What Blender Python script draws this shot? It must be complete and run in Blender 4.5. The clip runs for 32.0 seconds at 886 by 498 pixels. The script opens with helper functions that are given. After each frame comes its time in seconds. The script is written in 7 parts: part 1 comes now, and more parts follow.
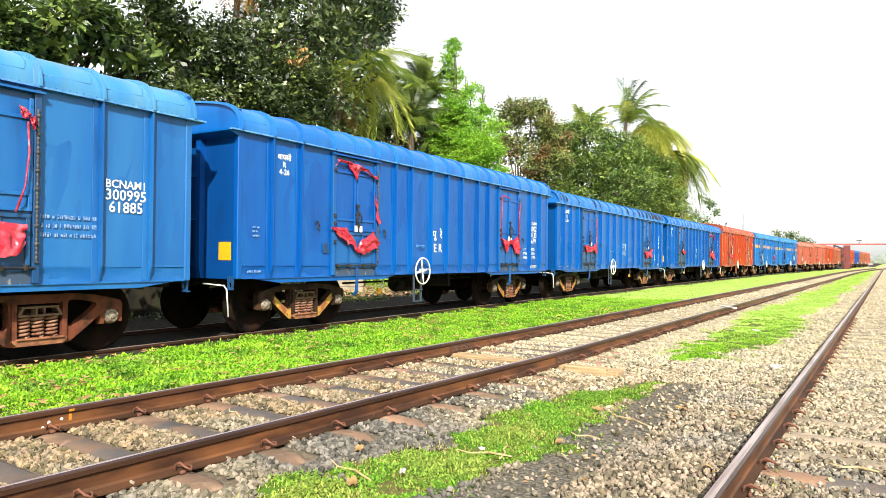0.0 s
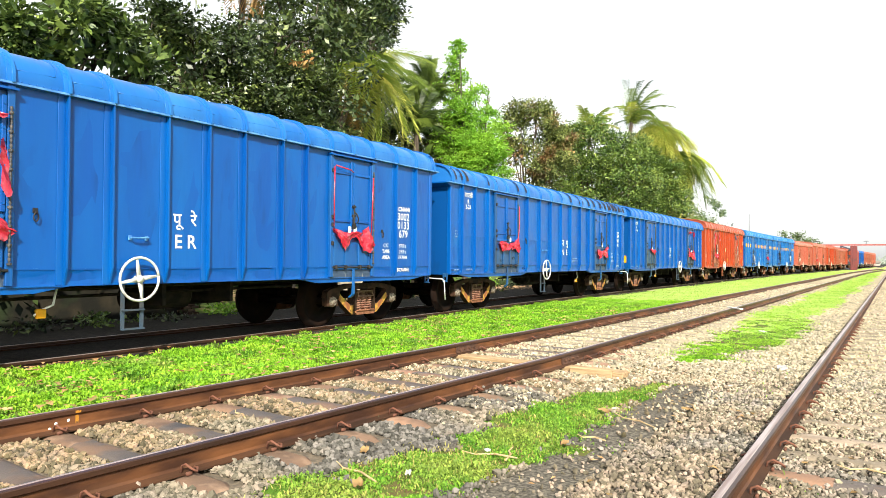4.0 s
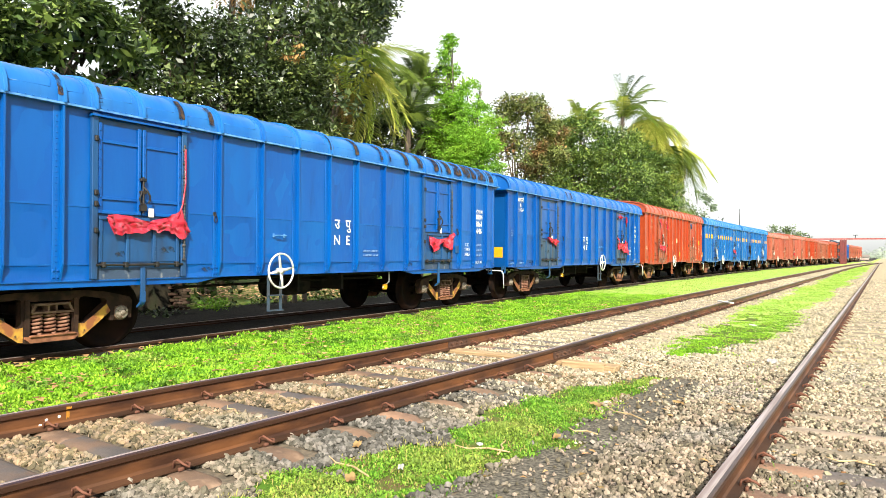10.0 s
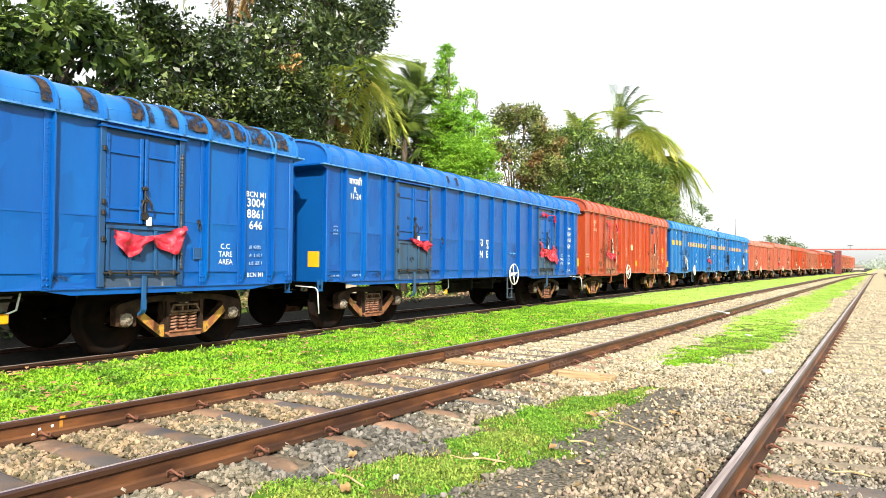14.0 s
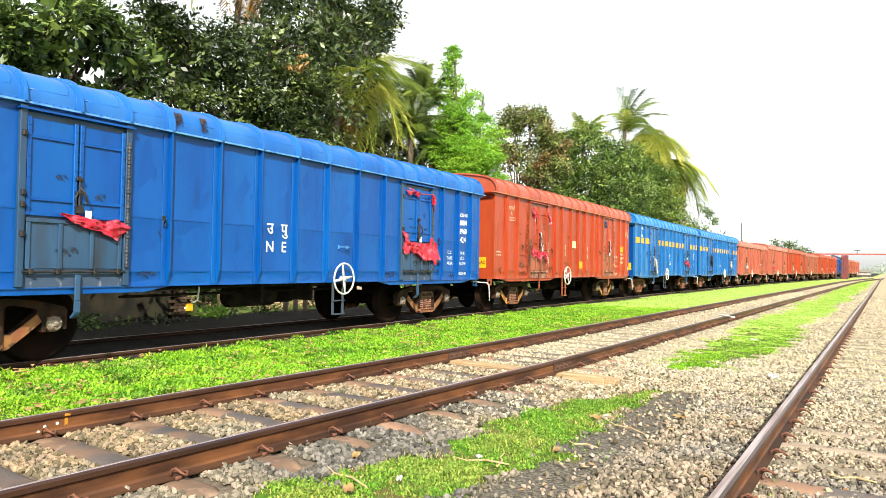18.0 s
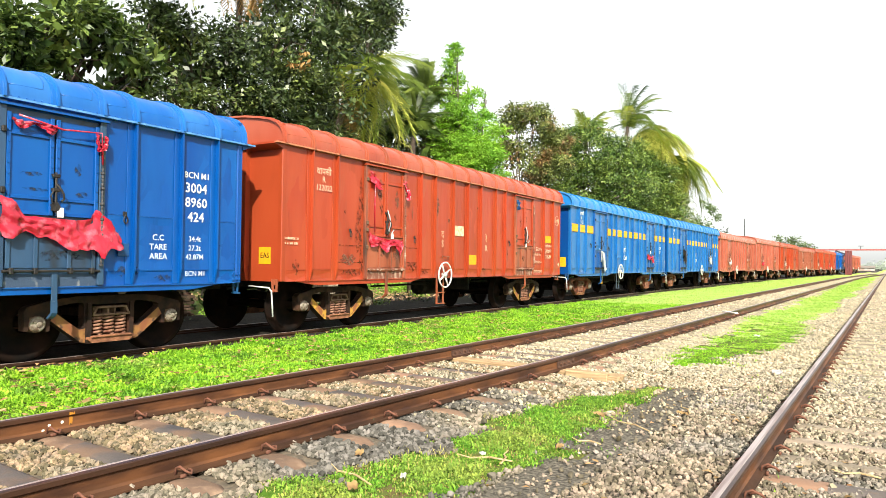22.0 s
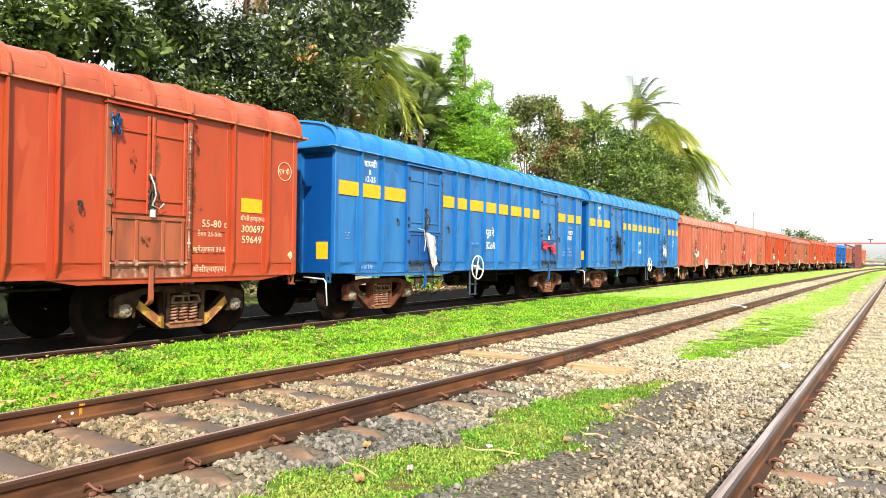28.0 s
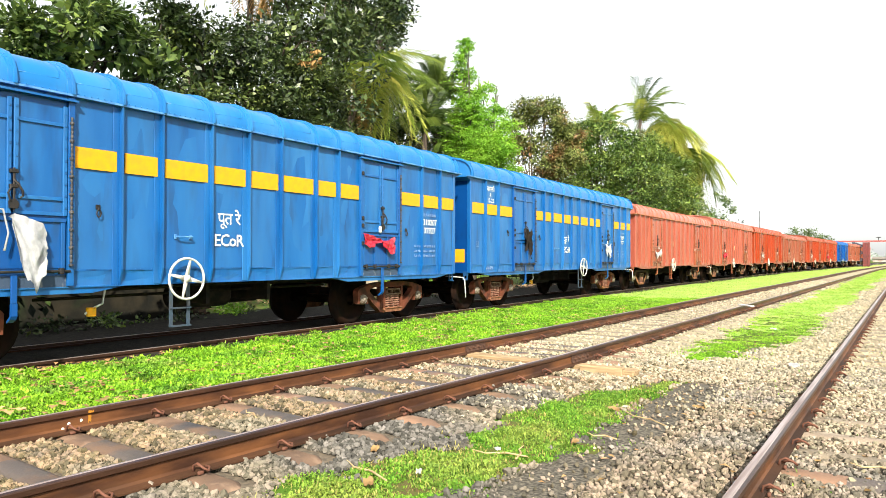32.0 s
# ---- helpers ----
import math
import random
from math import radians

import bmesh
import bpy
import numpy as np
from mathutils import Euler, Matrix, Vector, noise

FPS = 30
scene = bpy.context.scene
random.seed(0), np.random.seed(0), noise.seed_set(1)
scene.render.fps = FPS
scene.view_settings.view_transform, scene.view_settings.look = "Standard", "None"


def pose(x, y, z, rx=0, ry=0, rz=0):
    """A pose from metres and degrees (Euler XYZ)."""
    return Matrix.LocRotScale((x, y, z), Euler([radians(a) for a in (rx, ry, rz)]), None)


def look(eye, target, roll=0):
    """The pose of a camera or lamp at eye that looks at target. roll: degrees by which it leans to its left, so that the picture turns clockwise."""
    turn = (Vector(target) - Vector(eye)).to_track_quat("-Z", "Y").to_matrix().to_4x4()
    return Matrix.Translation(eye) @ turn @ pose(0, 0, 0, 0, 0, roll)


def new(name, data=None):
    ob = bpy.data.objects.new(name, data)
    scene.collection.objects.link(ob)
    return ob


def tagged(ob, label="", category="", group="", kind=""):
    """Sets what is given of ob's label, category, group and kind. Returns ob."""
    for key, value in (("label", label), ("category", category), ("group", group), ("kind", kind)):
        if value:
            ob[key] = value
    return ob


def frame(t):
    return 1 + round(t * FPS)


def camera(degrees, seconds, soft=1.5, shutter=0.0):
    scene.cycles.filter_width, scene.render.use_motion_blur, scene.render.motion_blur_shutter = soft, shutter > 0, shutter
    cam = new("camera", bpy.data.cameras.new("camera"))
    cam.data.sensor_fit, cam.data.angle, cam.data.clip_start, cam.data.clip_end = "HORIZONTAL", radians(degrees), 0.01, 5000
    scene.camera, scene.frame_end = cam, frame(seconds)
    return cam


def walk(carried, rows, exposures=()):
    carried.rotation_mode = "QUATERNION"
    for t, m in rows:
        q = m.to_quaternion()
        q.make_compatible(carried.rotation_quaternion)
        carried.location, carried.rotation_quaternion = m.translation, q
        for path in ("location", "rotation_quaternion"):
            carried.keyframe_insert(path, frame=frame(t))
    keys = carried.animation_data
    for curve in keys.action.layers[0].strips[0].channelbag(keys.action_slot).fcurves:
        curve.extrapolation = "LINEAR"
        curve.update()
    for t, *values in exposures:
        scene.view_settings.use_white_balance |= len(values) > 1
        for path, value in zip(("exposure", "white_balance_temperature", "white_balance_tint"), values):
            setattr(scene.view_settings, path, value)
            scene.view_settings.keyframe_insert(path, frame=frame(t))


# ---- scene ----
# Camera: a phone held by hand, standing still between the rails of the open track.
cam = camera(65.9, 32.0, soft=0.6)
EYE = (0.0, 0.0, 1.27)
LOOK = [
    (0, 90.73, -0.53, 33.09), (0.5, 90.80, -0.57, 33.13), (1, 90.89, -0.61, 33.20), (1.5, 90.96, -0.61, 33.27),
    (2, 90.98, -0.54, 33.32), (2.5, 90.97, -0.51, 33.38), (3, 90.92, -0.52, 33.45), (3.5, 90.86, -0.48, 33.50),
    (5.5, 90.84, -0.29, 33.50), (6, 90.73, -0.33, 33.47), (6.5, 90.63, -0.36, 33.39), (7, 90.52, -0.49, 33.29),
    (7.5, 90.40, -0.63, 33.17), (8, 90.29, -0.64, 33.05), (8.5, 90.20, -0.56, 32.95), (9, 90.16, -0.45, 32.88),
    (9.5, 90.24, -0.33, 32.86), (10, 90.41, -0.31, 32.86), (10.5, 90.60, -0.33, 32.85), (11, 90.77, -0.28, 32.80),
    (11.5, 90.93, -0.26, 32.72), (12, 91.07, -0.31, 32.60), (12.5, 91.16, -0.39, 32.50), (13, 91.20, -0.42, 32.45),
    (13.5, 91.19, -0.43, 32.47), (14, 91.19, -0.48, 32.54), (14.5, 91.19, -0.54, 32.61), (16.5, 91.27, -0.78, 32.88),
    (17, 91.28, -0.94, 32.90), (17.5, 91.30, -1.01, 32.93), (18, 91.30, -0.97, 32.96), (18.5, 91.28, -0.88, 32.99),
    (19, 91.23, -0.77, 32.99), (19.5, 91.16, -0.68, 33.00), (20, 91.07, -0.63, 33.04), (20.5, 91.00, -0.63, 33.09),
    (21, 90.97, -0.66, 33.14), (21.5, 91.00, -0.67, 33.17), (22, 91.09, -0.70, 33.19), (22.5, 91.16, -0.71, 33.23),
    (23, 91.17, -0.61, 33.27), (23.5, 91.13, -0.51, 33.30), (24, 91.06, -0.54, 33.32), (24.5, 90.96, -0.66, 33.37),
    (25, 90.84, -0.78, 33.47), (25.5, 90.71, -0.88, 33.62), (27.5, 90.38, -0.66, 33.76), (28, 90.50, -0.78, 33.78),
    (28.5, 90.64, -0.71, 33.79), (29, 90.78, -0.53, 33.81), (29.5, 90.88, -0.36, 33.84), (30, 90.89, -0.22, 33.89),
    (30.5, 90.86, -0.19, 33.99), (31, 90.81, -0.19, 34.10), (31.5, 90.78, -0.13, 34.19), (32, 90.75, -0.08, 34.28),
]
EXPO = 0.9
walk(cam, [(t, pose(*EYE, rx, ry, rz)) for t, rx, ry, rz in LOOK], exposures=[(0, EXPO), (32, EXPO)])

# ---- light ----
SUN = Vector((0.52, -0.60, 0.55)).normalized()
world = bpy.data.worlds.new("sky")
scene.world = world
world.use_nodes = True
sky = world.node_tree.nodes.new("ShaderNodeTexSky")
sky.sky_type, sky.sun_disc = "NISHITA", False
sky.sun_elevation = math.asin(SUN.z)
sky.sun_rotation = math.atan2(SUN.x, SUN.y)
sky.dust_density, sky.air_density, sky.ozone_density = 2.0, 1.0, 1.0
# bright tropical haze: the sky's blue is washed out
wash = world.node_tree.nodes.new("ShaderNodeHueSaturation")
wash.inputs["Saturation"].default_value, wash.inputs["Value"].default_value = 0.22, 1.15
veil = world.node_tree.nodes.new("ShaderNodeMix")
veil.data_type, veil.blend_type = "RGBA", "MIX"
veil.inputs[0].default_value = 0.45
veil.inputs[7].default_value = (3.75, 3.85, 3.75, 1)
world.node_tree.links.new(sky.outputs[0], wash.inputs["Color"])
world.node_tree.links.new(wash.outputs[0], veil.inputs[6])
world.node_tree.nodes["Background"].inputs["Strength"].default_value = 0.15
world.node_tree.links.new(veil.outputs[2], world.node_tree.nodes["Background"].inputs["Color"])
sun = new("sun", bpy.data.lights.new("sun", "SUN"))
sun.data.energy, sun.data.angle, sun.data.color = 4.9, radians(0.6), (1.0, 0.93, 0.79)
sun.matrix_world = look(SUN * 50, (0, 0, 0))

# ---- materials ----
MATS = {}


def mat(name, col, rough=0.6, metal=0.0, col2=None, scale=4.0, detail=6.0, mix=(0.4, 0.65), bump=0.0, bscale=40.0,
        stretch=(1, 1, 1), col3=None, scale3=1.0, mix3=(0.55, 0.7), island=0.0, coat=0.0, spec=0.5, trans=0.0, rnd=0.0):
    """A surface: base colour, a second colour by noise, a third by coarser noise, fine relief, and a spread from piece to piece."""
    if name in MATS:
        return MATS[name]
    m = MATS[name] = bpy.data.materials.new(name)
    m.use_nodes = True
    nt, n = m.node_tree, m.node_tree.nodes
    b = n["Principled BSDF"]
    b.inputs["Roughness"].default_value, b.inputs["Metallic"].default_value = rough, metal
    b.inputs["Specular IOR Level"].default_value = spec
    b.inputs["Coat Weight"].default_value = coat
    tc = n.new("ShaderNodeTexCoord")
    mp = n.new("ShaderNodeMapping")
    mp.inputs["Scale"].default_value = stretch
    if rnd:
        # alike pieces do not repeat one pattern
        far = n.new("ShaderNodeVectorMath")
        far.operation = "MULTIPLY_ADD"
        far.inputs[1].default_value = (41.0, 29.0, 17.0)
        nt.links.new(n.new("ShaderNodeObjectInfo").outputs["Random"], far.inputs[0])
        nt.links.new(tc.outputs["Object"], far.inputs[2])
        nt.links.new(far.outputs[0], mp.inputs[0])
    else:
        nt.links.new(tc.outputs["Object"], mp.inputs[0])

    def noise_mix(a, colour, sc, lo_hi):
        t = n.new("ShaderNodeTexNoise")
        t.inputs["Scale"].default_value, t.inputs["Detail"].default_value = sc, detail
        nt.links.new(mp.outputs[0], t.inputs["Vector"])
        r = n.new("ShaderNodeMapRange")
        r.inputs[1].default_value, r.inputs[2].default_value = lo_hi
        nt.links.new(t.outputs[0], r.inputs[0])
        x = n.new("ShaderNodeMix")
        x.data_type = "RGBA"
        nt.links.new(r.outputs[0], x.inputs[0])
        nt.links.new(a, x.inputs[6])
        x.inputs[7].default_value = (*colour, 1)
        return x.outputs[2]

    rgb = n.new("ShaderNodeRGB")
    rgb.outputs[0].default_value = (*col, 1)
    out = rgb.outputs[0]
    if col2:
        out = noise_mix(out, col2, scale, mix)
    if col3:
        out = noise_mix(out, col3, scale3, mix3)
    if island or rnd:
        src = n.new("ShaderNodeNewGeometry").outputs["Random Per Island"] if island else n.new("ShaderNodeObjectInfo").outputs["Random"]
        k = island or rnd
        r = n.new("ShaderNodeMapRange")
        r.inputs[3].default_value, r.inputs[4].default_value = 1 - k, 1 + k
        nt.links.new(src, r.inputs[0])
        h = n.new("ShaderNodeHueSaturation")
        nt.links.new(r.outputs[0], h.inputs["Value"])
        r2 = n.new("ShaderNodeMapRange")
        r2.inputs[3].default_value, r2.inputs[4].default_value = 0.5 + 0.035 * k, 0.5 - 0.035 * k
        nt.links.new(src, r2.inputs[0])
        nt.links.new(r2.outputs[0], h.inputs["Hue"])
        nt.links.new(out, h.inputs["Color"])
        out = h.outputs[0]
    nt.links.new(out, b.inputs["Base Color"])
    if bump:
        t = n.new("ShaderNodeTexNoise")
        t.inputs["Scale"].default_value, t.inputs["Detail"].default_value = bscale, 4
        nt.links.new(mp.outputs[0], t.inputs["Vector"])
        bp = n.new("ShaderNodeBump")
        bp.inputs["Strength"].default_value, bp.inputs["Distance"].default_value = bump, 0.02
        nt.links.new(t.outputs[0], bp.inputs["Height"])
        nt.links.new(bp.outputs[0], b.inputs["Normal"])
    if trans:
        tr = n.new("ShaderNodeBsdfTranslucent")
        nt.links.new(out, tr.inputs[0])
        ms = n.new("ShaderNodeMixShader")
        ms.inputs[0].default_value = trans
        nt.links.new(b.outputs[0], ms.inputs[1])
        nt.links.new(tr.outputs[0], ms.inputs[2])
        nt.links.new(ms.outputs[0], n["Material Output"].inputs[0])
    return m


def patchy(m, scale, lo, hi):
    """Break a thin coat up into flecks."""
    nt, n = m.node_tree, m.node_tree.nodes
    t = n.new("ShaderNodeTexNoise")
    t.inputs["Scale"].default_value, t.inputs["Detail"].default_value, t.inputs["Roughness"].default_value = scale, 8, 0.7
    nt.links.new(n.new("ShaderNodeTexCoord").outputs["Object"], t.inputs["Vector"])
    r = n.new("ShaderNodeMapRange")
    r.inputs[1].default_value, r.inputs[2].default_value = lo, hi
    nt.links.new(t.outputs[0], r.inputs[0])
    nt.links.new(r.outputs[0], n["Principled BSDF"].inputs["Alpha"])
    return m


def paint(name, col, dark, faded, stain=(0.56, 0.86)):
    """Wagon paint: faded patches, upright dirt streaks, dents."""
    return mat(name, col, rough=0.30, spec=0.34, col2=dark, scale=2.3, mix=stain, stretch=(1, 2.0, 0.45), col3=faded, scale3=0.8, detail=3.0, mix3=(0.36, 0.80),
               bump=0.7, bscale=1.7, rnd=0.06)


BLUE = paint("blue_paint", (0.0005, 0.064, 0.285), (0.001, 0.032, 0.15), (0.001, 0.090, 0.335))
BLUE_OLD = paint("old_blue_paint", (0.007, 0.090, 0.30), (0.008, 0.042, 0.14), (0.022, 0.135, 0.35))
BLUE_DEEP = paint("deep_blue_paint", (0.0005, 0.056, 0.255), (0.001, 0.026, 0.12), (0.002, 0.083, 0.315))
BLUE_LIGHT = paint("light_blue_paint", (0.006, 0.095, 0.305), (0.008, 0.045, 0.14), (0.028, 0.150, 0.37), (0.50, 0.74))
RED = paint("red_oxide_paint", (0.285, 0.037, 0.012), (0.13, 0.021, 0.009), (0.345, 0.058, 0.020))
# red of the far wagons, paled and dulled in colour for haze
RED_HAZY = paint("hazy_red_paint", (0.30, 0.072, 0.045), (0.19, 0.055, 0.035), (0.36, 0.12, 0.08))
BROWN = paint("brown_paint", (0.24, 0.065, 0.035), (0.13, 0.04, 0.025), (0.30, 0.11, 0.07))
# roof paint: faded, and lightened in colour for sky sheen and sun
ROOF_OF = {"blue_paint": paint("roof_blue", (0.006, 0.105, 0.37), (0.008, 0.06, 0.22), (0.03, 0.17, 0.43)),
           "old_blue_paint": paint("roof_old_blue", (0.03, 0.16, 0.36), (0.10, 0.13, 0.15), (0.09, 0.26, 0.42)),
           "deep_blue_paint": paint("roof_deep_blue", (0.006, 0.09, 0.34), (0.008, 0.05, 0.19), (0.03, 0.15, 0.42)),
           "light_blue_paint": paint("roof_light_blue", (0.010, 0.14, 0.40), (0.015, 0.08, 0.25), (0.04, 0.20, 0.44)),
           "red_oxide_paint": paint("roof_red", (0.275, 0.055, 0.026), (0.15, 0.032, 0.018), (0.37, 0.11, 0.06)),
           "hazy_red_paint": paint("roof_hazy_red", (0.36, 0.11, 0.075), (0.22, 0.065, 0.04), (0.44, 0.17, 0.12)),
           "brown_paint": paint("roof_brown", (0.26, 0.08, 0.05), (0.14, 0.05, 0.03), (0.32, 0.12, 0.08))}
BLACK = mat("black_iron", (0.010, 0.009, 0.008), rough=0.8, spec=0.12, col2=(0.028, 0.02, 0.015), scale=6, bump=0.2)
# frame rust darkened in colour for the wagon body's shade
BOGIE = mat("rusty_bogie_steel", (0.036, 0.019, 0.013), rough=0.8, spec=0.15, col2=(0.014, 0.010, 0.009), scale=5, col3=(0.075, 0.032, 0.018), scale3=3, bump=0.3)
YELLOW = mat("yellow_paint", (0.74, 0.325, 0.004), rough=0.5, spec=0.3, col2=(0.55, 0.29, 0.015), scale=9)
STENCIL = mat("worn_white_stencil", (0.56, 0.63, 0.74), rough=0.6, col2=(0.12, 0.28, 0.60), scale=38, mix=(0.52, 0.66))
TAN = mat("faded_cream_stencil", (0.66, 0.42, 0.29), rough=0.6, col2=(0.55, 0.20, 0.11), scale=34, mix=(0.5, 0.66))
FADED = mat("faded_stencil_paint", (0.20, 0.31, 0.50), rough=0.6, col2=(0.02, 0.10, 0.33), scale=30, mix=(0.45, 0.6))
WHITE = mat("white_paint", (0.78, 0.78, 0.75), rough=0.5, col2=(0.6, 0.58, 0.54), scale=20)
# the pink second colour paints in the plastic's highlights
RAG = mat("red_plastic", (0.56, 0.022, 0.050), rough=0.22, spec=0.9, col2=(0.78, 0.19, 0.25), scale=7, mix=(0.52, 0.74), bump=0.35, bscale=12, trans=0.3)
RAG_WHITE = mat("white_plastic", (0.46, 0.46, 0.47), rough=0.35, col2=(0.62, 0.62, 0.62), scale=9, bump=0.4, bscale=30, trans=0.3)
RAIL = mat("rail_rust", (0.038, 0.016, 0.009), rough=0.5, spec=0.25, col2=(0.15, 0.060, 0.022), scale=6, mix=(0.36, 0.66), bump=0.15, bscale=60, stretch=(1, 0.3, 1), col3=(0.07, 0.035, 0.02), scale3=2)
RAIL_HEAD = mat("greasy_rail_head", (0.030, 0.015, 0.010), rough=0.35, spec=0.4, col2=(0.06, 0.027, 0.015), scale=4, stretch=(1, 0.2, 1))
# darker rust, for the train's own rails and for every rail foot
RAIL_DARK = mat("dark_rail_rust", (0.030, 0.015, 0.009), rough=0.7, spec=0.2, col2=(0.075, 0.034, 0.017), scale=3, stretch=(1, 0.3, 1), bump=0.15, bscale=60)
RAIL_TOP = mat("rail_running_face", (0.62, 0.52, 0.49), rough=0.42, metal=0.7, col2=(0.36, 0.26, 0.23), scale=5, stretch=(8, 0.2, 1))
# sleepers up the line: haze put into a paler colour
SLEEPER_PALE = mat("hazy_sleeper", (0.27, 0.215, 0.155), rough=0.85, col2=(0.18, 0.145, 0.105), scale=4, col3=(0.34, 0.285, 0.21), scale3=5, bump=0.25, bscale=50, rnd=0.2)
WORN = mat("worn_grimy_metal", (0.030, 0.055, 0.10), rough=0.8, col2=(0.17, 0.18, 0.19), scale=7, mix=(0.58, 0.70), stretch=(1, 1.5, 1), bump=0.2)
SLEEPER_OILY = mat("oily_sleeper", (0.105, 0.086, 0.076), rough=0.7, col2=(0.17, 0.105, 0.07), scale=3, mix=(0.5, 0.62), col3=(0.065, 0.060, 0.060), scale3=2, bump=0.25, bscale=50, rnd=0.2)
SLEEPER = mat("steel_sleeper", (0.25, 0.145, 0.092), rough=0.8, col2=(0.135, 0.082, 0.056), scale=3, col3=(0.31, 0.20, 0.135), scale3=5, bump=0.25, bscale=50, rnd=0.2)
TIMBER = mat("pale_timber", (0.42, 0.30, 0.16), rough=0.8, col2=(0.25, 0.16, 0.08), scale=5, stretch=(0.5, 6, 6), bump=0.3)
STONE = mat("grey_ballast_stone", (0.150, 0.140, 0.122), rough=0.85, spec=0.2, col2=(0.075, 0.070, 0.062), scale=9, col3=(0.20, 0.172, 0.125), scale3=0.6, mix3=(0.5, 0.62), bump=0.4, bscale=60, island=0.62)
STONE_TAN = mat("tan_ballast_stone", (0.255, 0.190, 0.112), rough=0.85, spec=0.2, col2=(0.12, 0.10, 0.07), scale=9, col3=(0.20, 0.175, 0.125), scale3=0.9, mix3=(0.5, 0.62), bump=0.4, bscale=60, island=0.62)
STONE_BROWN = mat("brown_ballast_stone", (0.285, 0.232, 0.165), rough=0.85, spec=0.2, col2=(0.13, 0.108, 0.08), scale=9, col3=(0.20, 0.18, 0.15), scale3=0.7, mix3=(0.5, 0.6), bump=0.4, bscale=60, island=0.62)
# far ballast and ground: distance haze painted in as paler colours
STONE_FAR = mat("hazy_ballast", (0.40, 0.345, 0.235), rough=0.9, spec=0.2, col2=(0.26, 0.235, 0.18), scale=4, col3=(0.42, 0.36, 0.24), scale3=0.3, island=0.4)
GROUND_FAR = mat("hazy_ground", (0.40, 0.35, 0.225), rough=0.95, spec=0.1, col2=(0.28, 0.24, 0.18), scale=9, col3=(0.46, 0.37, 0.24), scale3=0.6, bump=0.4, bscale=20)
GROUND = mat("ground_soil", (0.085, 0.068, 0.048), rough=0.95, col2=(0.16, 0.125, 0.085), scale=18, col3=(0.06, 0.052, 0.04), scale3=0.8, bump=0.5, bscale=25)
DIRT = mat("dark_cinder_soil", (0.062, 0.056, 0.046), rough=0.95, spec=0.2, col2=(0.18, 0.16, 0.125), scale=34, bump=0.6, bscale=60)
# soil with the train's shade painted in as near-black
SHADE_SOIL = mat("shaded_soil", (0.018, 0.016, 0.014), rough=0.9, spec=0.2, col2=(0.045, 0.038, 0.03), scale=14, col3=(0.01, 0.009, 0.008), scale3=1.2, bump=0.5, bscale=40)
# turf up the line, its colour paled for haze
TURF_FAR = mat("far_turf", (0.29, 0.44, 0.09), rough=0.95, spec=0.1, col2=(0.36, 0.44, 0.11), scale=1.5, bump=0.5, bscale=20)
TURF = mat("turf_soil", (0.070, 0.150, 0.016), rough=0.95, spec=0.1, col2=(0.12, 0.09, 0.04), scale=6, bump=0.5, bscale=30)
# blades up the line, haze put into the colour
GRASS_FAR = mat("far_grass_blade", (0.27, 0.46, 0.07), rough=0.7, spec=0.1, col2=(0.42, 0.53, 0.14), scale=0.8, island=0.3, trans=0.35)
GRASS_PATCH = mat("patch_grass_blade", (0.155, 0.35, 0.032), rough=0.6, spec=0.2, col2=(0.28, 0.38, 0.07), scale=1.6, col3=(0.10, 0.25, 0.022), scale3=0.9, mix3=(0.52, 0.66), island=0.42, trans=0.35)
GRASS = mat("grass_blade", (0.235, 0.49, 0.03), rough=0.6, spec=0.2, col2=(0.31, 0.53, 0.04), scale=1.6, col3=(0.15, 0.37, 0.02), scale3=0.8, mix3=(0.52, 0.66), island=0.38, trans=0.35)
DRYLEAF = mat("dry_leaf", (0.42, 0.27, 0.12), rough=0.85, spec=0.2, col2=(0.20, 0.10, 0.04), scale=3, island=0.45)
BARK = mat("bark", (0.10, 0.075, 0.055), rough=0.9, col2=(0.17, 0.14, 0.11), scale=6, stretch=(3, 3, 0.6), bump=0.5, bscale=20)
BARK_DARK = mat("dark_bark", (0.045, 0.032, 0.023), rough=0.9, col2=(0.10, 0.075, 0.055), scale=5, stretch=(3, 3, 0.6), bump=0.5, bscale=20)
LEAF_GLOSSY = mat("glossy_leaf", (0.075, 0.125, 0.027), rough=0.38, spec=0.55, col2=(0.18, 0.26, 0.05), scale=0.9, mix=(0.52, 0.68), island=0.75, trans=0.15)
LEAF_DARK = mat("dark_leaf", (0.036, 0.062, 0.017), rough=0.40, spec=0.55, col2=(0.105, 0.150, 0.038), scale=0.8, mix=(0.48, 0.66), island=0.9, trans=0.12)
LEAF_MID = mat("leaf", (0.078, 0.150, 0.028), rough=0.42, spec=0.55, col2=(0.19, 0.28, 0.055), scale=0.8, island=0.75, trans=0.18)
LEAF_OLIVE = mat("olive_leaf", (0.18, 0.225, 0.06), rough=0.5, col2=(0.22, 0.13, 0.05), scale=0.9, mix=(0.5, 0.62), island=0.7, trans=0.2)
LEAF_LIME = mat("fresh_leaf", (0.25, 0.48, 0.06), rough=0.6, spec=0.2, col2=(0.33, 0.55, 0.06), scale=0.9, island=0.35, trans=0.4)
FROND = mat("palm_frond", (0.20, 0.28, 0.035), rough=0.45, spec=0.35, col2=(0.46, 0.46, 0.10), scale=0.3, mix=(0.40, 0.55), rnd=0.4, trans=0.3)
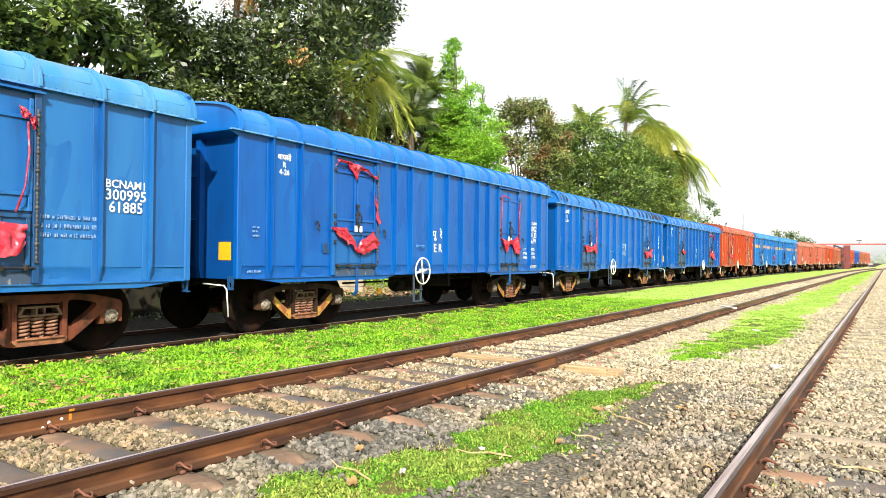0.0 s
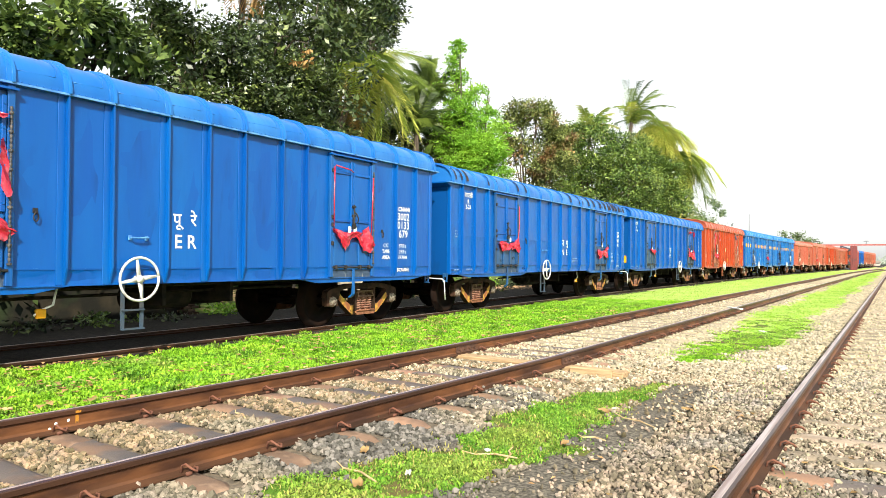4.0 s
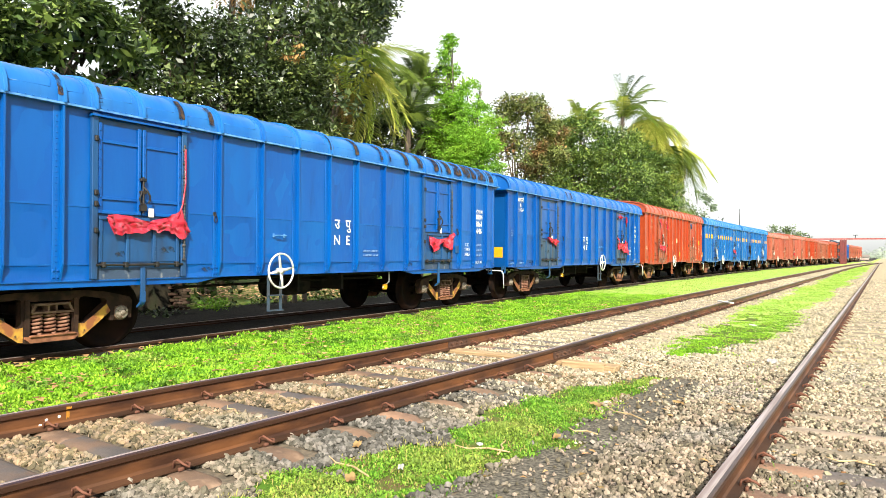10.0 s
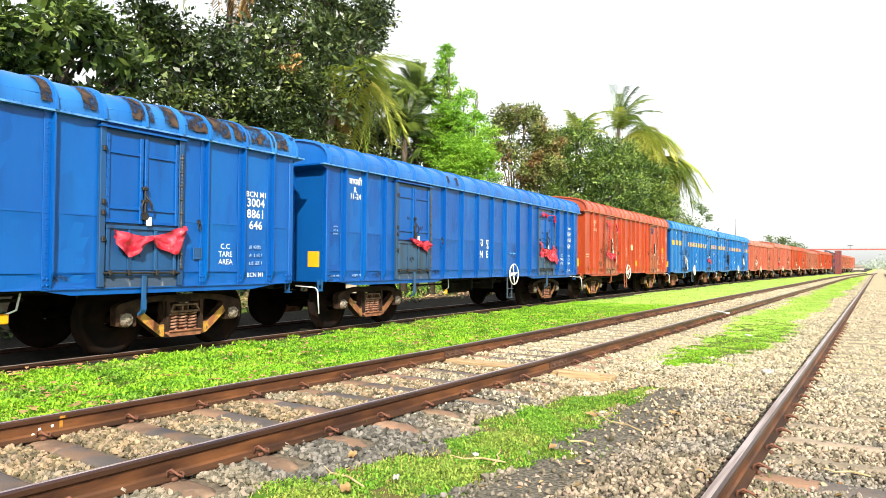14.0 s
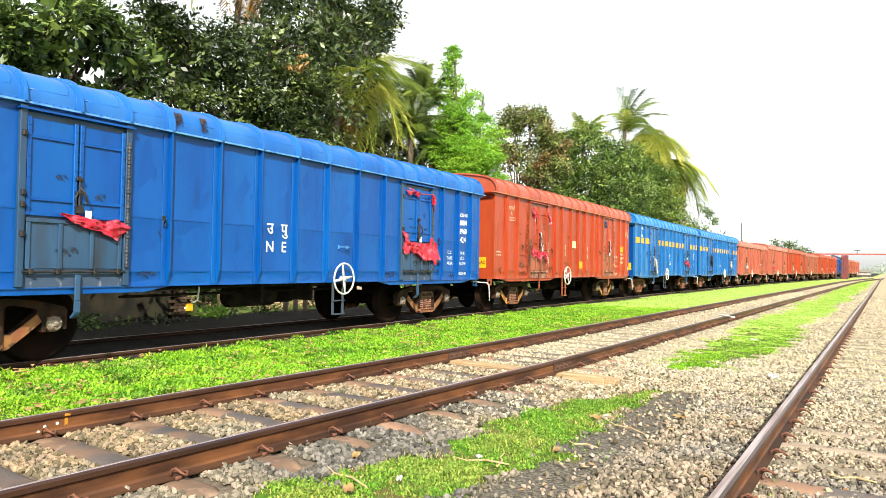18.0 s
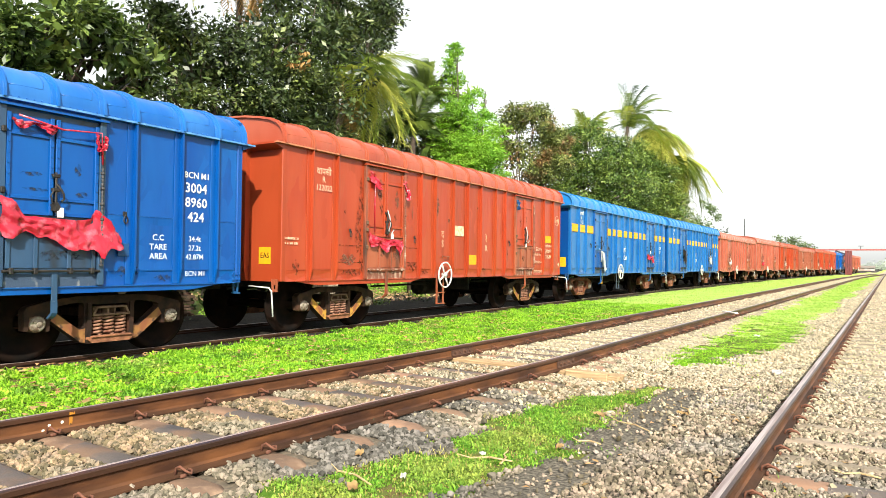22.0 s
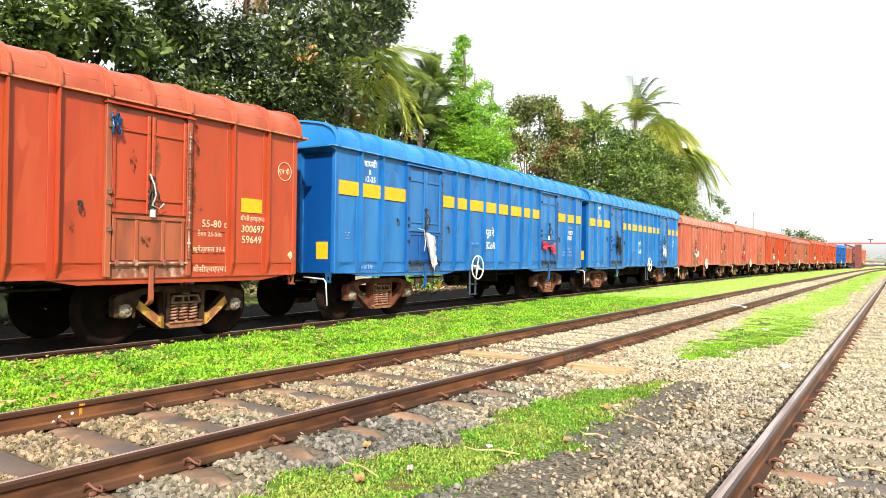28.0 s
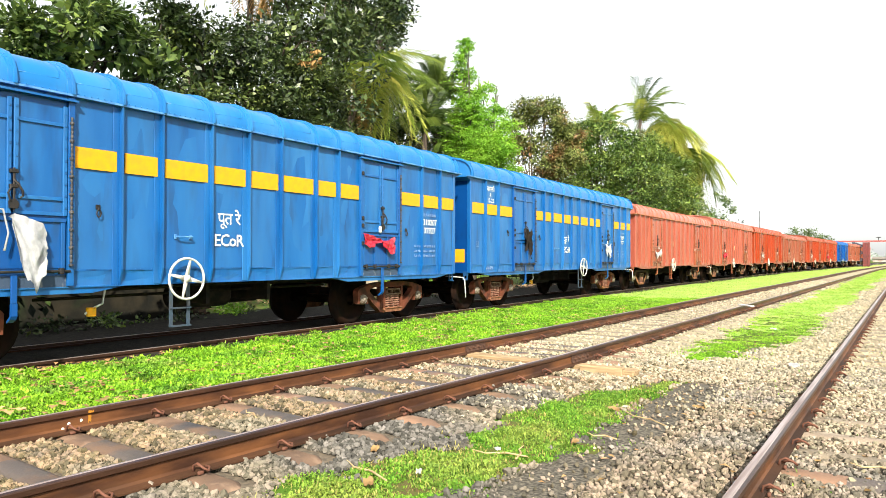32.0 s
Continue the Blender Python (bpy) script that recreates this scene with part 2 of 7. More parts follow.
FROND_DARK = mat("dark_frond", (0.055, 0.095, 0.02), rough=0.4, spec=0.4, col2=(0.14, 0.20, 0.035), scale=0.5, rnd=0.5, trans=0.2)
FROND_SHADE = mat("shaded_frond", (0.12, 0.18, 0.028), rough=0.45, spec=0.35, col2=(0.29, 0.33, 0.06), scale=0.3, mix=(0.5, 0.62), rnd=0.5, trans=0.25)
FROND_DRY = mat("dry_frond", (0.34, 0.21, 0.07), rough=0.8, island=0.4, trans=0.2)
BRICK = mat("red_girder_paint", (0.34, 0.085, 0.075), rough=0.7, col2=(0.24, 0.06, 0.055), scale=3)
PALE = mat("pale_plaster", (0.34, 0.25, 0.21), rough=0.9, col2=(0.5, 0.48, 0.44), scale=0.5)
HAZE = mat("far_tree_leaf", (0.13, 0.18, 0.08), rough=0.9, spec=0.1, island=0.35)
# horizon leaves: the haze is put into this pale colour
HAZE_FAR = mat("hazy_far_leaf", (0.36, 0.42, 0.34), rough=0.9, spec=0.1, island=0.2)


# the same paint rubbed pale along the edges of the roof sheets
BEAD_BLUE = mat("rubbed_blue_edge", (0.10, 0.27, 0.52), rough=0.5, col2=(0.03, 0.14, 0.38), scale=8)
BEAD_RED = mat("rubbed_red_edge", (0.42, 0.17, 0.085), rough=0.5, col2=(0.36, 0.11, 0.055), scale=8)


# ---- mesh helpers ----
def mesh_of(name, bm, material, smooth=False):
    me = bpy.data.meshes.new(name)
    bmesh.ops.recalc_face_normals(bm, faces=bm.faces)
    for f in bm.faces:
        f.smooth = smooth
    bm.to_mesh(me)
    bm.free()
    me.materials.append(material)
    return me


def attach(name, me, parent, label="", m=None):
    ob = new(name, me)
    ob.parent = parent
    if m is not None:
        ob.matrix_basis = m
    if label:
        tagged(ob, label)
    return ob


def part(name, bm, material, parent, label="", m=None, smooth=False):
    return attach(name, mesh_of(name, bm, material, smooth), parent, label, m)


def thing(name, label, category, m=None, group="", kind=""):
    ob = new(name)
    ob.empty_display_size = 0.2
    if m is not None:
        ob.matrix_basis = m
    return tagged(ob, label, category, group, kind)


def box(bm, x0, x1, y0, y1, z0, z1, bevel=0.0, m=None):
    vs = [bm.verts.new((x, y, z)) for x in (x0, x1) for y in (y0, y1) for z in (z0, z1)]
    fs = [bm.faces.new([vs[i] for i in q]) for q in ((0, 1, 3, 2), (4, 6, 7, 5), (0, 4, 5, 1), (2, 3, 7, 6), (0, 2, 6, 4), (1, 5, 7, 3))]
    if m is not None:
        bmesh.ops.transform(bm, matrix=m, verts=vs)
    if bevel:
        es = list({e for f in fs for e in f.edges})
        bmesh.ops.bevel(bm, geom=es, offset=bevel, segments=1, affect="EDGES")
    return bm


def tube(bm, pts, r, seg=8, close=True):
    """A round bar along points; r a number or one per point."""
    pts = [Vector(p) for p in pts]
    rs = r if isinstance(r, (list, tuple)) else [r] * len(pts)
    rings = []
    for i, p in enumerate(pts):
        d = (pts[min(i + 1, len(pts) - 1)] - pts[max(i - 1, 0)]).normalized()
        a = d.orthogonal().normalized() if i == 0 else (rings[-1][1] - d * rings[-1][1].dot(d)).normalized()
        b = d.cross(a)
        rings.append(([bm.verts.new(p + rs[i] * (a * math.cos(k * math.tau / seg) + b * math.sin(k * math.tau / seg))) for k in range(seg)], a))
    for (u, _), (w, _) in zip(rings, rings[1:]):
        for k in range(seg):
            bm.faces.new((u[k], u[(k + 1) % seg], w[(k + 1) % seg], w[k]))
    if close:
        bm.faces.new(rings[0][0][::-1])
        bm.faces.new(rings[-1][0])
    return bm


def prism(bm, prof, axis, a, b):
    """A closed outline of (u, v) drawn out along an axis from a to b. x: u=y, v=z; y: u=x, v=z; z: u=x, v=y."""
    def at(u, v, w):
        return {"x": (w, u, v), "y": (u, w, v), "z": (u, v, w)}[axis]
    p = [bm.verts.new(at(u, v, a)) for u, v in prof]
    q = [bm.verts.new(at(u, v, b)) for u, v in prof]
    n = len(prof)
    for i in range(n):
        bm.faces.new((p[i], p[(i + 1) % n], q[(i + 1) % n], q[i]))
    bm.faces.new(p[::-1])
    bm.faces.new(q)
    return bm


def BM():
    return bmesh.new()


def raw_mesh(name, verts, faces, material, smooth=False):
    me = bpy.data.meshes.new(name)
    verts = np.asarray(verts, np.float32)
    faces = np.asarray(faces, np.int32)
    k = faces.shape[1]
    me.vertices.add(len(verts))
    me.vertices.foreach_set("co", verts.ravel())
    me.loops.add(faces.size)
    me.loops.foreach_set("vertex_index", faces.ravel())
    me.polygons.add(len(faces))
    me.polygons.foreach_set("loop_start", np.arange(0, faces.size, k, dtype=np.int32))
    me.polygons.foreach_set("use_smooth", np.full(len(faces), smooth))
    me.update(calc_edges=True)
    me.validate()
    me.materials.append(material)
    return me


def lettering(text, size, material, align="CENTER", spacing=1.0):
    """Flat letters as a mesh in the x-y plane."""
    cu = bpy.data.curves.new("letters", "FONT")
    cu.body, cu.size, cu.align_x, cu.space_character, cu.offset = text, size, align, spacing, size * 0.012
    cu.resolution_u = 2
    tmp = bpy.data.objects.new("letters", cu)
    scene.collection.objects.link(tmp)
    me = bpy.data.meshes.new_from_object(tmp.evaluated_get(bpy.context.evaluated_depsgraph_get()))
    bpy.data.objects.remove(tmp)
    bpy.data.curves.remove(cu)
    me.materials.clear()
    me.materials.append(material)
    return me


# ---- plan: the train's track ----
# It runs straight past the camera and bends gently to the other tracks far ahead. s is the way along it, lat across it (to the camera's side).
HEAD = radians(1.819)
FOOT = Vector((-9.882 * math.cos(HEAD), -9.882 * math.sin(HEAD), -0.056))
D3 = Vector((-math.sin(HEAD), math.cos(HEAD), 0))
N3 = Vector((math.cos(HEAD), math.sin(HEAD), 0))


def bend(s):
    """Offset and slope of the train's track at s."""
    if s < 20:
        return 0.0, 0.0
    if s < 90:
        return 0.00047 * (s - 20) ** 2, 0.00094 * (s - 20)
    return 0.00047 * 4900 + 0.0658 * (s - 90), 0.0658


def on_track(s, lat=0.0, z=0.0):
    o, k = bend(s)
    return FOOT + D3 * (s - k * lat) + N3 * (o + lat) + Vector((0, 0, z))


def track_pose(s):
    """The pose of a wagon whose middle is at s: y along the track, x to the camera's side."""
    a, b = on_track(s - 4.5), on_track(s + 4.5)
    d = (b - a).normalized()
    p = (a + b) / 2
    return Matrix.Translation(p) @ Matrix.Rotation(math.atan2(-d.x, d.y), 4, "Z")


# How far the train has still to go to its place at 9 s.
RUN = [
    (0, 15.98), (1, 14.28), (2, 12.52), (3, 10.73), (3.5, 9.84), (5.5, 6.35), (6, 5.47), (7, 3.67),
    (8, 1.85), (9, 0.00), (10, -1.86), (11, -3.72), (12, -5.59), (13, -7.50), (14, -9.43), (14.5, -10.40),
    (16.5, -14.26), (17, -15.22), (18, -17.16), (19, -19.15), (20, -21.17), (21, -23.16), (22, -25.15), (23, -27.13),
    (24, -29.15), (25, -31.18), (25.5, -32.18), (27.5, -36.37), (28, -37.44), (29, -39.56), (30, -41.68), (31, -43.84),
    (32, -46.00),
]


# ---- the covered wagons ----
# blue end walls: shade of the gap between wagons put into the colour
END_BLUE = paint("shaded_end_paint", (0.002, 0.045, 0.19), (0.006, 0.018, 0.06), (0.003, 0.065, 0.25))
GRIME_BLUE = paint("grimy_blue_paint", (0.008, 0.055, 0.16), (0.016, 0.020, 0.030), (0.018, 0.08, 0.21), (0.48, 0.72))
GRIME_RED = paint("grimy_red_paint", (0.25, 0.055, 0.025), (0.06, 0.028, 0.02), (0.33, 0.10, 0.05), (0.46, 0.68))
DOOR_BLUE = paint("door_blue_paint", (0.004, 0.064, 0.245), (0.016, 0.035, 0.075), (0.010, 0.105, 0.31), (0.54, 0.80))
SOOTY_BLUE = paint("sooty_blue_paint", (0.018, 0.052, 0.105), (0.020, 0.024, 0.030), (0.035, 0.085, 0.17), (0.42, 0.62))
W, ZS, OVER = 1.60, 0.96, 0.03
EAVE = {"short": 3.33, "long": 3.17}
# the roof's outline over the eave
ROOF = [(1.66, -0.035), (1.66, 0.03), (1.645, 0.12), (1.59, 0.225), (1.49, 0.31), (1.34, 0.37), (1.10, 0.42), (0.70, 0.475), (0.0, 0.51)]
FACE = Matrix(((0, 0, 1, 0), (1, 0, 0, 0), (0, 1, 0, 0), (0, 0, 0, 1)))
SHARED = {}


def shared(key, build):
    """One mesh for all alike parts."""
    if key not in SHARED:
        SHARED[key] = build()
    return SHARED[key]


def rib_mesh(material, ZE):
    bm = BM()
    # an angle bar: its outstanding leg drawn in at the foot, its flat leg riveted to the plates
    prism(bm, [(0, ZS + 0.01), (0.014, ZS + 0.01), (0.070, ZS + 0.22), (0.070, ZE - 0.03), (0, ZE - 0.03)], "y", -0.012, 0.012)
    box(bm, -0.004, 0.009, -0.10, -0.012, ZS + 0.015, ZE - 0.05, 0.003)
    return mesh_of("rib", bm, material)


def rivet_strip(material, z0, z1, n):
    bm = BM()
    for i in range(n):
        z = z0 + (z1 - z0) * i / (n - 1)
        box(bm, 0, 0.009, -0.010, 0.010, z - 0.010, z + 0.010, bevel=0.004)
    for z in (z0 + 0.02, z0 + 0.10):
        for y in (-0.026, 0.026):
            box(bm, 0, 0.018, y - 0.017, y + 0.017, z - 0.017, z + 0.017, bevel=0.007)
    return mesh_of("rivet_row", bm, material)


def eave_rivets_mesh(hl, material, ZE):
    verts, faces = [], []
    for i in range(int(hl * 2 / 0.085)):
        y, b = -hl + i * 0.085, len(verts)
        verts += [(x, y + dy, ZE - 0.012 + dz) for x, s in ((1.658, 1.0), (1.668, 0.6)) for dy, dz in ((-0.008 * s, -0.008 * s), (0.008 * s, -0.008 * s), (0.008 * s, 0.008 * s), (-0.008 * s, 0.008 * s))]
        faces += [(b + 4, b + 5, b + 6, b + 7)] + [(b + k, b + (k + 1) % 4, b + 4 + (k + 1) % 4, b + 4 + k) for k in range(4)]
    return raw_mesh("eave_rivets", verts, faces, material)


def panel_mesh(w, h, material, seed):
    """A side plate, a little dished between its rivets."""
    r = random.Random(seed)
    bm = BM()
    nx, nz = 6, 6
    k = r.uniform(0.3, 1.0) * 0.020
    g = [[bm.verts.new((-k * math.sin(i / nx * math.pi) * math.sin(j / nz * math.pi) + (0.009 * r.uniform(-1, 0.5) if 0 < i < nx and 0 < j < nz else 0), -w / 2 + w * i / nx, -h / 2 + h * j / nz)) for i in range(nx + 1)] for j in range(nz + 1)]
    for j in range(nz):
        for i in range(nx):
            bm.faces.new((g[j][i], g[j][i + 1], g[j + 1][i + 1], g[j + 1][i]))
    rim = g[0] + [row[-1] for row in g[1:]] + g[-1][-2::-1] + [row[0] for row in g[-2:0:-1]]
    back = [bm.verts.new((-0.012, v.co.y, v.co.z)) for v in rim]
    for i in range(len(rim)):
        j = (i + 1) % len(rim)
        bm.faces.new((rim[i], rim[j], back[j], back[i]))
    me = mesh_of("side_panel", bm, material, True)
    me.set_sharp_from_angle(angle=radians(30))
    return me


def roof_outline(ZE):
    return [(x, ZE + z) for x, z in ROOF] + [(-x, ZE + z) for x, z in ROOF[-2::-1]]


def roof_mesh(hl, material, ZE, cuts):
    bm = BM()
    prof = roof_outline(ZE)
    n = len(prof)
    ends = hl + OVER
    # sheets bulge a little between the cover strips
    st = [(-ends, 0.0)]
    for a, b in zip(cuts, cuts[1:]):
        d = min(0.12, (b - a) * 0.25)
        st += [(a + 0.03, 0.0), (a + d, 0.012), ((a + b) / 2, 0.015), (b - d, 0.012), (b - 0.03, 0.0)]
    st += [(ends, 0.0)]
    rings = []
    for y, k in st:
        ring = []
        for i, (x, z) in enumerate(prof):
            d = Vector((x * 0.6, z - ZE + 0.2)).normalized() * (k if 1 < i < n - 2 else 0)
            ring.append(bm.verts.new((x + d.x, y, z + d.y)))
        rings.append(ring)
    for u, w in zip(rings, rings[1:]):
        for i in range(n - 1):
            bm.faces.new((u[i], w[i], w[i + 1], u[i + 1]))
        bm.faces.new((u[0], w[0], w[-1], u[-1]))
    bm.faces.new(rings[0])
    bm.faces.new(rings[-1])
    me = mesh_of("roof", bm, material)
    for p in me.polygons:
        p.use_smooth = abs(p.normal.y) < 0.7 and p.normal.z > -0.5 and abs(p.normal.x) < 0.9999
    return me


def sheet_bead_mesh(w, material, ZE):
    """The pressed edge of one roof sheet: along the eave, then up beside the cover strip."""
    prof = roof_outline(ZE)
    pts = [(prof[2][0] + 0.008, -w / 2 + 0.05, prof[2][1])]
    for i in range(2, 7):
        x, z = prof[i]
        pts.append((x + 0.011, w / 2 - 0.17 + 0.035 * min(i - 2, 1), z + 0.010))
    return mesh_of("sheet_bead", tube(BM(), pts, 0.005, 5), material, True)


def roof_rib_mesh(material, ZE):
    bm = BM()
    prof = roof_outline(ZE)
    rows = []
    for y, h in ((-0.070, 0.0), (-0.067, 0.020), (-0.020, 0.021), (-0.015, 0.044), (0.015, 0.044), (0.020, 0.0)):
        row = []
        for i, (x, z) in enumerate(prof):
            a, b = prof[max(i - 1, 0)], prof[min(i + 1, len(prof) - 1)]
            d = Vector((b[0] - a[0], b[1] - a[1])).normalized()
            nrm = Vector((-d.y, d.x))
            nrm = nrm if nrm.dot(Vector((x, z - 2.6))) > 0 else -nrm
            row.append(bm.verts.new((x + nrm.x * h, y, z + nrm.y * h)))
        rows.append(row)
    for a, b in zip(rows, rows[1:]):
        for i in range(len(prof) - 1):
            bm.faces.new((a[i], a[i + 1], b[i + 1], b[i]))
    for i in range(2, 6):
        for f in (0.3, 0.8):
            p = Vector(prof[i]).lerp(Vector(prof[i + 1]), f)
            d = Vector(prof[i + 1]) - Vector(prof[i])
            p += Vector((d.y, -d.x)).normalized() * (0.021 if d.y > 0 else -0.021)
            box(bm, p.x - 0.005, p.x + 0.005, -0.056, -0.042, p.y - 0.005, p.y + 0.005)
    me = mesh_of("roof_rib", bm, material, True)
    me.set_sharp_from_angle(angle=radians(35))
    return me


def wheelset_mesh():
    bm = BM()
    for sx in (-1, 1):
        prof = [(0.0, 0.69), (0.10, 0.69), (0.16, 0.755), (0.38, 0.785), (0.42, 0.77), (0.53, 0.77), (0.53, 0.80), (0.502, 0.81), (0.497, 0.90),
                (0.42, 0.905), (0.39, 0.84), (0.18, 0.83), (0.13, 0.91), (0.0, 0.91)]
        seg = 36
        rings = []
        for r, x in prof:
            rings.append([bm.verts.new((sx * x, r * math.cos(k * math.tau / seg), r * math.sin(k * math.tau / seg))) for k in range(seg)] if r else None)
        for u, w in zip(rings, rings[1:]):
            if u and w:
                for k in range(seg):
                    bm.faces.new((u[k], u[(k + 1) % seg], w[(k + 1) % seg], w[k]))
    tube(bm, [(-1.2, 0, 0), (1.2, 0, 0)], 0.07, 12)
    for sx in (-1, 1):
        for k in range(3):
            a = k * math.tau / 3
            box(bm, sx * 1.15, sx * 1.20, -0.014, 0.014, -0.014, 0.014, m=Matrix.Translation((0, 0.045 * math.cos(a), 0.045 * math.sin(a))))
    return mesh_of("wheelset", bm, mat("wheel_steel", (0.006, 0.005, 0.0045), rough=0.85, spec=0.06, col2=(0.016, 0.008, 0.005), scale=4), True)


def side_frame_mesh(material):
    """Cast side frame: arched top chord, slanted legs to the spring seat, jaws over the axle boxes, a window for the springs and a hole each side."""
    half = [(0.30, 0.195), (0.40, 0.22), (0.60, 0.37), (0.80, 0.53), (0.805, 0.40), (0.85, 0.40), (0.86, 0.585), (1.05, 0.585), (1.06, 0.42), (1.11, 0.42), (1.12, 0.66), (1.08, 0.71), (0.90, 0.755), (0.72, 0.795), (0.45, 0.825)]
    hole = [(0.36, 0.70), (0.36, 0.43), (0.385, 0.40), (0.43, 0.40), (0.58, 0.51), (0.73, 0.63), (0.75, 0.665), (0.72, 0.70), (0.56, 0.73), (0.42, 0.745), (0.375, 0.735)]
    loops = [half + [(-y, z) for y, z in half[::-1]], hole, [(-y, z) for y, z in hole], [(0.27, 0.285), (0.27, 0.71), (-0.27, 0.71), (-0.27, 0.285)]]
    bm = BM()
    rims = []
    for lp in loops:
        vs = [bm.verts.new((1.10, y, z)) for y, z in lp]
        rims += [bm.edges.new((a, b)) for a, b in zip(vs, vs[1:] + vs[:1])]
    bmesh.ops.triangle_fill(bm, edges=rims, use_beauty=True)
    top = bmesh.ops.extrude_face_region(bm, geom=list(bm.faces))["geom"]
    bmesh.ops.translate(bm, vec=(0.13, 0, 0), verts=[g for g in top if isinstance(g, bmesh.types.BMVert)])
    # the ribs of the columns
    for k in (-1, 1):
        prism(bm, [(k * 0.275, 0.285), (k * 0.33, 0.285), (k * 0.33, 0.73), (k * 0.275, 0.73)], "x", 1.22, 1.265)
    return mesh_of("side_frame", bm, material)


def springs_mesh(material):
    bm = BM()
    for cy in (-0.17, 0.0, 0.17):
        pts = [(1.19 + 0.065 * math.cos(a), cy + 0.065 * math.sin(a), 0.30 + 0.255 * a / (5.5 * math.tau)) for a in [i * math.tau / 8 for i in range(45)]]
        tube(bm, pts, 0.018, 5)
    return mesh_of("spring_nest", bm, material, True)


def axle_box_mesh():
    bm = BM()
    tube(bm, [(1.06, 0, 0.5), (1.23, 0, 0.5)], [0.11, 0.105], 18)
    box(bm, 1.05, 1.22, -0.13, 0.13, 0.56, 0.64, bevel=0.02)
    return mesh_of("axle_box", bm, DUSTY)


def axle_cap_mesh():
    bm = BM()
    tube(bm, [(1.225, 0, 0.5), (1.255, 0, 0.5), (1.265, 0, 0.5)], [0.096, 0.092, 0.075], 18)
    tube(bm, [(1.26, 0, 0.5), (1.285, 0, 0.5)], [0.04, 0.032], 10)
    for k in range(3):
        a = k * math.tau / 3 + 0.5
        tube(bm, [(1.26, 0.06 * math.cos(a), 0.5 + 0.06 * math.sin(a)), (1.285, 0.06 * math.cos(a), 0.5 + 0.06 * math.sin(a))], 0.017, 6)
    return mesh_of("axle_cap", bm, mat("dusty_axle_cap", (0.27, 0.235, 0.19), rough=0.8, spec=0.2, col2=(0.09, 0.06, 0.04), scale=14, bump=0.2))


def spring_cap_mesh():
    """The bolster's end over the springs: two plates with three webs between."""
    bm = BM()
    box(bm, 1.10, 1.285, -0.265, 0.265, 0.555, 0.585, 0.006)
    box(bm, 1.10, 1.28, -0.225, 0.225, 0.655, 0.685, 0.006)
    for k in (-1, 1):
        prism(bm, [(k * 0.265, 0.585), (k * 0.23, 0.585), (k * 0.195, 0.655), (k * 0.225, 0.655)], "x", 1.12, 1.275)
        prism(bm, [(k * 0.06, 0.585), (k * 0.035, 0.585), (k * 0.035, 0.655), (k * 0.06, 0.655)], "x", 1.12, 1.27)
    return mesh_of("spring_cap", bm, DUSTY)


# yellow-legged frames: colour likewise darkened for the body's shade
BOGIE_YELLOW = mat("faded_yellow_bogie", (0.060, 0.029, 0.017), rough=0.8, spec=0.2, col2=(0.022, 0.012, 0.008), mix=(0.38, 0.55), scale=5, bump=0.3)
OILY = mat("oily_black_casting", (0.012, 0.012, 0.013), rough=0.55, spec=0.3, col2=(0.032, 0.026, 0.022), scale=5, bump=0.2)
DUSTY = mat("dusty_rusty_casting", (0.17, 0.105, 0.065), rough=0.85, spec=0.2, col2=(0.07, 0.040, 0.026), scale=9, bump=0.3)
BOGIE_RED = mat("red_oxide_bogie", (0.145, 0.043, 0.022), rough=0.8, spec=0.2, col2=(0.05, 0.022, 0.014), scale=6, bump=0.3)
SPRING = mat("spring_rust", (0.28, 0.15, 0.10), rough=0.8, spec=0.2, col2=(0.13, 0.05, 0.03), scale=9)
LEG_PAINT = mat("flaking_leg_paint", (0.44, 0.24, 0.03), rough=0.8, col2=(0.22, 0.075, 0.025), scale=5, mix=(0.44, 0.56), col3=(0.06, 0.03, 0.018), scale3=9, mix3=(0.56, 0.66))
LEG_RUST = mat("rust_orange_leg_paint", (0.24, 0.11, 0.03), rough=0.85, col2=(0.19, 0.065, 0.025), scale=5, mix=(0.42, 0.58), col3=(0.05, 0.025, 0.016), scale3=7, mix3=(0.52, 0.62))
# seat rust kept brighter than the frame, as the sunlit lower part
SEAT = mat("rust_brown_seat", (0.27, 0.115, 0.060), rough=0.85, spec=0.2, col2=(0.13, 0.055, 0.032), scale=8, bump=0.3)
WORN_RED = mat("worn_rusty_metal", (0.17, 0.06, 0.035), rough=0.85, col2=(0.38, 0.26, 0.19), scale=6, mix=(0.48, 0.66), stretch=(1, 1.5, 1), bump=0.2)
WHEELS = []
MID = {}


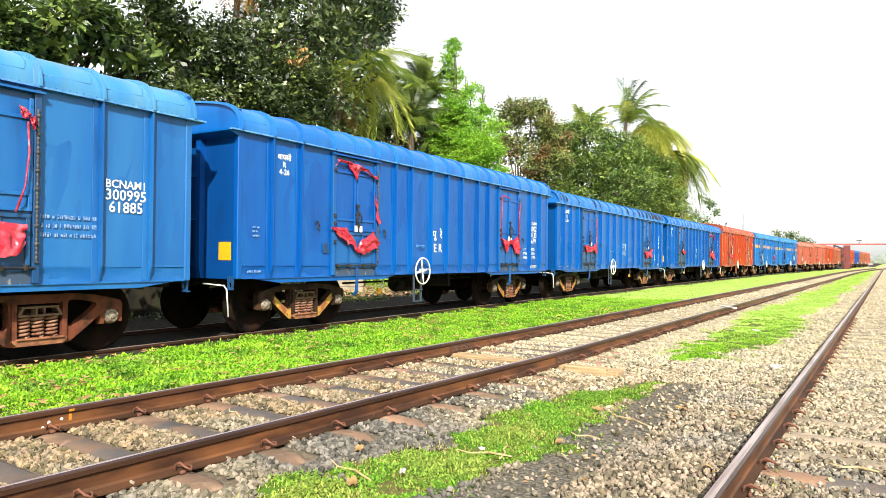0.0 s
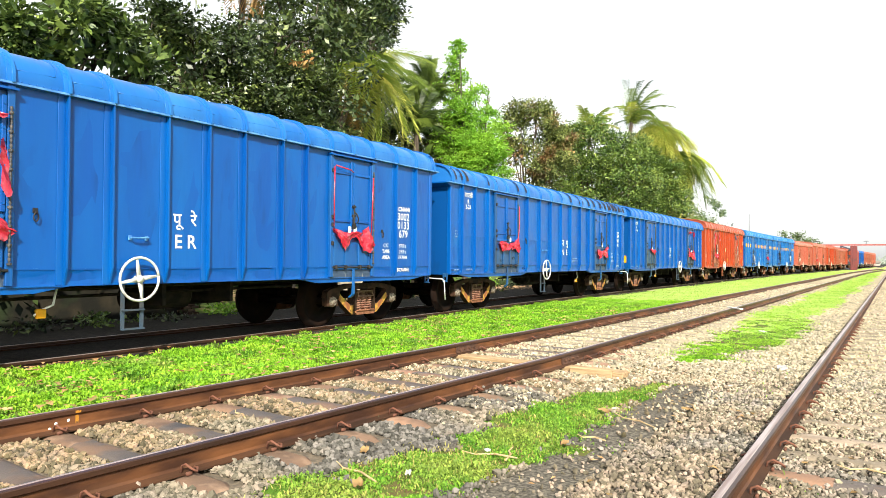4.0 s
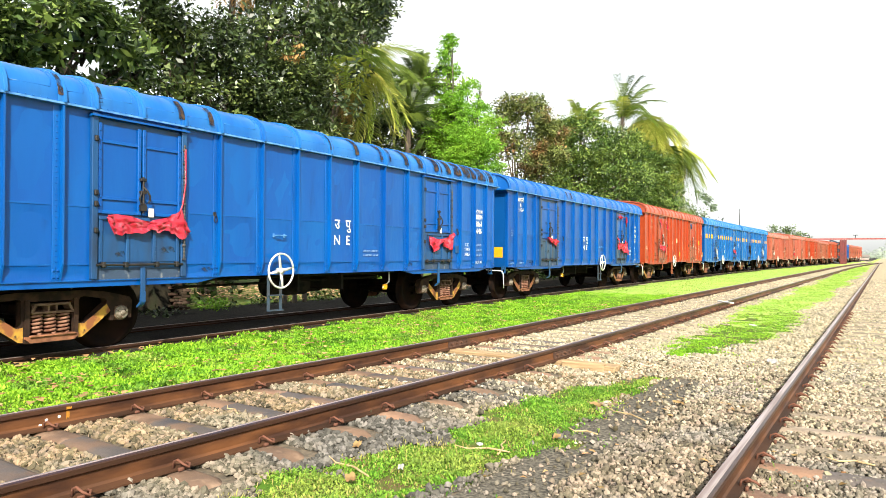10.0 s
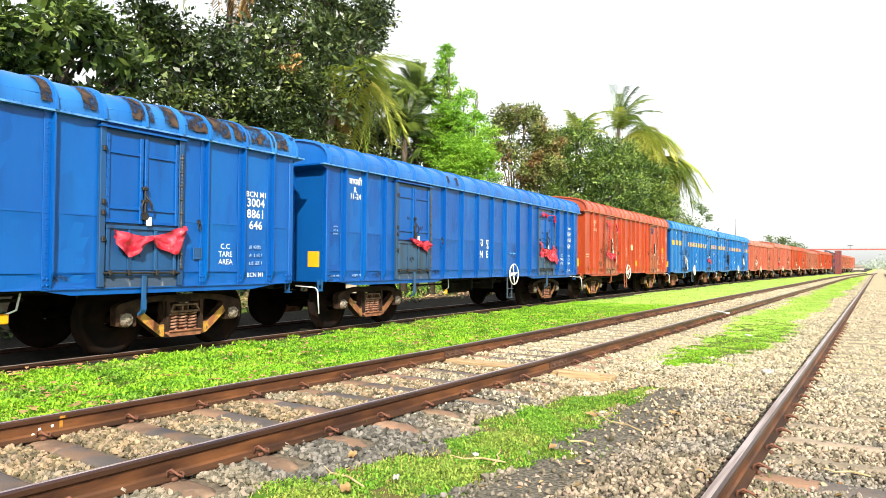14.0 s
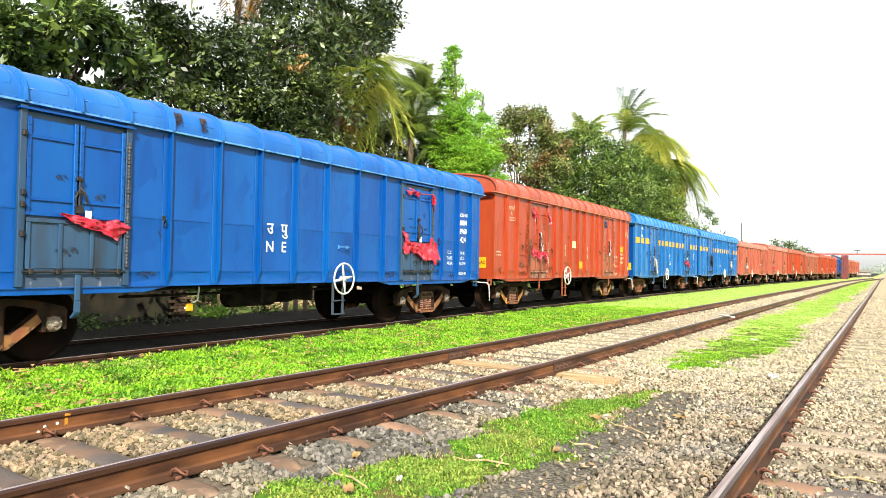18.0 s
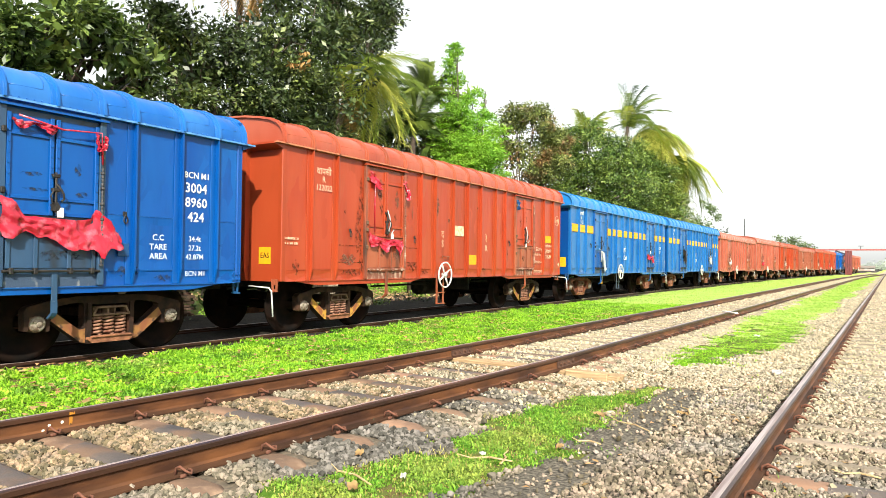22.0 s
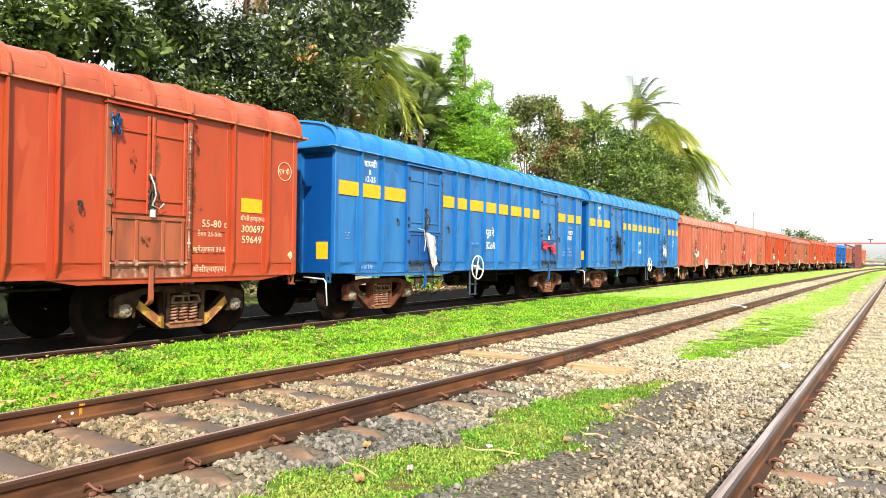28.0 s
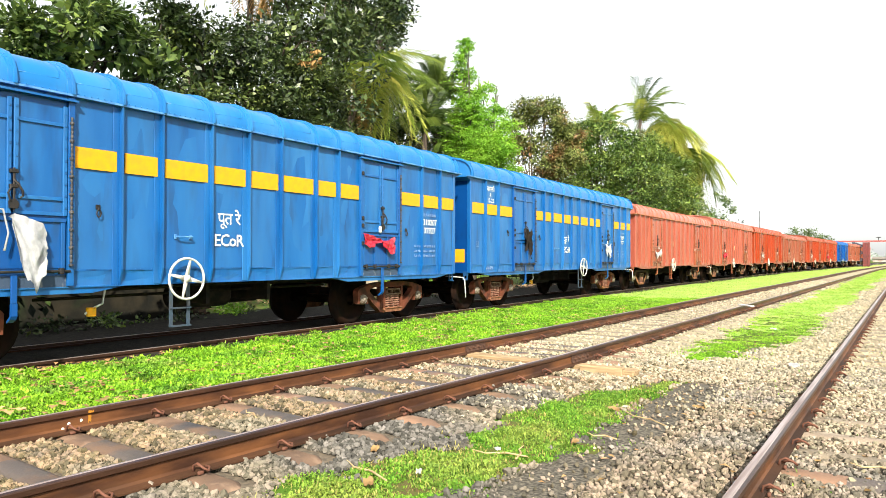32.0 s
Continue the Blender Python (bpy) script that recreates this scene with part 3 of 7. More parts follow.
def bogie(wagon, y, tone):
    b = attach("bogie", shared("bolster", lambda: mesh_of("bolster", box(box(BM(), -1.12, 1.12, -0.16, 0.16, 0.52, 0.66, 0.02), -0.3, 0.3, -0.3, 0.3, 0.66, 0.90, 0.02), BOGIE)),
               wagon, m=pose(0, y, 0))
    for turn in (0, 180):
        attach("side_frame", shared(("frame", tone.name), lambda: side_frame_mesh(tone)), b, m=pose(0, 0, 0, 0, 0, turn))
        attach("spring_seat", shared("spring_seat", lambda: mesh_of("spring_seat", box(prism(BM(), [(-0.27, 0.205), (-0.33, 0.255), (-0.33, 0.285), (0.33, 0.285), (0.33, 0.255), (0.27, 0.205)], "x", 1.08, 1.275), 1.08, 1.30, -0.29, 0.29, 0.272, 0.298, 0.008), SEAT)), b, "rust-brown spring seat", pose(0, 0, 0, 0, 0, turn))
        if tone is not BOGIE_RED:
            for k in (1, -1):
                attach("leg_paint", shared(("leg_paint", tone.name), lambda: mesh_of("leg_paint", prism(BM(), [(0.345, 0.215), (0.40, 0.222), (0.60, 0.372), (0.795, 0.53), (0.74, 0.625), (0.58, 0.505), (0.43, 0.395), (0.385, 0.395), (0.345, 0.40)], "x", 1.231, 1.237), LEG_PAINT if tone is BOGIE_YELLOW else LEG_RUST)), b, "flaking paint on the frame's slanted leg",
                       pose(0, 0, 0, 0, 0, turn) @ Matrix.Diagonal((1, k, 1, 1)))
        attach("spring_nest", shared("springs", lambda: springs_mesh(SPRING)), b, m=pose(0, 0, 0, 0, 0, turn))
        attach("spring_cap", shared("cap", spring_cap_mesh), b, m=pose(0, 0, 0, 0, 0, turn))
        for k in (-0.955, 0.955):
            attach("axle_box", shared("axle_box", axle_box_mesh), b, m=pose(0, k, 0) @ pose(0, 0, 0, 0, 0, turn))
            attach("axle_cap", shared("axle_cap", axle_cap_mesh), b, "pale dusty axle end cap", m=pose(0, k, 0) @ pose(0, 0, 0, 0, 0, turn))
    for k in (-0.955, 0.955):
        w = attach("wheelset", shared("wheelset", wheelset_mesh), wagon, "heavy rust-brown steel wheelset", pose(0, y + k, 0.5))
        WHEELS.append((w, y + k))
        attach("brake_beam", shared("brake_beam", lambda: mesh_of("brake_beam", box(BM(), -0.75, 0.75, -0.04, 0.04, 0.36, 0.42), BLACK)), b, m=pose(0, k * 0.42, 0))


def door(wagon, y0, y1, col, grime, ZE):
    """A pair of upper leaves and a bottom flap on hinge rods, between two posts."""
    c, hw = (y0 + y1) / 2, (y1 - y0) / 2
    x = W
    d = attach("door", shared(("doorplate", ZE, round(hw, 2), grime.name), lambda: mesh_of("door", box(BM(), 0.002, 0.012, -hw, hw, 1.00, ZE - 0.14), grime)), wagon, m=pose(x, c, 0))

    def post():
        bm = BM()
        box(bm, 0, 0.06, -0.04, 0.04, ZS + 0.02, ZE - 0.07, bevel=0.006)
        return mesh_of("door_post", bm, grime)

    def hinge():
        return mesh_of("hinge", box(BM(), 0.05, 0.092, -0.018, 0.034, -0.036, 0.036, bevel=0.010), OILY if "blue" in col.name else DUSTY)

    for k, y in ((1, -hw), (-1, hw)):
        attach("door_post", shared(("post", ZE, grime.name), post), d, m=pose(0, y, 0) @ Matrix.Diagonal((1, k, 1, 1)))
    for z in (ZE - 0.40, 2.08, 1.94, 1.60):
        attach("hinge", shared(("hinge", "blue" in col.name), hinge), d, "greasy hinge lug", pose(0, -hw, z))

    def leaf():
        bm = BM()
        box(bm, 0.012, 0.022, 0.02, w2, 1.84, ZE - 0.2)
        for i in range(9):
            for yy in (0.037, w2 - 0.013):
                zz = 1.92 + i * (ZE - 2.2) / 8
                box(bm, 0.045, 0.060, yy - 0.012, yy + 0.012, zz - 0.012, zz + 0.012)
        return mesh_of("door_leaf", bm, col)

    w2 = hw - 0.06
    for k in (1, -1):
        side = Matrix.Diagonal((1, k, 1, 1))
        attach("door_leaf", shared(("leaf", ZE, round(hw, 2), col.name), leaf), d, m=side)
        for a in (0.012, w2 - 0.038):
            attach("stile", shared(("stile", ZE, col.name), lambda: mesh_of("stile", box(BM(), 0.022, 0.05, 0, 0.05, 1.82, ZE - 0.19, bevel=0.006), col)), d, m=side @ pose(0, a, 0))
        for z in (ZE - 0.42, 2.02, 1.84):
            attach("rail", shared(("leafrail", round(hw, 2), col.name), lambda: mesh_of("rail", box(BM(), 0.022, 0.044, 0.05, w2 - 0.03, -0.022, 0.022, bevel=0.005), col)), d, m=side @ pose(0, 0, z))

    def flap():
        return mesh_of("door_flap", box(box(BM(), 0.012, 0.024, -w2, w2, 1.20, 1.78), 0.024, 0.05, -w2, w2, 1.74, 1.79, bevel=0.006), grime)

    attach("door_flap", shared(("flap", round(hw, 2), grime.name), flap), d)
    for y in (-w2 + 0.03, -0.2, 0.2, w2 - 0.03):
        attach("batten", shared(("batten", grime.name), lambda: mesh_of("batten", box(BM(), 0.024, 0.046, -0.025, 0.025, 1.19, 1.74, bevel=0.005), grime)), d, m=pose(0, y, 0))

    def rod():
        bm = BM()
        tube(bm, [(0.06, -hw + 0.02, 1.16), (0.06, hw - 0.02, 1.16)], 0.017, 8)
        for y in (-hw + 0.12, -hw * 0.35, hw * 0.35, hw - 0.12):
            box(bm, 0.02, 0.085, y - 0.024, y + 0.024, 1.125, 1.20, bevel=0.008)
        return mesh_of("hinge_rod", bm, OILY if "blue" in col.name else WORN_RED)

    attach("hinge_rod", shared(("rod", round(hw, 2), "blue" in col.name), rod), d)

    def lock():
        """The bolt's guides, its bent handle and the hasp, small iron pieces over the meeting edges."""
        bm = BM()
        tube(bm, [(0.075, 0.0, 1.86), (0.075, 0.004, 2.10), (0.075, 0.0, 2.34)], 0.014, 6)
        for z in (2.30, 2.13, 1.90):
            box(bm, 0.045, 0.095, -0.045, 0.045, z - 0.022, z + 0.022, bevel=0.007)
        tube(bm, [(0.09, 0.0, 2.20), (0.12, 0.03, 2.15), (0.125, 0.07, 2.08), (0.11, 0.08, 2.02), (0.10, 0.055, 2.0)], 0.013, 6)
        tube(bm, [(0.085, -0.03, 2.12), (0.10, -0.07, 2.05), (0.10, -0.05, 1.97), (0.09, -0.01, 1.94)], 0.011, 6)
        prism(bm, [(-0.05, 1.88), (0.03, 1.88), (0.05, 1.93), (0.01, 1.99), (-0.06, 1.96)], "x", 0.07, 0.10)
        return mesh_of("door_lock", bm, OILY)

    def chain():
        bm = BM()
        pts, rs = [], []
        for i in range(34):
            z = 1.22 + i * (ZE - 1.56) / 33
            pts += [(0.075, 0, z), (0.075, 0, z + 0.022), (0.075, 0, z + 0.030)]
            rs += [0.015, 0.016, 0.009] if i % 4 else [0.026, 0.028, 0.009]
        tube(bm, pts, rs, 7)
        return mesh_of("hinge_column", bm, WORN_RED if "blue" not in col.name else mat("greasy_hinge", (0.035, 0.036, 0.042), rough=0.5, col2=(0.09, 0.085, 0.085), scale=12))

    attach("hinge_column", shared(("chain", ZE, col.name), chain), d, m=pose(0, hw - 0.012, 0))
    attach("worn_plate", shared(("worn", round(hw, 2), "blue" in col.name), lambda: mesh_of("worn_plate", box(BM(), 0.012, 0.018, -hw + 0.04, hw - 0.04, 0.965, 1.11), WORN if "blue" in col.name else WORN_RED)), d, "grimy scraped plate under the door")
    attach("door_lock", shared(("lock", ZE), lock), d, "dark iron door bolt and padlock hasp")

    def lever():
        bm = BM()
        box(bm, 0.02, 0.045, -0.035, 0.035, 0.80, 1.12, bevel=0.006)
        prism(bm, [(0.02, 0.80), (0.045, 0.80), (0.045, 0.66), (0.02, 0.62), (-0.05, 0.58), (-0.06, 0.60), (0.015, 0.66)], "y", -0.035, 0.035)
        return mesh_of("flap_lever", bm, grime)

    attach("flap_lever", shared(("lever", grime.name), lever), d, m=pose(0.02, 0.02, 0))
    attach("rain_strip", shared(("strip", ZE, round(hw, 2), col.name), lambda: mesh_of("rain_strip", box(BM(), 0.0, 0.10, -hw - 0.06, hw + 0.06, ZE - 0.125, ZE - 0.10), col)), d)
    return d


def rag(wagon, y, z, w, h, material, seed, hang=0.0, name="plastic_rag", label="torn red plastic seal rag tied across the door bars", knot=True):
    """A crumpled thin sheet knotted in the middle; hang draws its ends down."""
    r = random.Random(seed)
    bm = BM()
    nx, nz = 30, 11
    g = []
    ph, tilt, uneven = r.random() * 6, r.uniform(-0.08, 0.08), r.uniform(0.7, 1.0)
    for j in range(nz + 1):
        row = []
        for i in range(nx + 1):
            u = i / nx * 2 - 1
            v = j / nz
            wing = abs(math.sin(abs(u) * 2.0)) * (uneven if u < 0 else 1.0)
            pinch = 0.20 + 0.80 * wing * (1 - 0.5 * max(0, abs(u) - 0.75) / 0.25)
            sag = -0.09 * math.cos(u * 1.6) + 0.04 * math.sin(3 * u + ph) - hang * abs(u) * 0.3 + tilt * u
            if not knot:
                pinch, sag = 0.62 + 0.38 * max(0, u) + 0.2 * math.sin(4 * u + ph), 0.03 * math.sin(5 * u) - 0.05 * abs(u)
            ragged = 1 + 0.30 * noise.noise((u * 3 + seed, ph, 0.3))
            fold = noise.noise((u * 4.5 + seed, v * 2.2, ph)) * 0.075 + noise.noise((u * 11, v * 7 + seed, ph)) * 0.035
            row.append(bm.verts.new((W + 0.085 + fold + 0.03 * v, y + u * w / 2 + 0.03 * noise.noise((v * 4, u * 3, seed)), z + sag - v * h * pinch * ragged)))
        g.append(row)
    for j in range(nz):
        for i in range(nx):
            bm.faces.new((g[j][i], g[j][i + 1], g[j + 1][i + 1], g[j + 1][i]))
    return part(name, bm, material, wagon, label, smooth=True)


def sheet(wagon, pts, material, seed, name="plastic_rag", label="torn red plastic seal sheet tied across the door bars"):
    """A thin torn sheet hung along a line: (u, z, drop) of its upper edge and its length there."""
    r = random.Random(seed)
    bm = BM()
    cols = []
    for (u0, z0, d0), (u1, z1, d1) in zip(pts, pts[1:]):
        n = max(2, int(abs(u1 - u0) / 0.028))
        cols += [(u0 + (u1 - u0) * i / n, z0 + (z1 - z0) * i / n, d0 + (d1 - d0) * i / n) for i in range(n)]
    cols.append(pts[-1])
    nz, g = 12, []
    for i, (u, z, d) in enumerate(cols):
        d *= 1 + 0.25 * noise.noise((u * 9, seed, 0.5))
        row = []
        for j in range(nz + 1):
            v = j / nz
            fold = 0.05 * noise.noise((u * 5 + seed, v * 1.6, 1)) + 0.045 * noise.noise((u * 13 + seed, v * 4 + z, 2)) + 0.026 * noise.noise((u * 30 + v * 6, v * 7 - u * 9, seed)) + 0.012 * noise.noise((u * 60, v * 22, seed))
            row.append(bm.verts.new((W + 0.09 + fold + 0.03 * v * d / 0.3, u + 0.03 * noise.noise((u * 6, v * 5, seed)), z - v * d + 0.015 * noise.noise((u * 11, v * 3, seed)))))
        g.append(row)
    for a, b in zip(g, g[1:]):
        for j in range(nz):
            bm.faces.new((a[j], b[j], b[j + 1], a[j + 1]))
    return part(name, bm, material, wagon, label, smooth=True)


def ribbon(wagon, pts, material, label="loose strip of red plastic"):
    bm = BM()
    tube(bm, pts, [0.012 + 0.006 * math.sin(3 * i) for i in range(len(pts))], 5)
    return part("plastic_strip", bm, material, wagon, label, smooth=True)


def tag(wagon, y, z):
    return part("seal_tag", box(BM(), W + 0.085, W + 0.10, y - 0.04, y + 0.04, z - 0.06, z + 0.06, 0.005), WHITE, wagon, "small white paper seal tag")


def text_on(wagon, text, u, z, size, material=WHITE, name="lettering", label="", spacing=1.0):
    """Stencilled letters on the side, centred at u and z."""
    me = lettering(text, size, material, spacing=spacing)
    plates = [c for c in wagon.children if c.name.startswith("side_panel") and abs(c.matrix_basis.translation.y - u) < 1.2]
    m = pose(W, u, z) @ FACE
    outline = [m @ v.co for v in me.vertices]
    ribs = [c.matrix_basis.translation.y for c in wagon.children if c.name.startswith("rib")]
    x = W + 0.011
    if not any(-0.125 < p.y - y < 0.03 for p in outline for y in ribs):
        # as near to the dished plate as its highest place under the letters lets them lie
        spots = [c.ray_cast(Vector((0.2, p.y - c.matrix_basis.translation.y, p.z - c.matrix_basis.translation.z)), Vector((-1, 0, 0)), distance=0.5) for p in outline for c in plates]
        high = [spot.x for hit, spot, _, _ in spots if hit]
        x = W + max(high) + 0.006 if high else x
    return attach(name, me, wagon, label or "white stencilled lettering", pose(x, u, z) @ FACE)


def bars_on(wagon, u, z, rows, w, h, material=None, x=None):
    """Small stencil lines too fine to read, a part for each line."""
    r = random.Random(int(u * 100) + rows)
    for k in range(rows):
        bm = BM()
        a, zz, hh = u - w / 2, z - k * h * 1.7, h * 0.42
        while a < u + w / 2 - 0.02:
            b = min(a + r.uniform(0.010, 0.030), u + w / 2)
            box(bm, 0, 0.002, a, b, zz - hh, zz + hh * r.uniform(0.5, 1.0))
            a = b + r.choice((0.008, 0.008, 0.010, 0.035))
        tagged(part("small_stencil", bm, material or FADED, wagon, "line of faded small stencil letters", pose(W + 0.010, 0, 0)), kind="stuff")


def plate(wagon, u, z, w, h, label="yellow painted panel", material=YELLOW, x=W, ry=0.0):
    return part("painted_panel", box(BM(), 0.002, 0.006, -w / 2, w / 2, -h / 2, h / 2), material, wagon, label, pose(x, u, z, 0, 0, ry))


def end_plate(wagon, hl, x, z, w, h):
    return part("painted_panel", box(BM(), -w / 2, w / 2, -0.006, -0.002, -h / 2, h / 2), YELLOW, wagon, "bright yellow painted panel on the end wall", pose(x, -hl, z))


def end_text(wagon, text, hl, x, z, size):
    return attach("lettering", lettering(text, size, BLACK), wagon, "dark hand-painted letters on the yellow panel", pose(x, -hl - 0.0075, z, 90))


def brake_wheel(wagon, u, z=1.03, r=0.285, red=False, turn=8):
    def wheel():
        bm = BM()
        ring = [(0, r * math.cos(a), r * math.sin(a)) for a in [i * math.tau / 28 for i in range(29)]]
        tube(bm, ring, 0.018, 6)
        for k in range(4):
            a = k * math.tau / 4
            p = Vector((0, math.cos(a), math.sin(a)))
            q = Vector((0, -math.sin(a), math.cos(a)))
            f = [bm.verts.new(v) for v in (p * 0.03 + q * 0.036, p * r + q * 0.015, p * r - q * 0.010, p * 0.03 - q * 0.030)]
            e = [bm.verts.new(v.co + Vector((-0.015, 0, 0))) for v in f]
            bm.faces.new(f)
            bm.faces.new(e[::-1])
            for i in range(4):
                bm.faces.new((f[i], f[(i + 1) % 4], e[(i + 1) % 4], e[i]))
        tube(bm, [(-0.08, 0, 0), (0.03, 0, 0)], 0.05, 10)
        return mesh_of("brake_wheel", bm, mat("chalky_white_paint", (0.62, 0.60, 0.56), rough=0.6, col2=(0.34, 0.31, 0.28), scale=9, mix=(0.5, 0.75)), True)
    attach("brake_wheel", shared(("bw", r), wheel), wagon, "white four-spoked hand brake wheel", pose(W + 0.11, u, z, turn))

    def stand():
        bm = BM()
        for y in (-0.14, 0.14):
            box(bm, -0.012, 0.012, y - 0.024, y + 0.024, 0.36, 0.96)
        for zz in (0.37, 0.62):
            box(bm, -0.015, 0.05, -0.16, 0.16, zz - 0.010, zz + 0.010)
        return mesh_of("brake_step", bm, GRIME_RED if red else mat("blue_grey_step_paint", (0.030, 0.055, 0.085), rough=0.7, col2=(0.05, 0.05, 0.05), scale=5))
    attach("brake_step", shared(("bstep", red), stand), wagon, "rust-red steel step ladder" if red else "dull blue-grey steel step ladder under the brake wheel", pose(W - 0.02, u - 0.02, 0))


def coupler_mesh():
    bm = BM()
    box(bm, -0.07, 0.07, -0.30, 0.55, 0.90, 1.02, bevel=0.02)
    box(bm, -0.13, 0.13, 0.48, 0.74, 0.84, 1.06, bevel=0.04)
    return mesh_of("coupler", bm, BLACK)


def underframe(wg, hl):
    """Sills, cross bearers and brake gear below the floor."""
    def at(name, key, build, m=None, label=""):
        attach(name, shared(key, lambda: mesh_of(name, build(), BLACK)), wg, label, m)

    at("centre_sill", ("csill", round(hl, 2)), lambda: box(BM(), -0.25, 0.25, -hl, hl, 0.85, 1.12))
    at("floor_pan", ("floor", round(hl, 2)), lambda: box(BM(), -1.54, 1.54, -hl + 0.06, hl - 0.06, 1.05, 1.10))
    for y in [i * 1.3 - 5.2 for i in range(9)]:
        at("cross_bearer", "bearer", lambda: prism(BM(), [(-1.5, 1.05), (-1.5, 0.98), (-0.5, 0.88), (0.5, 0.88), (1.5, 0.98), (1.5, 1.05)], "y", -0.05, 0.05), pose(0, y, 0))
    for k in (-1, 1):
        at("headstock", "headstock", lambda: box(BM(), -1.3, 1.3, -0.07, 0.07, 0.86, 0.955, 0.01), pose(0, k * (hl - 0.18), 0))
    at("brake_cylinder", "cylinder", lambda: tube(BM(), [(0, -0.55, 0), (0, -0.5, 0), (0, 0.5, 0), (0, 0.58, 0)], [0.14, 0.20, 0.20, 0.12], 14), pose(0.55, 0, 0.72))
    at("air_reservoir", "reservoir", lambda: tube(BM(), [(0, -0.5, 0), (0, -0.42, 0), (0, 0.42, 0), (0, 0.5, 0)], [0.12, 0.22, 0.22, 0.12], 14), pose(-0.5, 1.7, 0.70))
    at("brake_rod", "brod", lambda: tube(BM(), [(0, -2.7, 0), (0, 2.7, 0.03)], 0.022, 6), pose(0.8, 0, 0.78))
    at("brake_rod", "brod", lambda: None, pose(1.1, 0.1, 0.90))
    at("air_pipe", ("pipe", round(hl, 2)), lambda: tube(BM(), [(0, -hl - 0.1, -0.05), (0, -hl + 0.3, 0), (0, hl - 0.3, 0), (0, hl + 0.1, -0.05)], 0.02, 6), pose(0.4, 0, 0.86))
    for y in (-0.62, 0.62):
        at("hanger", "hanger", lambda: box(BM(), 0.3, 1.2, -0.03, 0.03, 0.62, 1.0), pose(0, y + 0.3, 0))


def end_wall_mesh(hl, material, ZE):
    bm = BM()
    box(bm, -W, W, hl - 0.05, hl, ZS, ZE + 0.3)
    return mesh_of("end_wall", bm, material)


def end_post_mesh(hl, material, ZE):
    bm = BM()
    prism(bm, [(hl, ZS), (hl + 0.06, ZS), (hl + 0.10, ZS + 0.2), (hl + 0.10, ZE - 0.05), (hl, ZE - 0.05)], "x", -0.05, 0.05)
    return mesh_of("end_post", bm, material)


def visor_mesh(hl, material, ZE):
    """The sloping plate under the roof's overhang."""
    bm = BM()
    prism(bm, [(hl, ZE - 0.13), (hl + 0.20, ZE - 0.060), (hl + 0.20, ZE - 0.030), (hl, ZE - 0.06)], "x", -1.62, 1.62)
    return mesh_of("visor", bm, material)


def side_mesh(hl, material, ZE):
    bm = BM()
    box(bm, W - 0.05, W - 0.012, -hl, hl, ZS, ZE + 0.02)
    return mesh_of("side_wall", bm, material)


def seam_mesh(hl, material):
    return mesh_of("plate_seam", box(BM(), W, W + 0.005, -hl, hl, -0.010, 0.010), material)


def apron_mesh(hw, material):
    """The strip of sill below a door, its ends tapered."""
    bm = prism(BM(), [(-2.62, ZS + 0.005), (-2.0, 0.885), (hw + 0.30, 0.885), (hw + 0.75, ZS + 0.005)], "x", W - 0.05, W + 0.008)
    return mesh_of("door_apron", box(bm, W + 0.008, W + 0.03, -2.6, hw + 0.7, ZS - 0.002, ZS + 0.012), material)


def lever_rod_mesh():
    bm = BM()
    tube(bm, [(1.0, 0, 0.88), (1.48, 0, 0.86), (1.52, 0.02, 0.80), (1.53, 0.05, 0.38)], 0.013, 6)
    return mesh_of("coupling_lever", bm, WHITE, True)


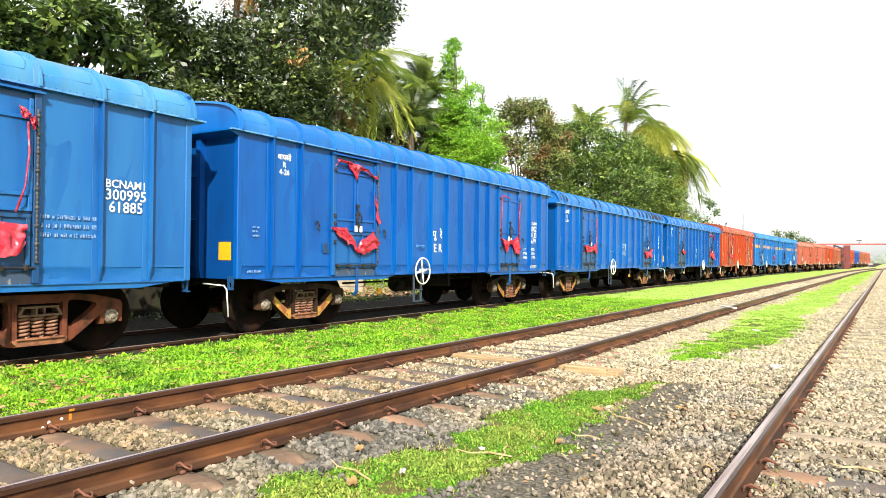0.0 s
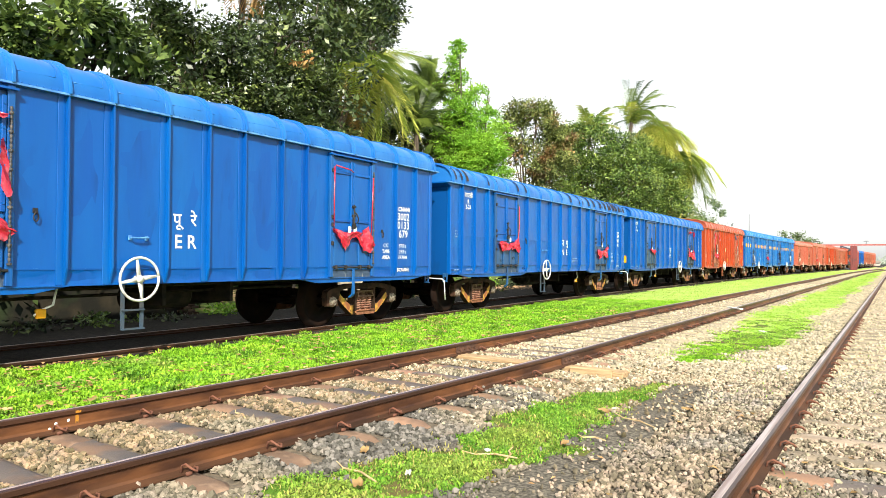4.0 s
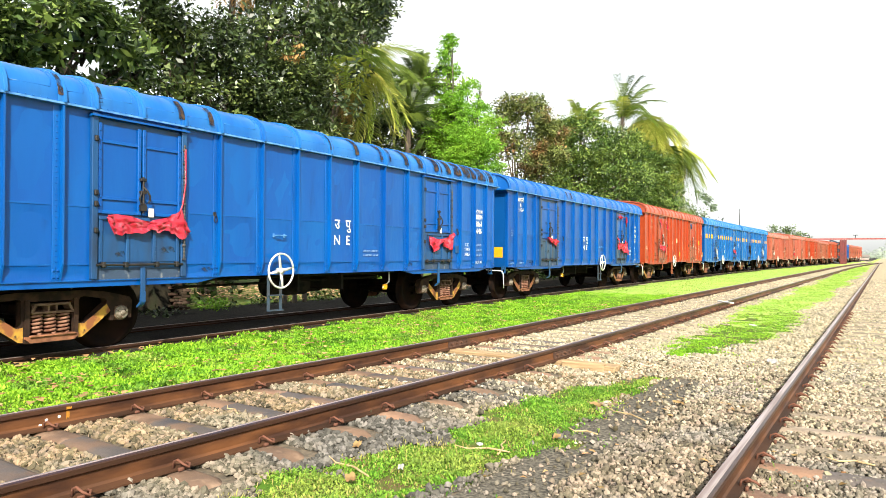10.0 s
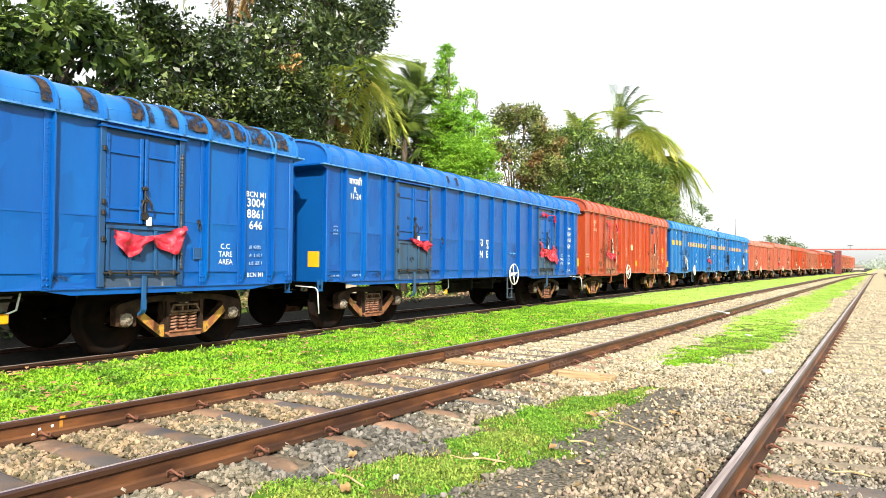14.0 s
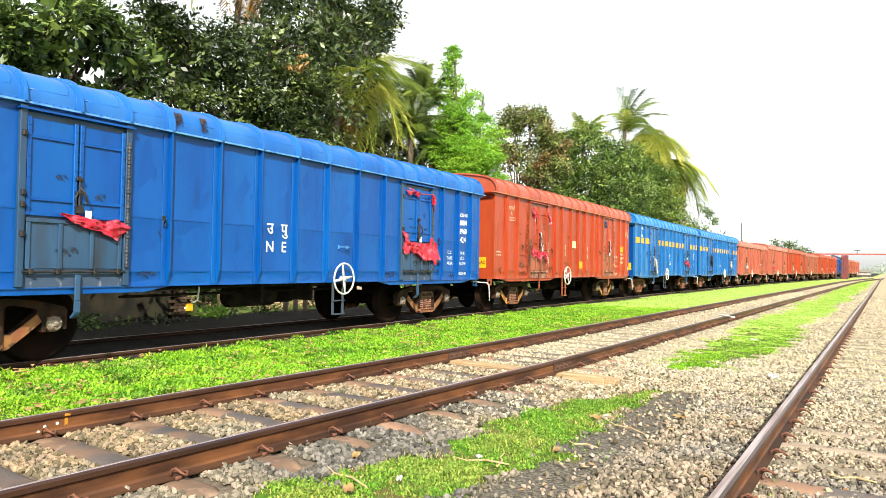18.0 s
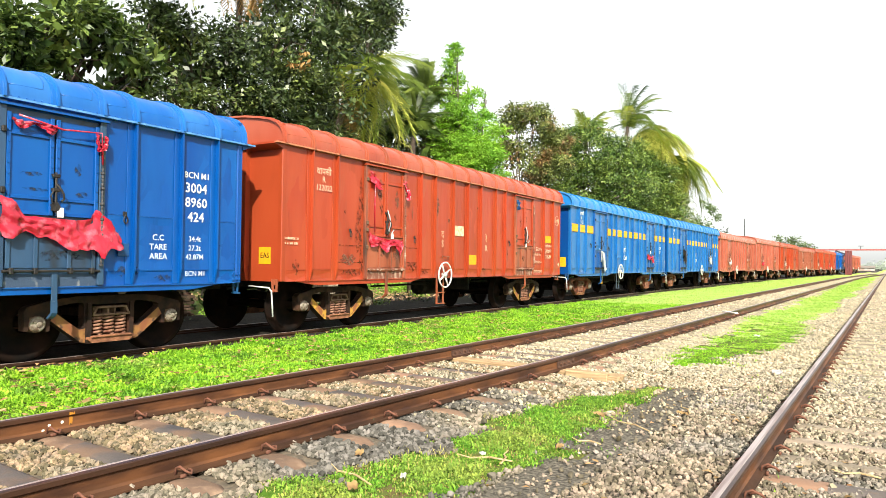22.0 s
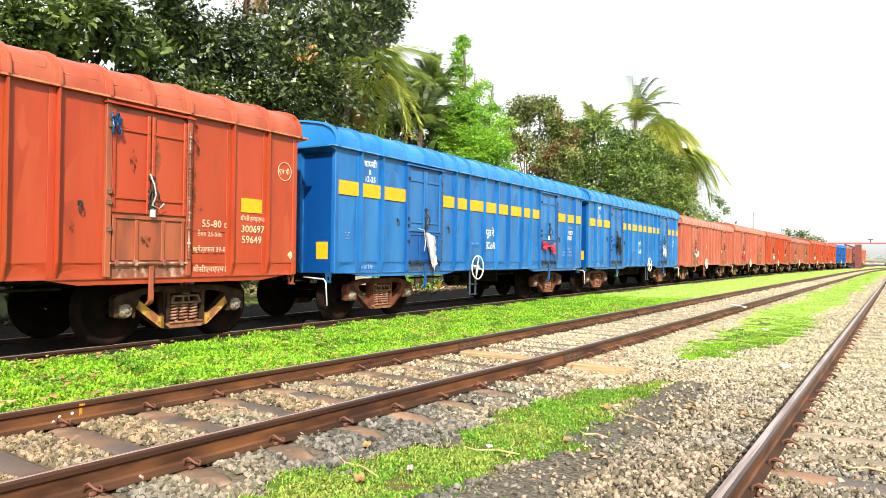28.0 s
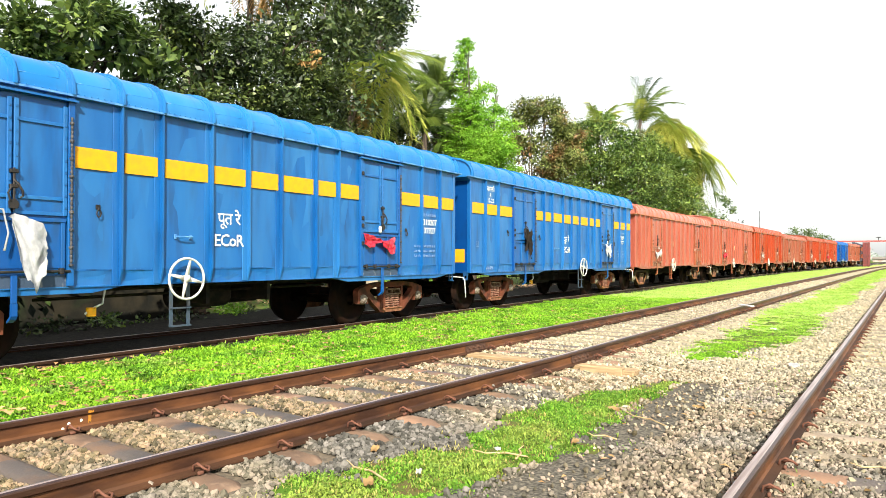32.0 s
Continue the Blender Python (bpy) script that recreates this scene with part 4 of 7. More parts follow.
def covered_wagon(label, s0, length, col, kind, grime=None, seams=(1.17,), rivets=False, bogie_tone=None, detail=True, wheel_u=None, spoke=8):
    """A bogie covered goods wagon. s0: where its straight side begins on the track at 9 s. kind: short or long."""
    grime = grime or col
    hl, ZE = length / 2, EAVE[kind]
    wg = thing("covered_wagon", label, "goods wagon", group="wagons of the goods train")
    MID[wg] = s0 + hl
    key = (round(hl, 2), col.name)
    for t in (0, 180):
        turn = pose(0, 0, 0, 0, 0, t)
        attach("side_wall", shared(("side", *key), lambda: side_mesh(hl, col, ZE)), wg, m=turn)
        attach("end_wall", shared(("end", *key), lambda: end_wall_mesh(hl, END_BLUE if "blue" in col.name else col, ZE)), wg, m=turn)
        attach("visor", shared(("visor", *key), lambda: visor_mesh(hl, col, ZE)), wg, m=turn)
        for x in (-0.78, 0.78):
            attach("end_post", shared(("endpost", *key), lambda: end_post_mesh(hl, col, ZE)), wg, m=turn @ pose(x, 0, 0))
        for z in (1.2, 1.95, 2.65):
            attach("end_rail", shared(("endrail", *key), lambda: mesh_of("end_rail", box(BM(), -0.83, 0.83, hl, hl + 0.05, -0.035, 0.035), col)), wg, m=turn @ pose(0, 0, z))
        attach("coupler", shared("coupler", coupler_mesh), wg, m=turn @ pose(0, hl - 0.35, 0))
        for sx in (1, -1):
            attach("corner_strip", shared(("cstrip", *key), lambda: mesh_of("corner_strip", box(BM(), W - 0.09, W + 0.012, hl - 0.09, hl + 0.012, ZS, ZE - 0.02, 0.012), col)), wg,
                   m=turn @ Matrix.Diagonal((sx, 1, 1, 1)))
            attach("corner_step", shared(("cstep", col.name), lambda: mesh_of("corner_step", box(box(prism(BM(), [(-0.05, 0.80), (0.05, 0.80), (0.07, 1.0), (0.045, 1.0), (0.03, 0.83), (-0.03, 0.83), (-0.045, 1.0), (-0.07, 1.0)], "x", -0.015, 0.015), -0.02, 0.05, -0.06, 0.06, 0.79, 0.81), -0.01, 0.02, -0.02, 0.02, 0.9, 1.0), GRIME_BLUE if "blue" in col.name else GRIME_RED)), wg,
                   m=turn @ pose(sx * (W - 0.12), hl + 0.02, 0, 0, 0, 90))
    for z in seams if detail else ():
        attach("plate_seam", shared(("seam", *key), lambda: seam_mesh(hl, col)), wg, m=pose(0, 0, z))
    for k in (1, -1):
        attach("eave_strip", shared(("eave", *key), lambda: mesh_of("eave_strip", box(BM(), W, W + 0.085, -hl - 0.20, hl + 0.20, ZE - 0.055, ZE - 0.03), BEAD_BLUE if "blue" in col.name else BEAD_RED)), wg,
               m=Matrix.Diagonal((k, 1, 1, 1)))
    if kind == "short":
        ribs = [0.70, 1.38, 4.21, 4.80, 5.62, 6.32, 7.00, 7.82, 8.40, 11.06, 11.78]
        doors = [(2.24, 3.56), (9.04, 10.26)]
    else:
        ribs = [0.50, 1.13, 1.81, 4.22, 5.09, 5.92, 6.76, 7.58, 8.46, 9.32, 11.62, 12.35, 12.98]
        doors = [(2.22, 3.56), (9.95, 11.15)]
    f = length / (12.45 if kind == "short" else 13.48)
    for u in ribs:
        attach("rib", shared(("rib", ZE, col.name), lambda: rib_mesh(col, ZE)), wg, m=pose(W, u * f - hl, 0))
        if rivets is True:
            tagged(attach("rivet_row", shared(("rivets", col.name), lambda: rivet_strip(col, 1.0, 2.98, 30)), wg, m=pose(W + 0.008, u * f - hl - 0.058, 0)), kind="stuff")
    marks = sorted(ribs + [u for d in doors for u in d] + [0.0, length / f])
    tops = sorted(marks + [sum(d) / 2 for d in doors])
    for u in tops:
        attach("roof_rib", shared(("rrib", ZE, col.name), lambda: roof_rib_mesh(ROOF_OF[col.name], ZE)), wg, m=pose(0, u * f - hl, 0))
    cuts = [u * f - hl for u in marks]
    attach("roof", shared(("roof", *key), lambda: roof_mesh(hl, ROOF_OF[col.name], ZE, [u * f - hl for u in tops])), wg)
    bead = ROOF_OF[col.name]
    for a, b in zip(tops, tops[1:]):
        w = round((b - a) * f, 2)
        if w > 0.4 and detail:
            attach("sheet_bead", shared(("bead", ZE, w, bead.name), lambda: sheet_bead_mesh(w, bead, ZE)), wg, m=pose(0, (a + b) / 2 * f - hl, 0))
    # the plates of the side, between the ribs and the seams
    rows = [ZS] + (list(seams) if detail else []) + [ZE + 0.02]
    for i, (a, b) in enumerate(zip(cuts, cuts[1:])):
        for lo, hi in zip(rows, rows[1:]):
            w, h = round(b - a - 0.004, 2), round(hi - lo - 0.004, 2)
            attach("side_panel", shared(("panel", w, h, col.name, i % 3), lambda: panel_mesh(w, h, col, i)), wg, m=pose(W, (a + b) / 2, (lo + hi) / 2))
    if detail:
        tagged(attach("eave_rivets", shared(("erivet", *key), lambda: eave_rivets_mesh(hl, ROOF_OF[col.name], ZE)), wg), kind="stuff")
        if rivets:
            for u in (0.05, 0.13, length - 0.13, length - 0.05):
                tagged(attach("rivet_row", shared(("rivets", col.name), lambda: rivet_strip(col, 1.0, 2.98, 30)), wg, m=pose(W + 0.012, u - hl, 0)), kind="stuff")
    for a, b in doors:
        door(wg, a * f - hl, b * f - hl, col, grime, ZE)
        attach("door_apron", shared(("apron", col.name), lambda: apron_mesh((b - a) * f / 2, col)), wg, m=pose(0, (a + b) / 2 * f - hl, 0) @ Matrix.Diagonal((1, 1 if a < 6 else -1, 1, 1)))
    underframe(wg, hl)
    for k in (-1, 1):
        bogie(wg, k * (hl - 1.92), bogie_tone or BOGIE)
    attach("coupling_lever", shared("clever", lever_rod_mesh), wg, "thin white coupling lever", pose(0, -hl - 0.15, 0))
    if wheel_u is not None:
        brake_wheel(wg, wheel_u - hl, red="blue" not in col.name, turn=spoke)
    return wg, hl


def stripe(wg, hl, f, ribs, z=2.30, h=0.26):
    """Yellow band, broken at the ribs and doors."""
    for a, b in ribs:
        part("yellow_band", box(BM(), 0.002, 0.012, a * f - hl, b * f - hl, z - h / 2, z + h / 2), YELLOW, wg, "broken yellow painted band", pose(W, 0, 0))


def stain(wagon, u, z, w, h, material, seed, x=W, label="dark stain on the paint"):
    """An uneven flat patch where paint is burnt, rusted or rubbed off."""
    r = random.Random(seed)
    bm = BM()
    rim = [bm.verts.new((0.0065, w * 0.5 * math.cos(a) * (0.6 + 0.5 * r.random()), h * 0.5 * math.sin(a) * (0.55 + 0.55 * r.random()))) for a in [i * math.tau / 18 for i in range(18)]]
    bm.faces.new(rim)
    return part("stain", bm, material, wagon, label, pose(x, u, z))


TRAIN = []


def hook(wg, u, z):
    """A small iron ring hung from an eye on the side."""
    bm = tube(BM(), [(0.028, 0.028 * math.sin(a), -0.02 + 0.048 * math.cos(a)) for a in [i * math.tau / 12 for i in range(13)]], 0.008, 5)
    box(bm, 0.0, 0.04, -0.014, 0.014, 0.02, 0.05, 0.005)
    box(bm, 0.0, 0.012, -0.03, 0.03, 0.03, 0.09, 0.004)
    return part("hook", bm, OILY, wg, "small dark iron ring on an eye", pose(W, u, z))


def grab_handle(wg, u, z, material):
    """A short grab bar on two brackets over the brake wheel."""
    bm = tube(BM(), [(0.0, -0.12, -0.01), (0.06, -0.12, 0.0), (0.065, 0.0, 0.0), (0.06, 0.12, 0.0), (0.0, 0.12, -0.01)], 0.012, 6)
    for y in (-0.12, 0.12):
        box(bm, 0.0, 0.012, y - 0.025, y + 0.025, -0.035, 0.03, 0.004)
    return part("grab_handle", bm, material, wg, "short grab bar", pose(W, u, z))


def card_holder(wg, u, z):
    bm = BM()
    box(bm, 0, 0.012, -0.07, 0.07, -0.08, 0.08, 0.004)
    box(bm, 0.012, 0.024, -0.08, 0.08, -0.09, -0.06, 0.004)
    box(bm, 0.012, 0.024, -0.08, -0.06, -0.06, 0.09, 0.004)
    box(bm, 0.012, 0.024, 0.06, 0.08, -0.06, 0.09, 0.004)
    return part("card_holder", bm, GRIME_BLUE, wg, "", pose(W, u, z))


def yellow_handle(wg, u):
    """A brake handle with a yellow grip, hanging under the frame."""
    part("brake_handle", tube(BM(), [(1.25, u + 0.12, 0.92), (1.3, u + 0.05, 0.72), (1.3, u - 0.1, 0.66), (1.3, u - 0.18, 0.6)], 0.014, 6), WHITE, wg, "bent white brake handle")
    part("handle_grip", box(BM(), 1.27, 1.33, u - 0.16, u - 0.04, 0.56, 0.68, 0.012), YELLOW, wg, "yellow painted handle grip")


LONG, SHORT = 13.48, 12.45

SOOT = patchy(mat("oily_soot_stain", (0.012, 0.02, 0.035), rough=0.85, spec=0.2, col2=(0.03, 0.035, 0.04), scale=10), 14, 0.44, 0.66)

# first wagon, leaving the view at the start
wg, hl = covered_wagon("faded blue steel covered wagon with grey-streaked roof", -21.87, SHORT, BLUE_OLD, "short", GRIME_BLUE, bogie_tone=BOGIE_RED, wheel_u=6.0)
text_on(wg, "BCNAM1", 11.43 - hl, 2.20, 0.15)
text_on(wg, "300995", 11.43 - hl, 2.04, 0.20)
text_on(wg, "61885", 11.43 - hl, 1.88, 0.20)
bars_on(wg, 10.66 - hl, 1.78, 3, 0.75, 0.065)
rag(wg, 9.62 - hl, 1.75, 1.0, 0.42, RAG, 1, 0.4)
rag(wg, 10.12 - hl, 3.02, 0.16, 0.16, RAG, 41)
ribbon(wg, [(W + 0.1, 10.12 - hl, 2.85), (W + 0.1, 10.14 - hl, 2.5), (W + 0.1, 10.10 - hl, 2.1), (W + 0.1, 10.0 - hl, 1.8)], RAG)
TRAIN.append(wg)

wg, hl = covered_wagon("bright blue steel covered wagon with red rags on its doors", -8.53, SHORT, BLUE, "short", DOOR_BLUE, bogie_tone=BOGIE_YELLOW, wheel_u=5.16)
text_on(wg, "वापसी", 1.00 - hl, 2.95, 0.135)
text_on(wg, "R", 1.00 - hl, 2.825, 0.135)
text_on(wg, "4-26", 1.00 - hl, 2.70, 0.135)
bars_on(wg, 0.38 - hl, 1.79, 3, 0.16, 0.04)
bars_on(wg, 0.35 - hl, 1.08, 1, 0.30, 0.05)
end_plate(wg, hl, 1.32, 1.40, 0.28, 0.29)
text_on(wg, "पू", 5.81 - hl, 1.78, 0.245)
text_on(wg, "रे", 6.09 - hl, 1.78, 0.245)
text_on(wg, "ER", 5.95 - hl, 1.455, 0.27, spacing=1.55)
text_on(wg, "BCNAM1", 11.37 - hl, 2.32, 0.13)
text_on(wg, "3002", 11.37 - hl, 2.13, 0.22)
text_on(wg, "0133", 11.37 - hl, 1.95, 0.22)
text_on(wg, "679", 11.37 - hl, 1.77, 0.22)
for z, a, b in ((1.56, "C.C", "57.0 t"), (1.44, "TARE", "24.3 t"), (1.32, "AREA", "39.79M")):
    text_on(wg, a, 10.76 - hl, z, 0.105)
    text_on(wg, b, 11.34 - hl, z, 0.105)
text_on(wg, "BCNAM1", 11.37 - hl, 1.06, 0.11)
sheet(wg, [(u - 0.22 - hl, z, d) for u, z, d in ((2.34, 1.865, 0.02), (2.55, 1.87, 0.16), (2.76, 1.87, 0.30), (2.90, 1.75, 0.17), (3.0, 1.62, 0.16), (3.12, 1.50, 0.13), (3.24, 1.66, 0.30), (3.4, 1.70, 0.27), (3.56, 1.84, 0.36), (3.70, 1.74, 0.25), (3.82, 1.61, 0.03))], RAG, 2)
sheet(wg, [(u - 0.14 - hl, z, d) for u, z, d in ((2.41, 3.12, 0.14), (2.46, 3.13, 0.05), (2.75, 3.12, 0.05), (2.96, 3.10, 0.34), (3.06, 3.09, 0.14), (3.16, 3.07, 0.07), (3.4, 3.0, 0.05), (3.58, 2.93, 0.07), (3.64, 2.92, 0.03))], RAG, 43)
sheet(wg, [(u - 0.14 - hl, z, d) for u, z, d in ((3.57, 2.62, 0.55), (3.62, 2.66, 0.68), (3.67, 2.45, 0.42))], RAG, 42, label="strip of red plastic along the door post")
sheet(wg, [(u - hl, z, d) for u, z, d in ((9.05, 1.88, 0.05), (9.2, 1.85, 0.20), (9.38, 1.80, 0.34), (9.52, 1.82, 0.14), (9.68, 1.84, 0.12), (9.88, 1.82, 0.30), (10.06, 1.95, 0.50), (10.24, 1.62, 0.10))], RAG, 3)
ribbon(wg, [(W + 0.1, 9.1 - hl, 3.02), (W + 0.1, 9.5 - hl, 2.98), (W + 0.1, 9.6 - hl, 2.94)], RAG)
ribbon(wg, [(W + 0.1, 10.2 - hl, 2.9), (W + 0.1, 10.18 - hl, 2.4), (W + 0.1, 10.15 - hl, 1.8)], RAG)
ribbon(wg, [(W + 0.1, 9.06 - hl, 3.0), (W + 0.1, 9.05 - hl, 2.4), (W + 0.1, 9.05 - hl, 1.9)], RAG)
for u in (2.83, 2.98, 9.50, 9.66):
    tag(wg, u - hl, 1.86)
hook(wg, 1.84 - hl, 1.88)
hook(wg, 3.86 - hl, 1.80)
hook(wg, 10.62 - hl, 1.82)
grab_handle(wg, 5.20 - hl, 1.58, BEAD_BLUE)
card_holder(wg, 2.05 - hl, 1.48)
yellow_handle(wg, 4.2 - hl)
TRAIN.append(wg)

SCORCH = patchy(mat("scorched_roof_paint", (0.022, 0.018, 0.018), rough=0.85, spec=0.15, col2=(0.085, 0.055, 0.040), scale=6, mix=(0.5, 0.7), bump=0.2), 6, 0.36, 0.54)


def scorch(wagon, y, w, ZE, top):
    """A burnt band across the roof's shoulder."""
    prof = [p for p in roof_outline(ZE)[1:top]]
    bm = BM()
    a = [bm.verts.new((x + 0.026, y - w / 2, z + 0.020)) for x, z in prof]
    b = [bm.verts.new((x + 0.026, y + w / 2, z + 0.020)) for x, z in prof]
    for i in range(len(prof) - 1):
        bm.faces.new((a[i], a[i + 1], b[i + 1], b[i]))
    return part("scorched_band", bm, SCORCH, wagon, "rusty scorched band on the roof", smooth=True)


for s0, last, note in ((4.77, "2-23", "riveted blue steel covered wagon with scorched roof bands"), (19.15, "11-24", "riveted dark blue steel covered wagon with dented sides")):
    first = last == "2-23"
    wg, hl = covered_wagon(note, s0, LONG, BLUE if first else BLUE_DEEP, "long", GRIME_BLUE if first else SOOTY_BLUE, seams=(1.17, 1.90), rivets=True if first else "posts",
                           bogie_tone=BOGIE_YELLOW if first else BOGIE, wheel_u=5.45 if first else 7.98)
    text_on(wg, "वापसी", 0.84 - hl, 2.84, 0.17)
    text_on(wg, "R", 0.84 - hl, 2.69, 0.15)
    text_on(wg, last, 0.84 - hl, 2.56, 0.15)
    bars_on(wg, 0.26 - hl, 2.00, 3, 0.14, 0.04)
    bars_on(wg, 0.25 - hl, 1.08, 1, 0.3, 0.05)
    bars_on(wg, 0.9 - hl, 1.08, 1, 0.3, 0.06)
    u = 7.17 if first else 6.34
    text_on(wg, "उ", u - 0.16 - hl, 1.79, 0.26)
    text_on(wg, "पु", u + 0.16 - hl, 1.79, 0.26)
    text_on(wg, "N", u - 0.16 - hl, 1.49, 0.25)
    text_on(wg, "E", u + 0.16 - hl, 1.49, 0.25)
    text_on(wg, "BCN M1", 12.645 - hl, 2.50 if not first else 2.37, 0.125)
    for z, line in zip((2.21, 2.03, 1.85) if first else (2.29, 2.08, 1.87), ("3004", "8861" if first else "8960", "646" if first else "424")):
        text_on(wg, line, 12.63 - hl, z, 0.195)
    for z, line in zip((1.52, 1.40, 1.28) if first else (1.58, 1.45, 1.32), ("C.C", "TARE", "AREA")):
        text_on(wg, line, 12.02 - hl, z, 0.115, STENCIL)
    if first:
        bars_on(wg, 12.64 - hl, 1.56, 3, 0.30, 0.075)
    else:
        for z, line in ((1.58, "34.4t"), (1.45, "27.2t"), (1.32, "42.87M")):
            text_on(wg, line, 12.62 - hl, z, 0.105, STENCIL)
    text_on(wg, "BCN M1", 12.635 - hl, 1.08, 0.10, STENCIL)
    if first:
        bars_on(wg, 8.05 - hl, 1.38, 2, 0.5, 0.05)
    front = (((2.46, 1.80, 0.06), (2.52, 1.82, 0.24), (2.8, 1.80, 0.22), (3.05, 1.74, 0.12), (3.3, 1.80, 0.20), (3.5, 1.88, 0.32), (3.58, 1.93, 0.38), (3.72, 1.66, 0.08)) if first else
             ((2.75, 1.87, 0.03), (2.9, 1.86, 0.10), (3.05, 1.84, 0.12), (3.3, 1.80, 0.16), (3.5, 1.84, 0.24), (3.66, 1.75, 0.04)))
    sheet(wg, [(u - 0.09 - hl, z, d) for u, z, d in front], RAG, 4 if first else 5)
    if first:
        rag(wg, 10.65 - hl, 1.80, 1.1, 0.34, RAG, 6, 0.2)
    else:
        sheet(wg, [(u - hl, z, d) for u, z, d in ((9.92, 2.02, 0.40), (10.05, 1.98, 0.46), (10.2, 1.80, 0.16), (10.5, 1.79, 0.30), (10.8, 1.78, 0.34), (10.98, 1.80, 0.36), (11.06, 1.94, 0.56), (11.2, 1.82, 0.44), (11.42, 1.58, 0.14))], RAG, 7,
              label="wide torn sheet of shiny red plastic tied across the door")
    for u in (3.0, 10.6):
        tag(wg, u - hl, 1.86)
    hook(wg, 4.15 - hl, 1.85)
    hook(wg, 11.5 - hl, 1.85)
    grab_handle(wg, (5.5 if first else 8.05) - hl, 1.62, BEAD_BLUE)
    card_holder(wg, 11.48 - hl, 1.44)
    yellow_handle(wg, (9.05 if first else 4.95) - hl)
    if first:
        for k, (u, z, w, h) in enumerate(((2.6, 1.3, 0.2, 0.1), (3.3, 1.36, 0.3, 0.12), (10.4, 1.4, 0.3, 0.16), (4.0, 1.08, 0.3, 0.08), (9.4, 1.1, 0.4, 0.1))):
            stain(wg, u - hl, z, w, h, SOOT, 440 + k, W + (0.018 if k < 3 else 0.0), "oily grime on the paint")
        ribbon(wg, [(W + 0.1, 3.42 - hl, 1.8), (W + 0.1, 3.5 - hl, 2.0), (W + 0.1, 3.55 - hl, 2.3), (W + 0.09, 3.55 - hl, 2.8)], RAG)
        for y, w, top in ((0.12, 0.06, 6), (0.40, 0.10, 5), (0.66, 0.11, 5), (1.78, 0.11, 5), (2.27, 0.05, 5), (3.5, 0.11, 5), (4.02, 0.09, 5), (6.75, 0.10, 6), (7.5, 0.12, 6), (8.3, 0.10, 6), (8.6, 0.06, 6), (9.2, 0.14, 6),
                          (9.75, 0.20, 6), (10.5, 0.34, 6), (10.95, 0.22, 6), (11.4, 0.36, 6), (11.85, 0.34, 7), (12.25, 0.3, 7), (12.65, 0.42, 7), (13.1, 0.36, 7)):
            scorch(wg, y - hl, w, EAVE["long"], top)
    else:
        end_plate(wg, hl, 1.30, 1.38, 0.28, 0.29)
        ribbon(wg, [(W + 0.1, 10.1 - hl, 2.95), (W + 0.11, 10.6 - hl, 2.86), (W + 0.1, 11.1 - hl, 2.9), (W + 0.1, 11.12 - hl, 2.5)], RAG)
        rag(wg, 10.3 - hl, 2.95, 0.5, 0.12, RAG, 45)
        rag(wg, 11.1 - hl, 2.86, 0.16, 0.14, RAG, 46)
        for k, (u, z, w, h) in enumerate(((1.6, 1.08, 0.4, 0.12), (3.9, 1.12, 0.4, 0.14), (9.6, 1.10, 0.5, 0.16), (11.55, 1.15, 0.4, 0.2), (12.1, 1.06, 0.3, 0.1), (12.35, 1.25, 0.16, 0.3), (4.1, 1.7, 0.06, 0.3))):
            stain(wg, u - hl, z, w, h, SOOT, 460 + k, label="oily grime on the paint")
        for k, (u, z, w, h) in enumerate(((10.3, 2.3, 0.3, 0.06), (10.35, 2.12, 0.34, 0.05), (10.9, 2.1, 0.2, 0.08), (10.85, 2.4, 0.1, 0.2), (2.7, 2.3, 0.2, 0.1), (3.2, 2.1, 0.2, 0.14), (2.8, 1.4, 0.4, 0.14), (10.6, 1.35, 0.6, 0.16))):
            stain(wg, u - hl, z, w, h, SOOT, 480 + k, W + 0.018, "oily grime on the door")
        for y, w, top in ((4.3, 0.16, 4), (4.75, 0.12, 4)):
            scorch(wg, y - hl, w, EAVE["long"], top)
    TRAIN.append(wg)

wg, hl = covered_wagon("rust-red steel covered wagon with yellow panels", 33.52, SHORT, RED, "short", GRIME_RED, bogie_tone=BOGIE_YELLOW, wheel_u=5.14, spoke=28)
CREAM = mat("cream_paint", (0.68, 0.55, 0.38), rough=0.6, col2=(0.55, 0.3, 0.15), scale=14)
text_on(wg, "वापसी", 1.04 - hl, 2.88, 0.17, TAN)
text_on(wg, "R", 1.04 - hl, 2.74, 0.15, TAN)
text_on(wg, "122022", 1.04 - hl, 2.59, 0.15, TAN)
end_plate(wg, hl, 1.22, 1.40, 0.28, 0.29)
end_text(wg, "EAS", hl, 1.22, 1.36, 0.13)
bars_on(wg, 0.24 - hl, 1.70, 2, 0.35, 0.05, TAN)
text_on(wg, "द", 5.2 - hl, 1.90, 0.22, TAN)
text_on(wg, "S", 5.2 - hl, 1.68, 0.22, TAN)
text_on(wg, "रे", 7.37 - hl, 1.86, 0.22, TAN)
text_on(wg, "R", 7.37 - hl, 1.62, 0.22, TAN)
plate(wg, 5.95 - hl, 2.08, 0.42, 0.24, "cream painted notice panel", CREAM)
plate(wg, 6.56 - hl, 1.39, 0.52, 0.24)
plate(wg, 11.47 - hl, 2.06, 0.44, 0.22)
text_on(wg, "300697", 11.49 - hl, 1.64, 0.16, CREAM)
text_on(wg, "59649", 11.47 - hl, 1.47, 0.165, CREAM)
text_on(wg, "बीसीएनएएम1", 11.49 - hl, 1.82, 0.10, TAN)
